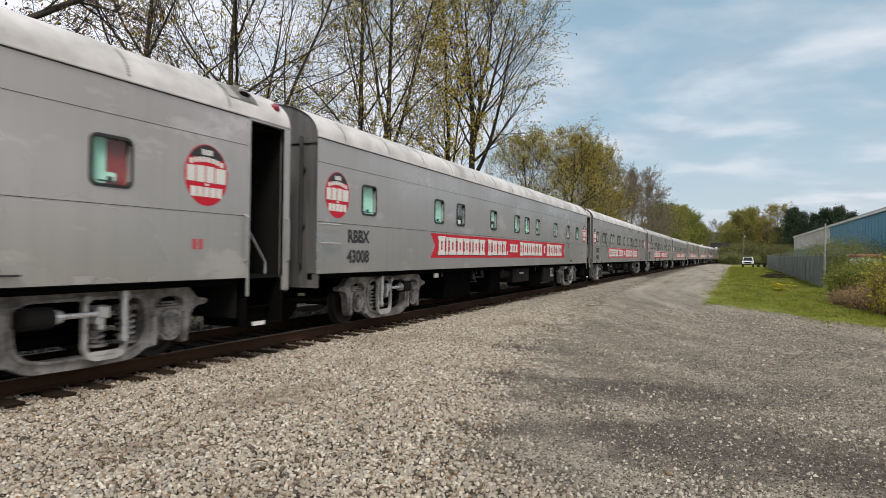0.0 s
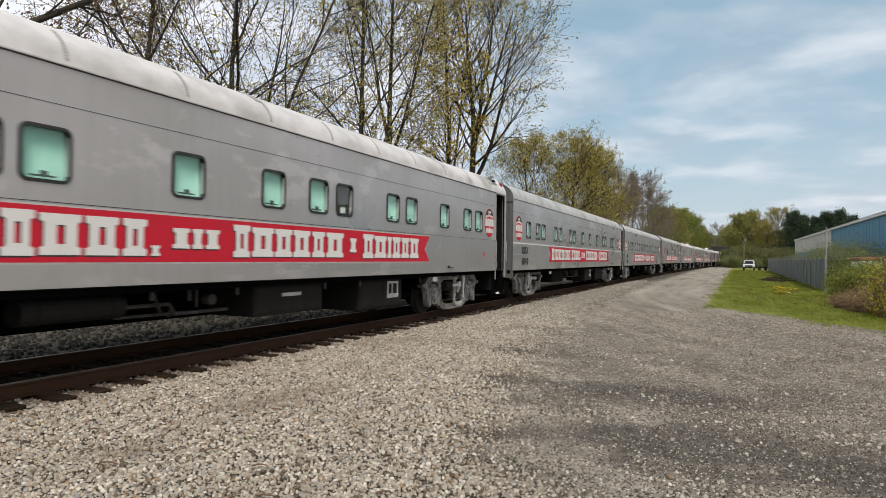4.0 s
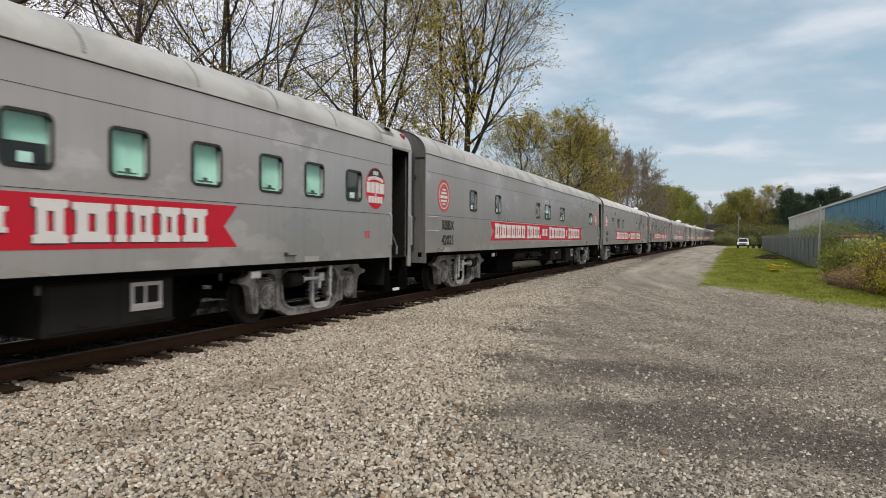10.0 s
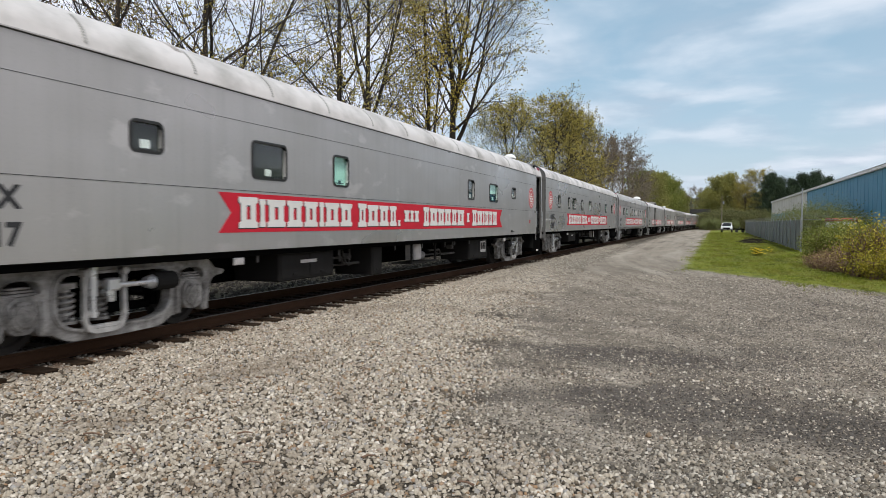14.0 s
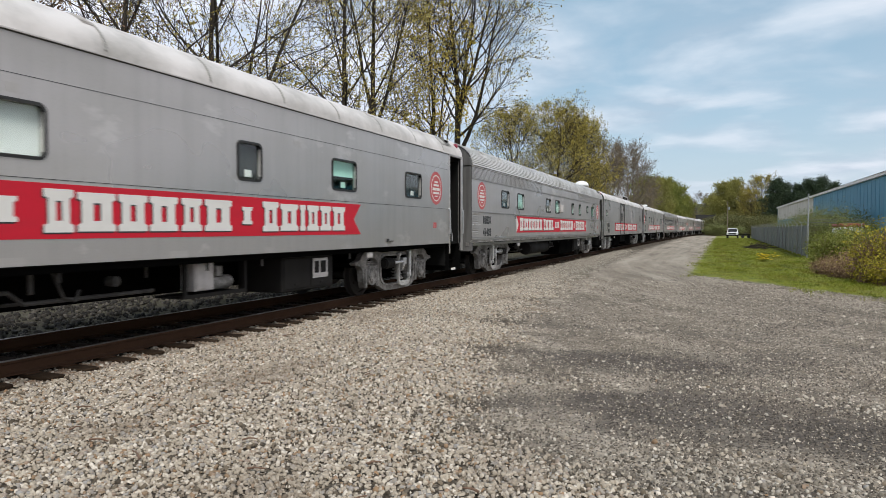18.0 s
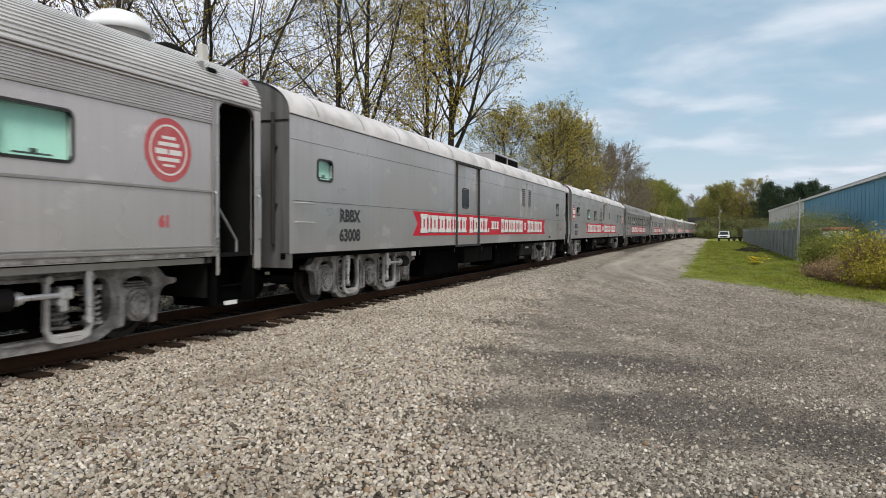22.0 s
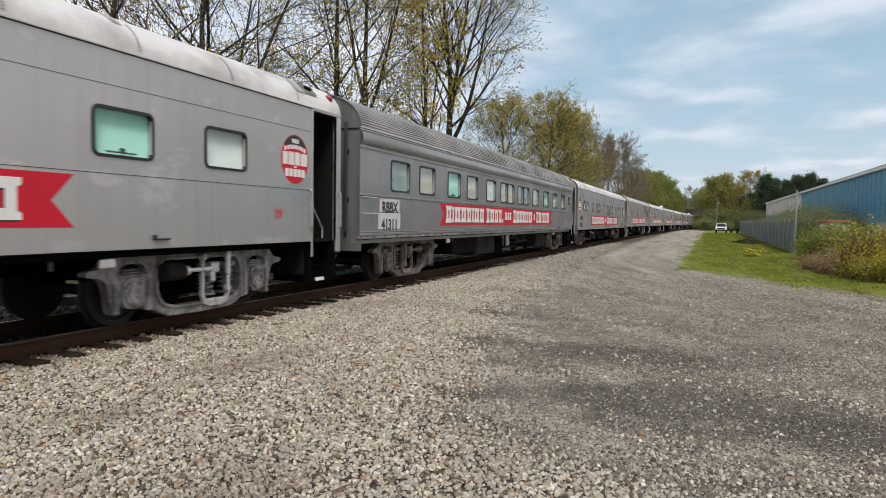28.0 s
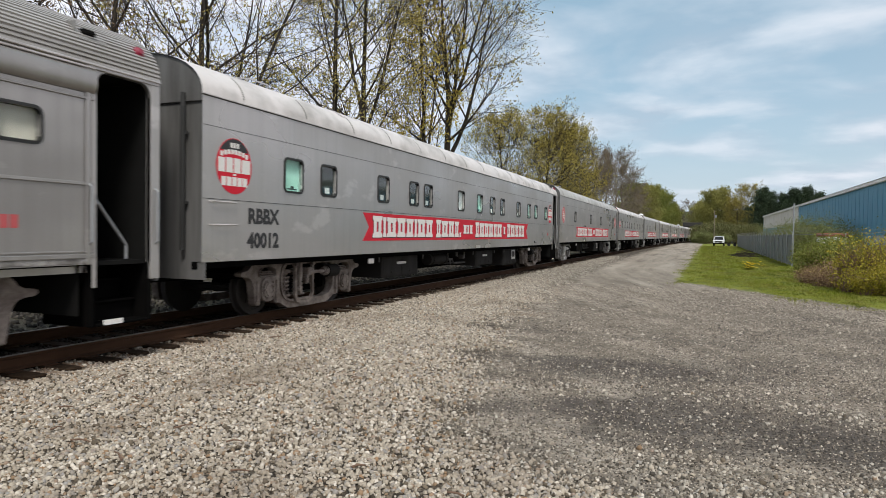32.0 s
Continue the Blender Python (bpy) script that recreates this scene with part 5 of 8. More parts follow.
    for y in (24.03, 25.03):
        part("handrail", shared("handrail", lambda: Build().tube([(HALF, 0, 1.30), (HALF + 0.055, 0, 1.34), (HALF + 0.055, 0, 1.98), (HALF, 0, 2.02)], 0.016, 7).mesh("handrail", M["galv"])), car, at=pose(0, y, 0))
    part("handrail", shared("stair_rail", lambda: Build().tube([(1.30, 24.2, 1.95), (1.36, 24.3, 1.80), (1.36, 24.72, 1.30), (1.36, 24.72, 1.12)], 0.018, 7).mesh("stair_rail", M["galv"])), car)
    for z in (1.62, 1.96):
        part("grab_iron", shared("grab", lambda: Build().tube([(HALF, 0.16, 0), (HALF + 0.05, 0.17, 0), (HALF + 0.05, 0.70, 0), (HALF, 0.71, 0)], 0.011, 6).mesh("grab_iron", M["patch"])), car, at=pose(0, 0, z))
    part("marker_lamp", shared("lamp", lambda: marker_lamp()), car, "red marker lamp on the roof's shoulder", pose(1.41, 24.85, roof_z(1.41, g) - 0.02))
    part("roof_vent", shared("vent", roof_vent), car, "grey roof vent panel", drop)
    part("vent_niche", shared("vent_niche", vent_niche), car, "grey niche in the roof vent", drop)
    part("vent_lamp", shared("vent_lamp", vent_lamp), car, "small dark folded lamp bracket", drop)
    part("roof_grab", shared("roof_grab", lambda: Build().tube([(1.12, 1.5, roof_z(1.12)), (1.14, 1.5, roof_z(1.12) + 0.06), (1.14, 2.05, roof_z(1.12) + 0.06), (1.12, 2.05, roof_z(1.12))], 0.013, 6).tube([(0.9, 1.5, roof_z(0.9)), (1.13, 1.5, roof_z(1.12) + 0.05)], 0.012, 6).mesh("roof_grab", M["patch"])), car, at=drop)
    # banner, emblem, number
    bn = banner_meshes(c.get("banner", "plain"))
    b = part("banner", bn["red"], car, "red swallow-tailed banner with pale bars", pose(0, c.get("shift", 0.0), 0))
    for pale, dark, u, z in bn["bars"]:
        part("letter_bar", pale, b, at=pose(0, u, z))
        part("letter_shade", dark, b, at=pose(0, u - 0.022, z - 0.018))
    if bn["edge"]:
        part("banner_edge", bn["edge"], b)
    for u, style in c.get("logos", ()):
        m = logo_meshes(style)
        e = part("emblem", m[0], car, "round red emblem" if style == "A" else "faded round red emblem", pose(0, u + 0.41, 2.51))
        part("emblem_field", m[1], e)
        for bar in m[2]:
            part("emblem_bar", bar, e)
    if c.get("num"):
        if kind == "diner":
            part("number_plate", shared("plate", lambda: Build().box(HALF, HALF + 0.003, 0.86, 1.99, 1.28, 1.64).box(HALF, HALF + 0.003, 0.92, 1.94, 1.66, 1.96).mesh("number_plate", M["plate"])), car, "white painted number panel")
        paint_text(car, "RBBX", 0.33, c.get("num_u", 1.43), 1.755, "painted_letter", "black painted letter")
        paint_text(car, c["num"], 0.33, c.get("num_u", 1.43), 1.37, "painted_digit", "black painted digit")
    part("tow_staple", shared("staple", lambda: Build().box(HALF, HALF + 0.05, 20.35, 20.62, 1.185, 1.205, 0.004).box(HALF, HALF + 0.05, 20.35, 20.39, 1.185, 1.25, 0.004).mesh("tow_staple", M["end"])), car, "small dark bracket")
    if c.get("unit"):
        paint_text(car, c["unit"], 0.20, 23.08, 1.56, "unit_digit", "small red painted digit", "pink")
    else:
        for u in (22.98, 23.09):
            part("unit_bar", shared("tag", lambda: Build().box(HALF, HALF + 0.003, 0, 0.085, 1.49, 1.63).mesh("unit_bar", M["pink"])), car, "small red painted bar", pose(0, u, 0))
    paint_patches(car, c.get("seed", 0))
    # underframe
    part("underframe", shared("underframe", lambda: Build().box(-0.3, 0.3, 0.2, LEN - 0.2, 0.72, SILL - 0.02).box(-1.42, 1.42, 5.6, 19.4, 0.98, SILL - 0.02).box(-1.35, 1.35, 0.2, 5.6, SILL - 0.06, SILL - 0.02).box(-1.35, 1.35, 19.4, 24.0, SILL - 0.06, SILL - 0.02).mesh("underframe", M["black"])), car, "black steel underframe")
    under(car, c.get("seed", 0))
    rust = bool(c.get("rust"))
    tk = "six" if kind == "baggage" else "four"
    add_truck(car, 3.40 + (0.25 if tk == "six" else 0), tk, rust, 1, c.get("dz", 0.0))
    add_truck(car, 21.70 - (0.25 if tk == "six" else 0), tk, rust, -1, c.get("dz", 0.0))
    if kind == "baggage":
        baggage_extras(car)
    if kind == "galley":
        galley_extras(car)
    for u, r in c.get("domes", ()):
        d = part("roof_dome", shared("dome%.2f" % r, lambda: roof_dome(r)), car, "white roof dome", pose(0.5, u, roof_z(0.5) + 0.04))
        part("dome_base", shared("dome_base%.2f" % r, lambda: Build().tube([(0, 0, -0.16), (0, 0, 0.0)], r * 0.92, 18).mesh("dome_base", M["niche"])), d, "dark skirt below the dome")
    for u in c.get("humps", ()):
        part("roof_cowl", shared("cowl", roof_cowl), car, "low dark roof cowl", pose(0.45, u, roof_z(0.45) - 0.01))
    for u in c.get("posts", ()):
        part("roof_post", shared("post", lambda: Build().box(-0.06, 0.06, -0.07, 0.07, -0.05, 0.30, 0.012).box(-0.09, 0.09, -0.10, 0.10, -0.06, 0.02, 0.01).mesh("roof_post", M["cream"])), car, "small cream box standing on the roof", pose(0.6, u, roof_z(0.6)))
    return car


def remap(b, name, material):
    b.v = [(y, x, z) for x, y, z in b.v]
    return b.mesh(name, material)


def smooth_board():
    prof = [(HALF, 3.05), (HALF + 0.03, 3.06), (HALF + 0.055, 3.11), (HALF + 0.062, 3.19), (HALF + 0.05, 3.27), (HALF + 0.02, 3.325), (HALF, 3.335)]
    return extrude_roof(prof, 0.02, 24.1, "letterboard", M["steel"])


def skirt():
    b = Build().box(HALF - 0.06, HALF + 0.006, 0.02, 24.0, SILL + 0.01, 1.145, 0.004)
    for i in range(160):
        b.box(HALF + 0.006, HALF + 0.013, 0.1 + i * 0.15, 0.125 + i * 0.15, 1.105, 1.125)
    return b.mesh("skirt_strip", M["truck"])


def flute_panel(u0, u1, z0, z1, n):
    b = Build()
    prof = []
    for i in range(n):
        for q, d in ((0.0, 0.002), (0.18, 0.014), (0.62, 0.014), (0.8, 0.002)):
            prof.append((HALF + d, z0 + (z1 - z0) * (i + q) / n))
    prof.append((HALF + 0.002, z1))
    m = len(prof)
    b.add([(x, u, z) for u in (u0, u1) for x, z in prof], [(j, j + 1, m + j + 1, m + j) for j in range(m - 1)])
    return b.mesh("letterboard", M["bright_side"])


def roof_rib():
    """A row of rivets up the roof's shoulder."""
    b = Build()
    for i in range(11):
        x = HALF * math.cos(0.10 + 0.052 * i) ** 0.8
        b.box(x - 0.004, x + 0.010, 0, 0.035, roof_z(x) - 0.004, roof_z(x) + 0.012)
    return b.mesh("roof_rib", M["roof_grey"])


def roof_louvre():
    b = Build()
    for j in range(5):
        x = 1.33 - 0.05 * j
        b.box(x - 0.008, x + 0.012, 0, 0.16, roof_z(x), roof_z(x) + 0.012)
    return b.mesh("roof_louvre", M["roof"])


def step_well():
    b = Build()
    for i in range(3):
        z = 0.36 + 0.25 * i
        b.box(HALF - 0.28 - 0.22 * i, HALF - 0.01 - 0.22 * i, 24.16, 24.93, z - 0.03, z, 0.006)
        b.box(HALF - 0.30 - 0.22 * i, HALF - 0.28 - 0.22 * i, 24.16, 24.93, z, z + 0.25)
    b.box(0.7, HALF - 0.02, 24.08, 24.13, 0.33, SILL, 0.006).box(0.7, HALF - 0.02, 24.95, 25.0, 0.33, SILL, 0.006)
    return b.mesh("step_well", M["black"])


def marker_lamp():
    b = Build().tube([(-0.05, 0, 0.0), (0.03, 0, 0.03)], 0.075, 14).tube([(0.03, 0, 0.03), (0.06, 0, 0.042)], 0.065, 14, r_end=0.04)
    return b.mesh("marker_lamp", M["lamp_red"])


def on_roof(b, x0, x1, u0, u1, up, n=5):
    """A thin sheet laid on the curve of the roof."""
    xs = [x0 + (x1 - x0) * i / n for i in range(n + 1)]
    for xa, xb in zip(xs, xs[1:]):
        b.add([(xa + up, u0, roof_z(xa) + up * 0.6), (xb + up, u0, roof_z(xb) + up * 0.6), (xb + up, u1, roof_z(xb) + up * 0.6), (xa + up, u1, roof_z(xa) + up * 0.6)], ((0, 1, 2, 3),))
    return b


def roof_vent():
    b = on_roof(Build(), 1.46, 1.12, 23.72, 24.36, 0.012)
    return b.mesh("roof_vent", M["roof_grey"])


def vent_niche():
    """A grey niche under a small hood, with a folded lamp bracket in it."""
    b = on_roof(Build(), 1.45, 1.20, 23.94, 24.34, 0.020)
    z = roof_z(1.36)
    b.box(1.30, 1.43, 23.92, 23.945, z - 0.06, z + 0.10, 0.006)
    return b.mesh("vent_niche", M["niche"])


def vent_lamp():
    z = roof_z(1.38)
    b = Build().box(1.37, 1.44, 24.02, 24.20, z - 0.015, z + 0.055, 0.012)
    b.tube([(1.44, 24.05, z), (1.47, 24.05, z + 0.01), (1.47, 24.17, z + 0.01), (1.44, 24.17, z)], 0.010, 6)
    return b.mesh("vent_lamp", M["box"])


def roof_hatch():
    b = Build()
    xs = [HALF * math.cos(a) ** 0.8 for a in (0.42, 0.56, 0.70, 0.84)]
    for xa, xb in zip(xs, xs[1:]):
        b.add([(xa, 0, roof_z(xa, LOW_GUTTER) + 0.035), (xb, 0, roof_z(xb, LOW_GUTTER) + 0.04), (xb, 0.42, roof_z(xb, LOW_GUTTER) + 0.04), (xa, 0.42, roof_z(xa, LOW_GUTTER) + 0.035)], ((0, 1, 2, 3),))
    b.box(xs[1] - 0.10, xs[1] + 0.02, 0.14, 0.28, roof_z(xs[1], LOW_GUTTER) + 0.02, roof_z(xs[1], LOW_GUTTER) + 0.12, 0.02)
    return b.mesh("roof_hatch", M["roof"])


def door_head():
    """Fillets that round the top corners of a doorway, and a raised surround."""
    b = Build()
    for c, s in ((24.13, 1), (24.95, -1)):
        pts = [(c, 3.34)] + [(c + s * (0.16 - 0.16 * math.cos(radians(q))), 3.18 + 0.16 * math.sin(radians(q))) for q in range(0, 91, 15)]
        b.plate(pts, [], HALF - 0.06, HALF + 0.004)
    b.box(HALF + 0.004, HALF + 0.022, 24.0, 25.08, 3.34, 3.40, 0.008).box(HALF + 0.004, HALF + 0.022, 23.98, 24.05, SILL, 3.34, 0.008)
    return b.mesh("door_head", M["steel"])


def roof_dome(r):
    bm = bmesh.new()
    bmesh.ops.create_uvsphere(bm, u_segments=18, v_segments=10, radius=r)
    for v in bm.verts:
        v.co.z = max(0.0, v.co.z) * 0.72
    return Build().join(bm).mesh("roof_dome", M["trim_white"], True)


def roof_cowl():
    bm = bmesh.new()
    bmesh.ops.create_uvsphere(bm, u_segments=14, v_segments=8, radius=0.34)
    for v in bm.verts:
        v.co = (v.co.x * 0.8, v.co.y, max(-0.04, v.co.z) * 0.5)
    return Build().join(bm).mesh("roof_cowl", M["box"], True)


def paint_patches(car, seed):
    rng = random.Random(seed + 11)
    u = 1.2
    while u < 23.5:
        w, h = rng.choice((0.24, 0.32, 0.42)), rng.choice((0.09, 0.12))
        part("paint_patch", shared("patch%.2f_%.2f" % (w, h), lambda: Build().box(HALF, HALF + 0.002, 0, w, 0, h).mesh("paint_patch", M["touch_up"])), car, at=pose(0, u, SILL + 0.004))
        u += rng.uniform(1.2, 2.6)
    for _ in range(2):
        part("paint_patch", shared("patch_s", lambda: Build().box(HALF, HALF + 0.0015, 0, 0.17, -0.10, 0).mesh("paint_patch", M["touch_up"])), car, at=pose(0, rng.uniform(6, 21), rng.uniform(2.86, 3.0)))


def framed_panel():
    b = Build().plate([(0, 0), (0.50, 0), (0.50, 0.36), (0, 0.36)], [[(0.05, 0.09), (0.21, 0.09), (0.21, 0.31), (0.05, 0.31)], [(0.25, 0.09), (0.45, 0.09), (0.45, 0.31), (0.25, 0.31)]], 1.308, 1.322)
    return b.box(1.322, 1.332, 0.0, 0.50, 0.04, 0.075).mesh("framed_panel", M["patch"])


def u_box(w, z0, tone):
    b = Build().box(0.35, 1.30, 0, w, z0, 1.0, 0.02)
    n = 2 if w > 1.3 else 1
    for i in range(n):
        b.box(1.30, 1.312, 0.05 + i * w / n, (i + 1) * w / n - 0.05, z0 + 0.05, 0.95, 0.005)
        b.box(1.312, 1.33, (i + 0.5) * w / n - 0.06, (i + 0.5) * w / n + 0.06, z0 + 0.10, z0 + 0.13)
    return b.mesh("equipment_box", M[tone])


def u_tank(w, r=0.155, z=0.80):
    b = Build()
    for xa, ra in ((0.0, r * 0.65), (0.04, r), (w - 0.04, r), (w, r * 0.65)):
        b.tube([(1.08, xa, z), (1.08, xa + 0.001, z)], ra, 18)
    b.tube([(1.08, 0.03, z), (1.08, w - 0.03, z)], r, 18)
    for u in (0.22, w - 0.22):
        b.tube([(1.08 + (r + 0.01) * math.cos(radians(a)), u, z + (r + 0.01) * math.sin(radians(a))) for a in range(0, 361, 30)], 0.012, 5)
        b.box(1.06, 1.10, u - 0.02, u + 0.02, z + r - 0.01, 1.05)
    return b.mesh("air_tank", M["box_grey"])


def u_rack(w):
    """An open frame that carries a pale cabinet and piping."""
    b = Build()
    for u in (0.0, w - 0.05):
        b.box(1.22, 1.27, u, u + 0.05, 0.50, 1.02)
    return b.box(1.22, 1.27, 0.0, w, 0.47, 0.52).box(0.7, 1.22, 0.0, w, 0.47, 0.50).mesh("equipment_rack", M["box_grey"])


def u_gear(w, seed):
    """Pipes, hangers and brake levers in the dark below the floor."""
    r = random.Random(seed)
    b = Build()
    z = r.uniform(0.72, 0.9)
    b.tube([(1.0, 0, z), (1.0, w * 0.4, z), (1.02, w * 0.45, z - 0.14), (1.02, w, z - 0.14)], 0.028, 7)
    b.tube([(0.85, 0, 0.62), (0.85, w, 0.60)], 0.022, 6)
    for i in range(max(2, int(w * 1.3))):
        u = r.uniform(0.05, w - 0.1)
        b.box(1.10, 1.13, u, u + r.uniform(0.03, 0.07), r.uniform(0.70, 0.86), 1.02, 0.004)
    for i in range(int(w)):
        u = r.uniform(0.1, w - 0.2)
        b.tube([(1.02, u, 0.80), (1.16, u, 0.80)], r.uniform(0.06, 0.13), 14)
        b.tube([(1.16, u, 0.80), (1.18, u, 0.80)], 0.04, 8)
    u = r.uniform(0.2, w * 0.6)
    b.tube([(1.05, u, 0.98), (1.08, u + 0.12, 0.66), (1.05, u + 0.3, 0.60), (1.0, u + 0.4, 0.72)], 0.018, 6)
    return b.mesh("brake_rigging", M["cabinet"])


UNDER = {
    1: "deep,6.3,8.2 gear,8.3,9.9 deep,9.9,10.9 tank,11.0,12.2 plate,12.3,14.3 deep,14.6,16.0 panel,16.35,18.2",
    2: "plate,6.2,8.3 tank,9.4,10.8 gear,10.9,12.8 plate,13.1,15.0 panel,16.3,18.2",
    3: "box,6.3,8.3 gear,8.5,12.9 panel,13.15,15.0 deep,15.1,15.9 grey,16.07,17.95",
    4: "deep,6.3,8.6 gear,8.7,10.6 tank,9.6,10.9 deep,12.2,13.2 plate,13.36,15.25 panel,16.33,18.2",
    5: "deep,6.3,8.0 tank,8.4,10.0 gear,10.1,13.2 plate,13.6,15.6 panel,16.6,18.3",
    6: "plate,6.6,8.4 gear,8.7,9.9 grey,10.0,10.5 rack,12.2,13.8 gear,13.9,15.8 panel,16.4,18.2",
    7: "plate,6.3,8.35 deep,8.5,9.4 tank,9.57,10.9 gear,10.95,14.3 rack,14.63,15.97 panel,16.86,18.5",
    8: "gear,6.2,7.4 drum,7.6,11.0 gear,11.1,13.2 deep,13.3,16.3 panel,16.77,18.5",
    9: "deep,6.5,9.0 box,9.5,12.4 deep,12.8,15.6 plate,16.1,18.2",
    10: "deep,6.3,8.6 plate,8.8,10.6 tank,10.8,12.4 gear,12.4,15.8 panel,16.4,18.2",
    11: "box,6.2,8.2 grey,8.32,10.42 deep,10.6,11.4 rack,11.88,13.46 gear,13.6,16.2 grey,16.74,18.45",
}


def under(car, seed):
    """Boxes, tanks, racks and piping hung below the floor."""
    for item in UNDER.get(seed - 1, UNDER[1 + seed % 4]).split():
        kind, u0, u1 = item.split(",")
        u, w = float(u0), float(u1) - float(u0)
        if kind in ("plate", "box", "panel", "grey", "deep"):
            # black deep boxes also fill stretches that are only shade
            z0 = 0.26 if kind == "deep" else 0.36 if kind in ("grey", "panel") else 0.48
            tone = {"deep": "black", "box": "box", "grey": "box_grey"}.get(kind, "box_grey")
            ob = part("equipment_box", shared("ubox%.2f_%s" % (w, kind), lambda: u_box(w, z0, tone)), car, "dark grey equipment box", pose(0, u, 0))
            if kind == "panel":
                part("framed_panel", shared("upanel", framed_panel), ob, "small opening in a white-painted frame", pose(0, w - 0.72, 0.56))
            if kind == "plate":
                part("data_plate", shared("dplate", lambda: Build().box(1.313, 1.318, -0.26, 0.26, 0.775, 0.835).mesh("data_plate", M["patch"])), ob, "pale data plate", pose(0, w * 0.5, 0))
        elif kind == "drum":
            part("water_drum", shared("udrum%.2f" % w, lambda: u_tank(w, 0.25, 0.70)), car, "large dark water drum", pose(0, u, 0))
        elif kind == "tank":
            part("air_tank", shared("utank%.2f" % w, lambda: u_tank(w)), car, "grey cylindrical air tank", pose(0, u, 0))
        elif kind == "rack":
            ob = part("equipment_rack", shared("urack%.2f" % w, lambda: u_rack(w)), car, "open steel equipment rack", pose(0, u, 0))
            part("control_cabinet", shared("ucab", lambda: Build().box(0.98, 1.25, 0.22, 0.62, 0.56, 0.99, 0.015).box(1.25, 1.26, 0.25, 0.59, 0.59, 0.96, 0.004).mesh("control_cabinet", M["patch"])), ob, "pale control cabinet")
            part("compressor", shared("ucomp", lambda: Build().tube([(1.0, 0.75, 0.64), (1.0, 1.2, 0.64)], 0.11, 14).tube([(1.0, 1.2, 0.64), (1.0, 1.26, 0.64)], 0.07, 12).box(0.95, 1.1, 0.85, 0.98, 0.74, 0.9, 0.01).mesh("compressor", M["truck"])), ob, "grey compressor")
        else:
            part("brake_rigging", shared("ugear%.2f_%d" % (w, seed % 3), lambda: u_gear(w, seed)), car, at=pose(0, u, 0))
    # black block added to shut out light from the far side
    part("floor_tank", shared("spine", lambda: Build().box(-1.25, 0.10, 5.9, 19.0, 0.44, 1.02, 0.03).mesh("floor_tank", M["black"])), car)
    part("pipe", shared("upipe", lambda: Build().tube([(1.2, 0.3, 0.99), (1.2, 24, 0.99)], 0.02, 6).mesh("pipe", M["black"])), car)
    for u in (5.9, 8.45, 11.0, 12.6, 14.95, 16.2, 19.0):
        part("strap_hanger", shared("strap", lambda: Build().box(1.36, 1.375, 0.0, 0.055, 0.86, 1.05, 0.003).mesh("strap_hanger", M["cabinet"])), car, at=pose(0, u, 0))
    for y in (5.25, 19.6):
        part("jack_pad", shared("jack", lambda: Build().box(HALF - 0.10, HALF - 0.05, 0, 0.22, SILL - 0.22, SILL - 0.11, 0.01).box(HALF - 0.05, HALF - 0.046, 0.03, 0.19, SILL - 0.20, SILL - 0.13).mesh("jack_pad", M["patch"])), car, at=pose(0, y, 0))


def baggage_extras(car):
    d = part("sliding_door", shared("bag_door", lambda: Build().box(HALF - 0.02, HALF + 0.0028, 8.2, 10.1, 1.08, 3.42).mesh("sliding_door", M["side_b"])), car, "silver sliding baggage door")
    part("door_rim", shared("bag_rim", lambda: Build().box(HALF + 0.002, HALF + 0.05, 8.14, 8.20, 1.05, 3.46, 0.006).box(HALF + 0.002, HALF + 0.06, 10.1, 10.17, 1.05, 3.46, 0.006).box(HALF + 0.002, HALF + 0.07, 8.1, 10.3, 3.40, 3.47, 0.006).box(HALF + 0.002, HALF + 0.06, 8.1, 10.3, 1.02, 1.08, 0.006).mesh("door_rim", M["end"])), d)
    wm = window_meshes(0.56, 0.60)
    w = part("window", wm["frame"], d, at=pose(HALF + 0.004, 8.95, 2.44))
    part("pane", Build().plate(rounded(0.47, 0.51, 0.065), [], 0.004, 0.006).mesh("pane", M["car_glass"]), w)
    part("louvre_frame", shared("louv", lambda: louvres()), car, "pair of louvred cabinet doors")
    part("roof_cooler", shared("cooler", lambda: Build().box(-0.9, 0.9, 13.6, 17.0, 4.0, 4.30, 0.03).box(-0.8, 0.97, 13.6, 17.0, 4.30, 4.36, 0.01).box(0.9, 0.985, 13.6, 13.68, 4.0, 4.34).box(0.9, 0.985, 15.26, 15.34, 4.0, 4.34).box(0.9, 0.985, 16.92, 17.0, 4.0, 4.34).box(-0.8, 0.8, 17.2, 20.0, 4.0, 4.24, 0.03).mesh("roof_cooler", M["side_b"])), car, "dark louvred cooling unit on the roof")
    for j in range(6):
        part("cooler_slat", shared("slat_c", lambda: Build().box(0.88, 0.965, 13.7, 16.9, 0, 0.026).mesh("cooler_slat", M["box"])), car, at=pose(0, 0, 4.06 + j * 0.04))


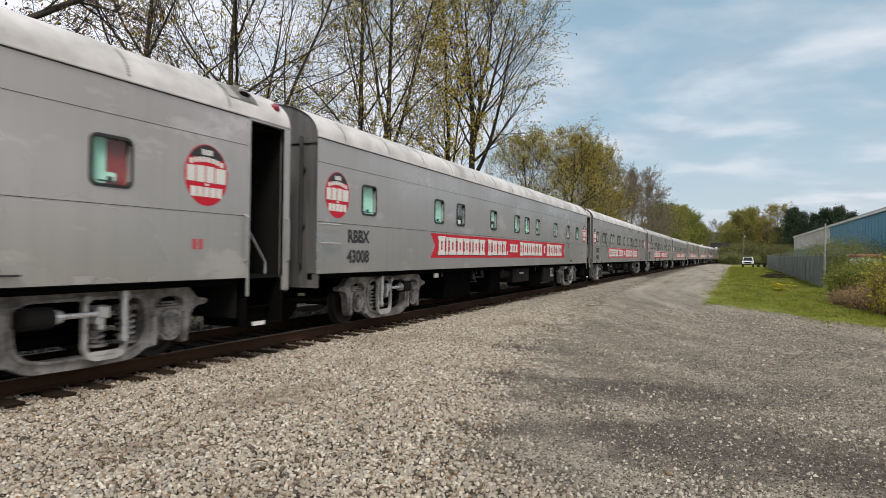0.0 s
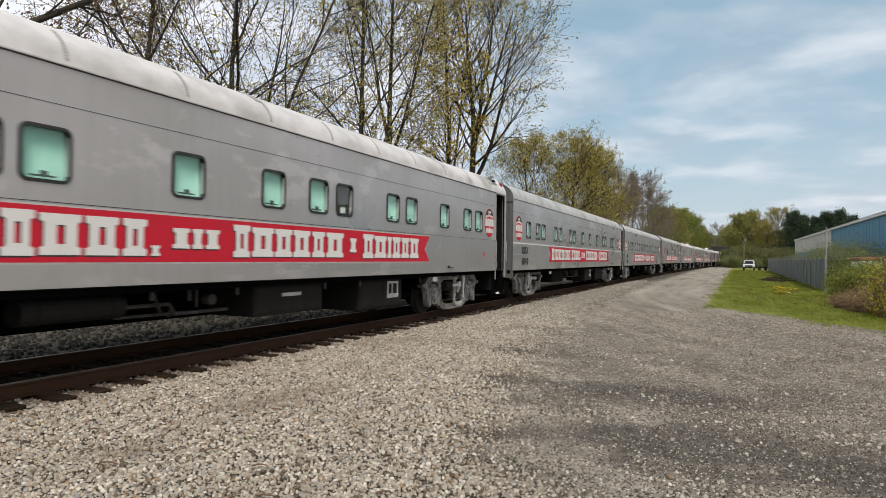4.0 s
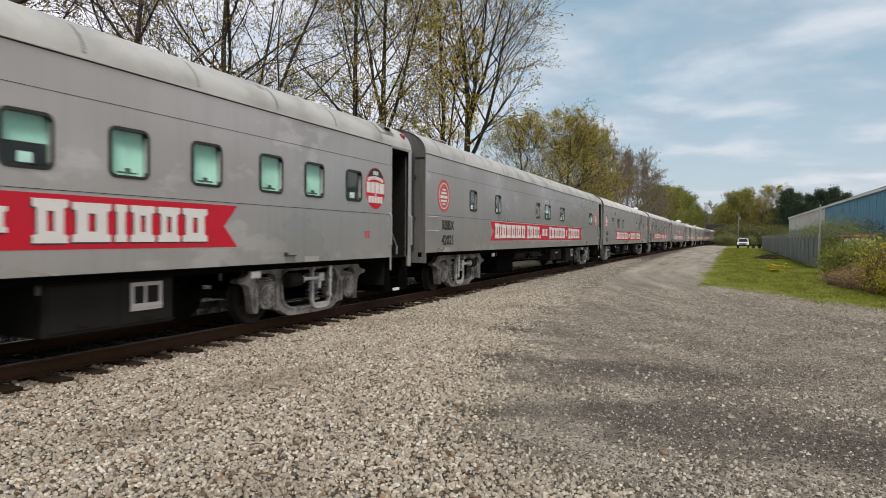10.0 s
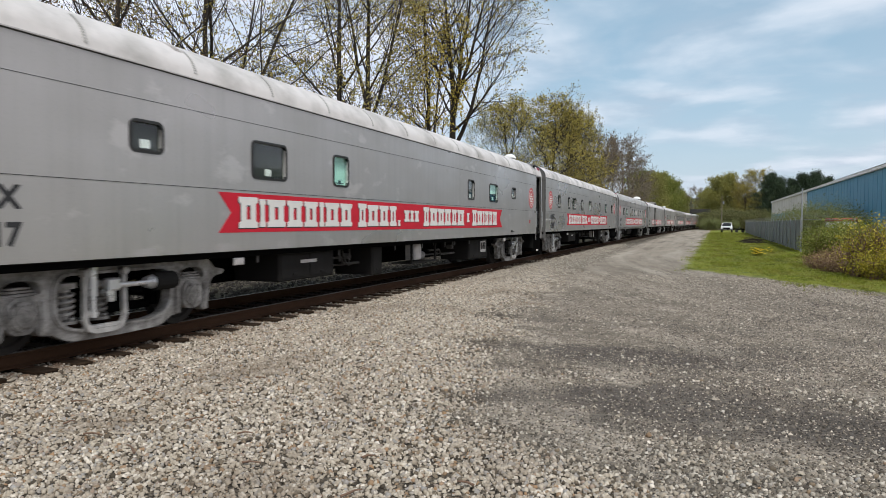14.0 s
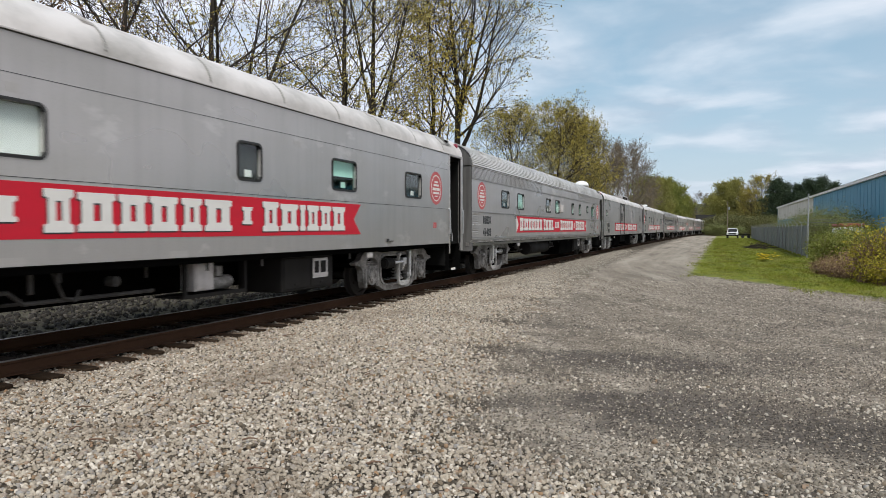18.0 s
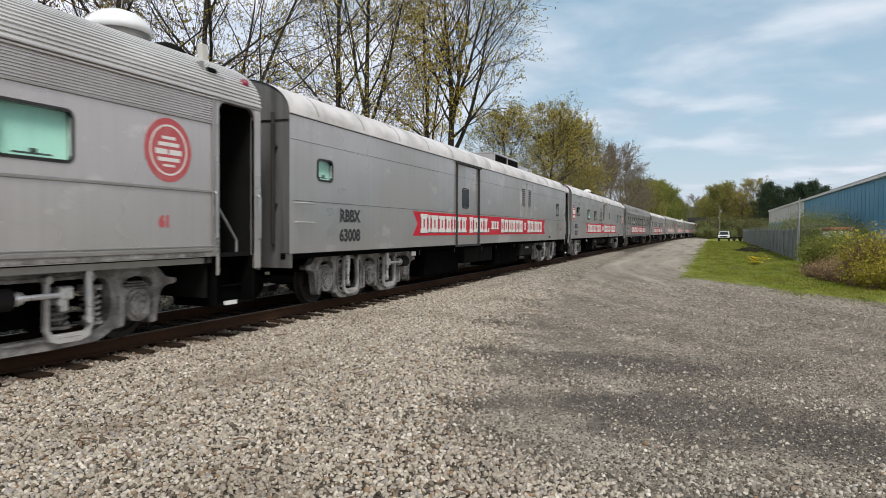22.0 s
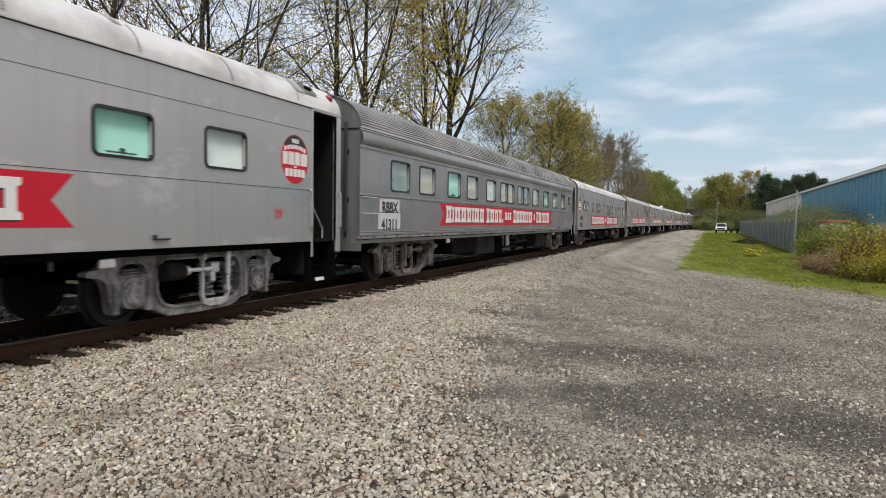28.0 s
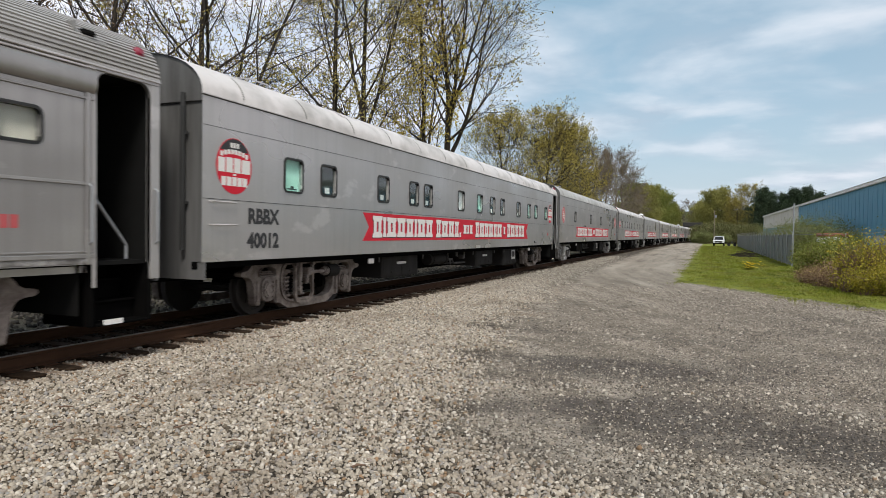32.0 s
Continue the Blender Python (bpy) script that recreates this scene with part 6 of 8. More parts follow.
def louvres():
    b = Build()
    for u in (15.32, 16.27):
        b.box(HALF - 0.01, HALF + 0.002, u - 0.05, u + 0.91, 1.3, 2.44).box(HALF - 0.01, HALF + 0.002, u - 0.05, u + 0.91, 3.12, 3.40)
        b.box(HALF - 0.01, HALF + 0.002, u - 0.05, u + 0.17, 2.44, 3.12).box(HALF - 0.01, HALF + 0.002, u + 0.69, u + 0.91, 2.44, 3.12)
        b.box(HALF, HALF + 0.02, u, u + 0.04, 2.0, 3.40).box(HALF, HALF + 0.02, u + 0.82, u + 0.86, 2.0, 3.40).box(HALF, HALF + 0.02, u, u + 0.86, 3.36, 3.40)
        b.box(HALF, HALF + 0.012, u + 0.13, u + 0.17, 2.40, 3.16).box(HALF, HALF + 0.012, u + 0.69, u + 0.73, 2.40, 3.16)
        for j in range(9):
            z = 2.45 + j * 0.074
            b.quad((HALF + 0.012, u + 0.17, z), (HALF + 0.012, u + 0.69, z), (HALF - 0.03, u + 0.69, z + 0.05), (HALF - 0.03, u + 0.17, z + 0.05))
    return b.mesh("louvre_frame", M["side"])


def galley_extras(car):
    part("dutch_door", shared("dutch", lambda: Build().box(HALF - 0.06, HALF - 0.02, 11.77, 12.62, 2.2, 2.30).box(HALF + 0.001, HALF + 0.018, 11.70, 11.77, 1.05, 3.42, 0.005).box(HALF + 0.001, HALF + 0.018, 12.62, 12.69, 1.05, 3.42, 0.005).box(HALF + 0.001, HALF + 0.018, 11.7, 12.69, 3.36, 3.43, 0.005).mesh("dutch_door", M["side"])), car, "half-open galley door")


def ws(text):
    """Windows from 'position kind state' triples."""
    out = []
    for item in text.split():
        u, kind, state = item.split(",")
        out.append((float(u), kind, state))
    return out


SILVER = "silver-grey circus train sleeping coach with a white roof and red banner"
CARS = [
    dict(label=SILVER, num="", wins=ws("2.9,n,g 5.6,n,g 8.4,n,g 11.1,n,d 13.8,n,g 16.5,n,g 19.3,w,w 21.40,n,r"), logos=((0.25, "A"), (22.82, "A")), seed=1),
    dict(label=SILVER, num="43008", dz=0.015, wins=ws("1.53,n,g 5.03,n,g 6.48,n,d 9.2,n,h 11.66,n,g 12.9,n,g 14.36,n,h 17.15,n,h 19.55,n,w 21.43,n,g"), logos=((0.25, "A"), (23.05, "A")), seed=2, paint="side"),
    dict(label=SILVER, num="40015", dz=0.008, wins=ws("1.0,n,g 2.93,n,d 3.76,n,g 5.65,n,g 6.48,n,g 8.4,n,d 9.15,n,g 11.16,n,g 12.95,n,g 14.2,n,g 15.05,n,d 17.0,n,g 17.9,n,g 19.8,n,g 21.4,n,g 22.3,n,g"), logos=((0.15, "A"), (23.1, "A")), seed=3, banner="rim"),
    dict(label="silver-grey circus train coach with white belt stripe and red banner", num="43010", dz=-0.02, wins=ws("1.55,n,g 2.85,n,h 3.65,n,g 5.6,n,g 6.45,n,g 8.44,n,w 9.24,n,g 11.18,n,g 13.04,n,g 15.0,n,g 16.9,n,g 17.74,n,g 19.7,n,g 20.5,n,g 22.3,n,g"), logos=((0.26, "A"), (23.1, "A")), seed=4, belt="white"),
    dict(label=SILVER, num="43006", dz=-0.05, wins=ws("1.55,n,g 2.91,n,g 3.73,n,d 5.15,n,g 6.44,n,h 7.76,n,g 9.16,n,d 10.57,n,d 12.95,n,g 14.27,n,g 15.7,n,h 16.98,n,g 18.28,n,g 19.7,n,g 20.9,n,g 22.25,n,d"), logos=((0.26, "A"), (23.0, "A")), seed=5),
    dict(label="silver-grey circus train coach with few windows and red banner", num="42021", dz=0.01, wins=ws("3.02,n,d 5.3,n,d 10.2,n,d 11.6,w,h 14.26,w,d 21.15,w,g"), logos=((0.73, "B"), (22.73, "B")), seed=6, paint="side_b", banner="rim"),
    dict(label="silver-grey circus train coach with a small roof dome", num="40017", dz=-0.012, wins=ws("3.25,s,d 5.6,w,d 8.02,n,g 15.66,n,d 17.75,w,h 20.41,s,d"), logos=((0.68, "A"), (22.9, "B")), seed=7, domes=((23.75, 0.26),)),
    dict(label="silver-grey circus train sleeping coach with faded red emblem", num="42007", dz=0.025, wins=ws("2.58,n,d 5.0,n,d 6.25,w,d 8.87,n,d 11.46,w,w 15.45,n,d 18.11,w,h 21.3,w,d"), logos=((0.6, "B"), (22.75, "B")), seed=8),
    dict(label="stainless circus train coach with fluted roof and red banner", num="41403", unit="61", type="fluted", belt="mould", wins=ws("2.95,w,d 4.93,w,g 9.41,w,d 11.22,w,g 14.96,n,g 16.92,n,g 19.25,s,g 20.81,w,g"), logos=((0.51, "B"), (22.75, "B")), seed=9, banner="light", paint="bright_side", domes=((23.3, 0.45),), humps=(24.25,), posts=(24.85,)),
    dict(label="silver-grey circus train baggage car with sliding door", num="63008", shift=0.33, num_u=2.08, unit="60", dz=-0.02, type="baggage", wins=ws("0.86,s,g 21.87,n,d"), logos=(), seed=10),
    dict(label="silver-grey circus train galley car with open half door", num="42017", unit="29", dz=-0.015, type="galley", wins=ws("1.49,l,d 5.11,w,g 7.74,w,d 10.39,n,d 14.73,s,g 19.44,w,g 21.31,w,w"), logos=((0.34, "A"), (23.15, "A")), seed=11, domes=((11.0, 0.28),), humps=(13.2,)),
    dict(label="dull stainless circus train dining car with fluted roof", num="41311", shift=-0.32, dz=-0.02, type="diner", belt="mould", wins=ws("1.46,b,y 3.09,b,c 5.08,b,g 6.70,b,c 8.64,b,w 10.28,p,c 11.19,p,c 12.58,p,y 13.52,p,y 15.03,b,c 17.06,b,g 19.02,b,w 21.0,b,c 22.90,s,c"), logos=(), seed=12, paint="steel", rust=True),
    dict(label=SILVER, num="40012", dz=-0.065, wins=ws("1.98,n,g 3.15,n,d 5.49,n,d 7.19,n,d 8.11,n,d 10.67,n,w 12.46,n,g 13.86,n,d 15.09,n,d 17.35,n,d 19.06,n,g 20.3,n,g 22.3,n,g"), logos=((0.29, "A"), (23.1, "A")), seed=13, rust=True),
    dict(label=SILVER, num="", wins=ws("4.2,n,d 9.9,n,d 14.6,n,d 19.6,n,d 21.6,n,d"), logos=((0.6, "B"), (22.9, "B")), seed=14, paint="side_b", banner="rim"),
    dict(label=SILVER, num="", wins=ws("2.6,n,d 4.6,n,d 6.6,n,d 8.6,n,d 10.6,n,d 13.2,n,d 16.4,n,d 19.6,n,d"), logos=((0.6, "A"),), seed=15, banner="rim"),
    dict(label="silver-grey circus train coach with few windows and red banner", num="", wins=ws("3.3,n,d 7.3,w,d 12.3,w,d 17.3,n,d"), logos=(), seed=16, domes=((6.0, 0.34),)),
    dict(label=SILVER, num="", wins=ws("2.6,n,d 4.6,n,g 6.6,n,d 8.6,n,g 10.6,n,d 13.2,n,d 16.4,n,g 19.6,n,d"), logos=(), seed=17, paint="side_b"),
    dict(label="stainless circus train coach with fluted roof and red banner", num="", type="fluted", belt="mould", wins=ws("3,w,d 6,w,d 10,w,d 15,n,d 18,w,d"), logos=(), seed=18),
    dict(label=SILVER, num="", wins=ws("2.6,n,d 6.6,n,d 10.6,n,d 13.2,n,d 19.6,n,d"), logos=(), seed=19, domes=((12.0, 0.34),)),
    dict(label=SILVER, num="", wins=ws("2.6,n,d 4.6,n,d 8.6,n,d 13.2,n,d 16.4,n,d"), logos=(), seed=20),
    dict(label=SILVER, num="", wins=ws("2.6,n,d 4.6,n,d 8.6,n,d 13.2,n,d 16.4,n,d"), logos=(), seed=21, paint="side_b"),
]


def front_at(t):
    """Where the front of the coach after the leading one stands along the track at t seconds."""
    q = t - 16.0
    return 5.92162858e-06 * q ** 4 + 0.00033182578 * q ** 3 + 0.0416923342 * q ** 2 + -9.05686773 * q + -144.871537


def coach_pose(k, t):
    y = front_at(t) + PITCH * (k - 1)
    a, b = (track_x(y + 3.4), y + 3.4), (track_x(y + 21.7), y + 21.7)
    turn = -math.degrees(math.atan2(b[0] - a[0], b[1] - a[1]))
    slope = (b[0] - a[0]) / (b[1] - a[1])
    return pose(a[0] - slope * 3.4, y, RAIL_Z + CARS[k].get("dz", 0.0), 0, 0, turn)


# ---- trees and plants ----
def tubes(paths, sides):
    """Many tapered tubes at once: each path is (points, radii)."""
    V, F, o = [], [], 0
    ang = np.arange(sides) * 2 * np.pi / sides
    ca, sa = np.cos(ang)[None, :, None], np.sin(ang)[None, :, None]
    j = np.arange(sides)
    for pts, rad in paths:
        p = np.asarray(pts, float)
        d = np.gradient(p, axis=0)
        d /= np.linalg.norm(d, axis=1, keepdims=True) + 1e-9
        ref = np.array([0.31, 0.17, 0.93]) if abs(d[0, 2]) < 0.8 else np.array([1.0, 0.1, 0.0])
        s = np.cross(d, ref)
        s /= np.linalg.norm(s, axis=1, keepdims=True) + 1e-9
        u = np.cross(d, s)
        ring = p[:, None] + (s[:, None] * ca + u[:, None] * sa) * np.asarray(rad)[:, None, None]
        V.append(ring.reshape(-1, 3))
        n = len(p)
        a = (np.arange(n - 1)[:, None] * sides + j[None]).ravel()
        b = (np.arange(n - 1)[:, None] * sides + ((j + 1) % sides)[None]).ravel()
        F.append(np.stack([a, b, b + sides, a + sides], 1) + o)
        o += n * sides
    return np.concatenate(V), np.concatenate(F)


def leaves(centres, rng, per, spread, size, droop=0.0):
    """Small folded leaves scattered about the given points, as quads."""
    c = np.repeat(np.asarray(centres, float), per, axis=0)
    n = len(c)
    c = c + rng.normal(0, spread, (n, 3))
    a = rng.normal(0, 1, (n, 3)) + np.array([0, 0, -droop])
    a /= np.linalg.norm(a, axis=1, keepdims=True)
    b = np.cross(a, rng.normal(0, 1, (n, 3)))
    b /= np.linalg.norm(b, axis=1, keepdims=True) + 1e-9
    s = size * rng.uniform(0.6, 1.4, (n, 1))
    v = np.stack([c - a * s * 0.1, c + a * s * 0.5 + b * s * 0.28, c + a * s * 1.1, c + a * s * 0.5 - b * s * 0.28], 1)
    return v.reshape(-1, 3), np.arange(n * 4).reshape(n, 4)


def grow(rng, height, radius, spread, first, kids, upright, lean=(0, 0), forks=(), starts=None, reach=0.3):
    """The limbs of a tree: (points, radii) by level, and the twig ends. kids: how many branches each level bears."""
    levels = len(kids)
    out = [[] for _ in range(levels + 1)]
    tips = []

    def limb(p, d, length, r, level, bare=0.22):
        n = (9, 7, 5, 3, 1)[min(level, 4)] if level < levels or level == 4 else 2
        wander = (0.04, 0.07, 0.10, 0.13, 0.16)[min(level, 4)]
        pts, dd = [p], d.copy()
        for _ in range(n):
            dd = dd + rng.normal(0, wander, 3) + np.array([0, 0, (0.11 if level else 0.02) * upright])
            dd /= np.linalg.norm(dd)
            pts.append(pts[-1] + dd * length / n)
        pts = np.array(pts)
        rad = r * (1 - np.linspace(0, 1, n + 1) * (0.85 if level < 2 else 0.65))
        out[level].append((pts, np.maximum(rad, 0.004)))
        if level == levels:
            tips.extend(pts[1:])
            return
        lo_k, hi_k = kids[level]
        count = int(rng.integers(lo_k, hi_k + 1))
        lo = first if level == 0 else bare
        turn = rng.uniform(0, 6.28)
        for q in range(count):
            g = (q + rng.uniform(0.1, 0.9)) / count
            f = lo + (1.0 - lo) * g
            x = min(f, 0.999) * n
            i = int(x)
            base = pts[i] + (pts[i + 1] - pts[i]) * (x - i)
            ax = pts[i + 1] - pts[i]
            ax /= np.linalg.norm(ax)
            turn += 2.4 + rng.normal(0, 0.35)
            s1 = np.cross(ax, (0.3, 0.9, 0.1))
            s1 /= np.linalg.norm(s1) + 1e-9
            side = s1 * math.cos(turn) + np.cross(ax, s1) * math.sin(turn)
            ang = (1.10 - 0.50 * g) * spread * rng.uniform(0.85, 1.12) if level == 0 else rng.uniform(0.45, 0.85)
            nd = ax * math.cos(ang) + side * math.sin(ang)
            nd /= np.linalg.norm(nd)
            if level == 0:
                nl = height * reach * math.sqrt(max(0.06, 1 - ((g - 0.35) / 0.72) ** 2)) * rng.uniform(0.8, 1.15)
                rr = r * (1 - f * 0.85) * rng.uniform(0.46, 0.62)
            else:
                nl = length * rng.uniform(0.42, 0.62) * (1.0 - 0.42 * g)
                rr = r * (1 - f * 0.8) * rng.uniform(0.45, 0.62)
            limb(base, nd, nl, max(0.006, rr), level + 1)
        if level == 0:
            for a, open_by, share, at in forks:
                nd = np.array([math.cos(a) * open_by, math.sin(a) * open_by, 1.0])
                limb(pts[at], nd / np.linalg.norm(nd), length * share, r * 0.52, 1, 0.16)

    if starts:
        for p, d, length, r, level in starts:
            limb(np.array(p, float), np.array(d, float) / np.linalg.norm(d), length, r, level)
    else:
        limb(np.zeros(3), np.array([lean[0], lean[1], 1.0]), height, radius, 0)
    return out, tips


def tree_meshes(seed, height, radius, spread, first, kids, upright, leaf, per, leaf_size, leaf_spread=0.22, lean=(0, 0), forks=(), starts=None, extra=(), reach=0.3, thick=0.0, bark="bark"):
    rng = np.random.default_rng(seed)
    lv, tips = grow(rng, height, radius, spread, first, kids, upright, lean, forks, starts, reach)
    lv[0] += list(extra)
    V, F, o = [], [], 0
    for i, paths in enumerate(lv):
        if not paths:
            continue
        v, f = tubes([(p, np.maximum(r, thick)) for p, r in paths], (10, 6, 3, 3, 3)[min(i, 4)])
        V.append(v), F.append(f + o)
        o += len(v)
    lvs, lf = leaves(np.array(tips), rng, per, leaf_spread, leaf_size, 0.6)
    return big_mesh("trunk_and_limbs", np.concatenate(V), np.concatenate(F), M[bark], True), big_mesh("crown", lvs, lf, M[leaf])


def put_tree(meshes, x, y, scale, turn, label, group="trees behind the track", tall=None, z=0.0):
    t = tagged(new("tree"), label, "tree", group)
    t.matrix_basis = pose(x, y, z, 0, 0, turn) @ Matrix.Diagonal((scale, scale, tall or scale, 1))
    part("trunk", meshes[0], t, "dark grey bark")
    part("crown", meshes[1], t, "sparse young spring leaves")
    return t


def build_trees():
    # a stout trunk that forks into many arching limbs
    tall = tree_meshes(5, 22, 0.33, 0.95, 0.34, ((14, 15), (8, 9), (6, 7), (3, 4)), 0.50, "leaf_olive", 3, 0.15, 0.17, forks=((0.35, 0.48, 0.58, 3), (0.7, 0.24, 0.60, 4), (5.6, 0.30, 0.50, 4)), reach=0.33, thick=0.009)
    slim = tree_meshes(8, 24, 0.19, 0.80, 0.12, ((18, 20), (8, 9), (5, 6), (2, 3)), 0.55, "leaf_olive", 5, 0.135, 0.15, reach=0.27, thick=0.009)
    split = tree_meshes(9, 22, 0.21, 0.80, 0.22, ((13, 14), (8, 9), (5, 6), (2, 3)), 0.55, "leaf_olive", 4, 0.135, 0.15, reach=0.27, thick=0.009, forks=((0.35, 0.36, 0.62, 3), (3.4, 0.20, 0.55, 3)))
    fan = tree_meshes(15, 18, 0.19, 0.95, 0.12, ((17, 18), (9, 10), (6, 7), (3, 4)), 0.50, "leaf_olive", 4, 0.11, 0.15, reach=0.40, thick=0.008, forks=((0.3, 0.60, 0.85, 2), (3.2, 0.65, 0.85, 2), (5.2, 0.75, 0.75, 2), (1.5, 0.75, 0.75, 2)))
    gold = tree_meshes(12, 25, 0.19, 0.80, 0.08, ((26, 28), (7, 8), (5, 6), (2, 3)), 0.60, "leaf_gold", 4, 0.18, 0.13, reach=0.20, thick=0.008, forks=((0.2, 0.2, 0.8, 2),))
    bud = tree_meshes(21, 13, 0.16, 0.95, 0.15, ((14, 16), (6, 7), (4, 5), (3, 4)), 0.3, "leaf_bud", 2, 0.10, 0.15, reach=0.34)
    wide = tree_meshes(30, 15, 0.24, 1.1, 0.10, ((24, 26), (8, 9), (6, 7), (3, 4)), 0.45, "leaf_dim", 3, 0.17, 0.22, reach=0.46, thick=0.012)
    soft = tree_meshes(33, 15, 0.24, 1.2, 0.10, ((18, 20), (6, 7), (5, 6)), 0.15, "leaf_mid", 9, 0.36, 0.50, reach=0.42, thick=0.02)
    bare = tree_meshes(41, 17, 0.26, 1.15, 0.10, ((24, 26), (9, 10), (7, 8)), 0.55, "leaf_bud", 1, 0.14, 0.30, reach=0.44, thick=0.024, bark="bark_pale")
    green = tree_meshes(52, 15, 0.28, 1.2, 0.08, ((16, 18), (5, 6), (5, 6)), 0.15, "leaf_green", 10, 0.44, 0.55, reach=0.42, thick=0.02)
    young = "tall leafing tree with olive buds behind the track"
    put_tree(tall, -18.0, 47.9, 1.06, 0, "tall many-limbed tree with thin olive foliage behind the track", tall=0.97)
    put_tree(gold, -18.0, 43.4, 0.95, 70, "tall tree with golden young leaves behind the track")
    put_tree(split, -18.0, 33.6, 1.0, 0, "leafing tree that forks into two stems behind the track")
    put_tree(slim, -18.0, 30.4, 1.0, 250, young)
    put_tree(fan, -18.0, 21.3, 0.92, 20, "spreading tree with many stems and golden buds behind the track")
    for x, y, s, a in ((-17.2, 15.0, 1.0, 10), (-18.5, 11.5, 1.05, 120)):
        put_tree(bud, x, y, s, a, "low tree with reddish buds behind the track")
    # a near trunk with a long limb that hangs over the track's edge
    run = [(0.0, 0.0, 0.0), (0.0, 0.05, 2.2), (0.1, 0.3, 4.3)]
    arm = [(0.1, 0.3, 4.3), (0.6, 1.6, 5.6), (1.2, 2.98, 6.59), (1.2, 4.35, 7.56), (1.2, 5.8, 8.54), (1.0, 7.6, 9.7), (0.9, 9.6, 10.6)]
    starts = []
    r4 = random.Random(5)
    for i in range(22):
        q = r4.uniform(1.2, 6.0)
        j = int(q)
        j = min(j, len(arm) - 2)
        pnt = [arm[j][m] + (arm[j + 1][m] - arm[j][m]) * (q - j) for m in range(3)]
        starts.append((pnt, (r4.uniform(-0.9, 0.5), r4.uniform(-0.3, 1.0), r4.uniform(-0.25, 0.9)), r4.uniform(1.2, 2.8), 0.03, 1))
    limb_tree = tree_meshes(61, 1, 0.1, 1.0, 0.2, ((1, 1), (5, 7), (5, 6), (3, 5)), 0.4, "leaf_bud", 1, 0.08, 0.14, starts=starts, extra=((np.array(run), np.array([0.18, 0.15, 0.11])), (np.array(arm), np.array([0.10, 0.085, 0.075, 0.065, 0.055, 0.04, 0.02])), (np.array([(0.1, 0.3, 4.3), (-0.3, -0.5, 8.0), (-0.5, -1.2, 12.0)]), np.array([0.14, 0.1, 0.04]))))
    put_tree(limb_tree, -15.2, 6.5, 1.0, 0, "dark tree with a long limb over the track's edge")
    # farther along the track
    for x, y, s, a, h in ((-18.0, 80, 0.95, 0, 0.96), (-19.5, 70, 0.85, 140, 0.84), (-17.0, 90, 0.62, 60, 0.95), (-18.0, 106, 0.66, 80, 1.06), (-21.0, 98, 0.80, 200, 0.9)):
        put_tree(wide, x, y, s, a, "round tree with olive-gold spring leaves", "trees along the track", tall=h)
    for x, y, s, a in ((-18, 124, 0.90, 20), (-18.5, 138, 0.98, 100), (-18, 154, 1.05, 190), (-17.5, 172, 1.0, 280), (-24, 150, 1.0, 0)):
        put_tree(bare, x, y, s, a, "broad tree with bare reddish twigs", "trees along the track")
    for x, y, s, a in ((-16.5, 192, 0.9, 30), (-16, 208, 0.85, 150)):
        put_tree(soft, x, y, s, a, "soft olive leafy tree by the track", "trees along the track")
    for x, y, s, a in ((-14.5, 232, 0.88, 0), (-14.0, 252, 0.98, 90), (-16, 275, 1.15, 180), (-13.0, 290, 1.0, 270), (-20, 300, 1.3, 40), (-24, 260, 1.2, 10)):
        put_tree(green, x, y, s, a, "fresh green leafy tree by the track", "trees along the track")
    # beyond the grass
    for x, y, s, a in ((4.2, 250, 1.08, 0), (8.0, 246, 0.95, 210), (0.5, 258, 0.85, 120)):
        put_tree(soft, x, y, s, a, "rounded spring-green tree beyond the road", "trees beyond the road")
    for x, y, s, a in ((14.8, 236, 1.06, 40), (12.0, 232, 0.8, 140)):
        put_tree(wide, x, y, s, a, "pale green leafy tree beyond the road", "trees beyond the road")
    r3 = random.Random(8)
    for i in range(12):
        put_tree((green, soft, bare)[i % 3], -42 + i * 7.5 + r3.uniform(-2, 2), r3.uniform(380, 425), r3.uniform(1.0, 1.3), r3.uniform(0, 360), "distant hazy green tree on the rise", "distant trees")
    pine = conifer_meshes()
    for x, y, s, a in ((17.8, 222, 1.02, 0), (20.4, 226, 0.96, 70), (23.0, 218, 0.90, 140), (25.6, 215, 0.97, 220), (28.4, 212, 0.99, 300), (31.5, 214, 0.9, 20)):
        t = tagged(new("pine_tree"), "dark green pine with layered boughs", "tree", "pines beyond the shed")
        t.matrix_basis = pose(x, y, 0, 0, 0, a) @ Matrix.Diagonal((s, s, s, 1))
        part("trunk", pine[0], t)
        part("crown", pine[1], t, "dark needle boughs")


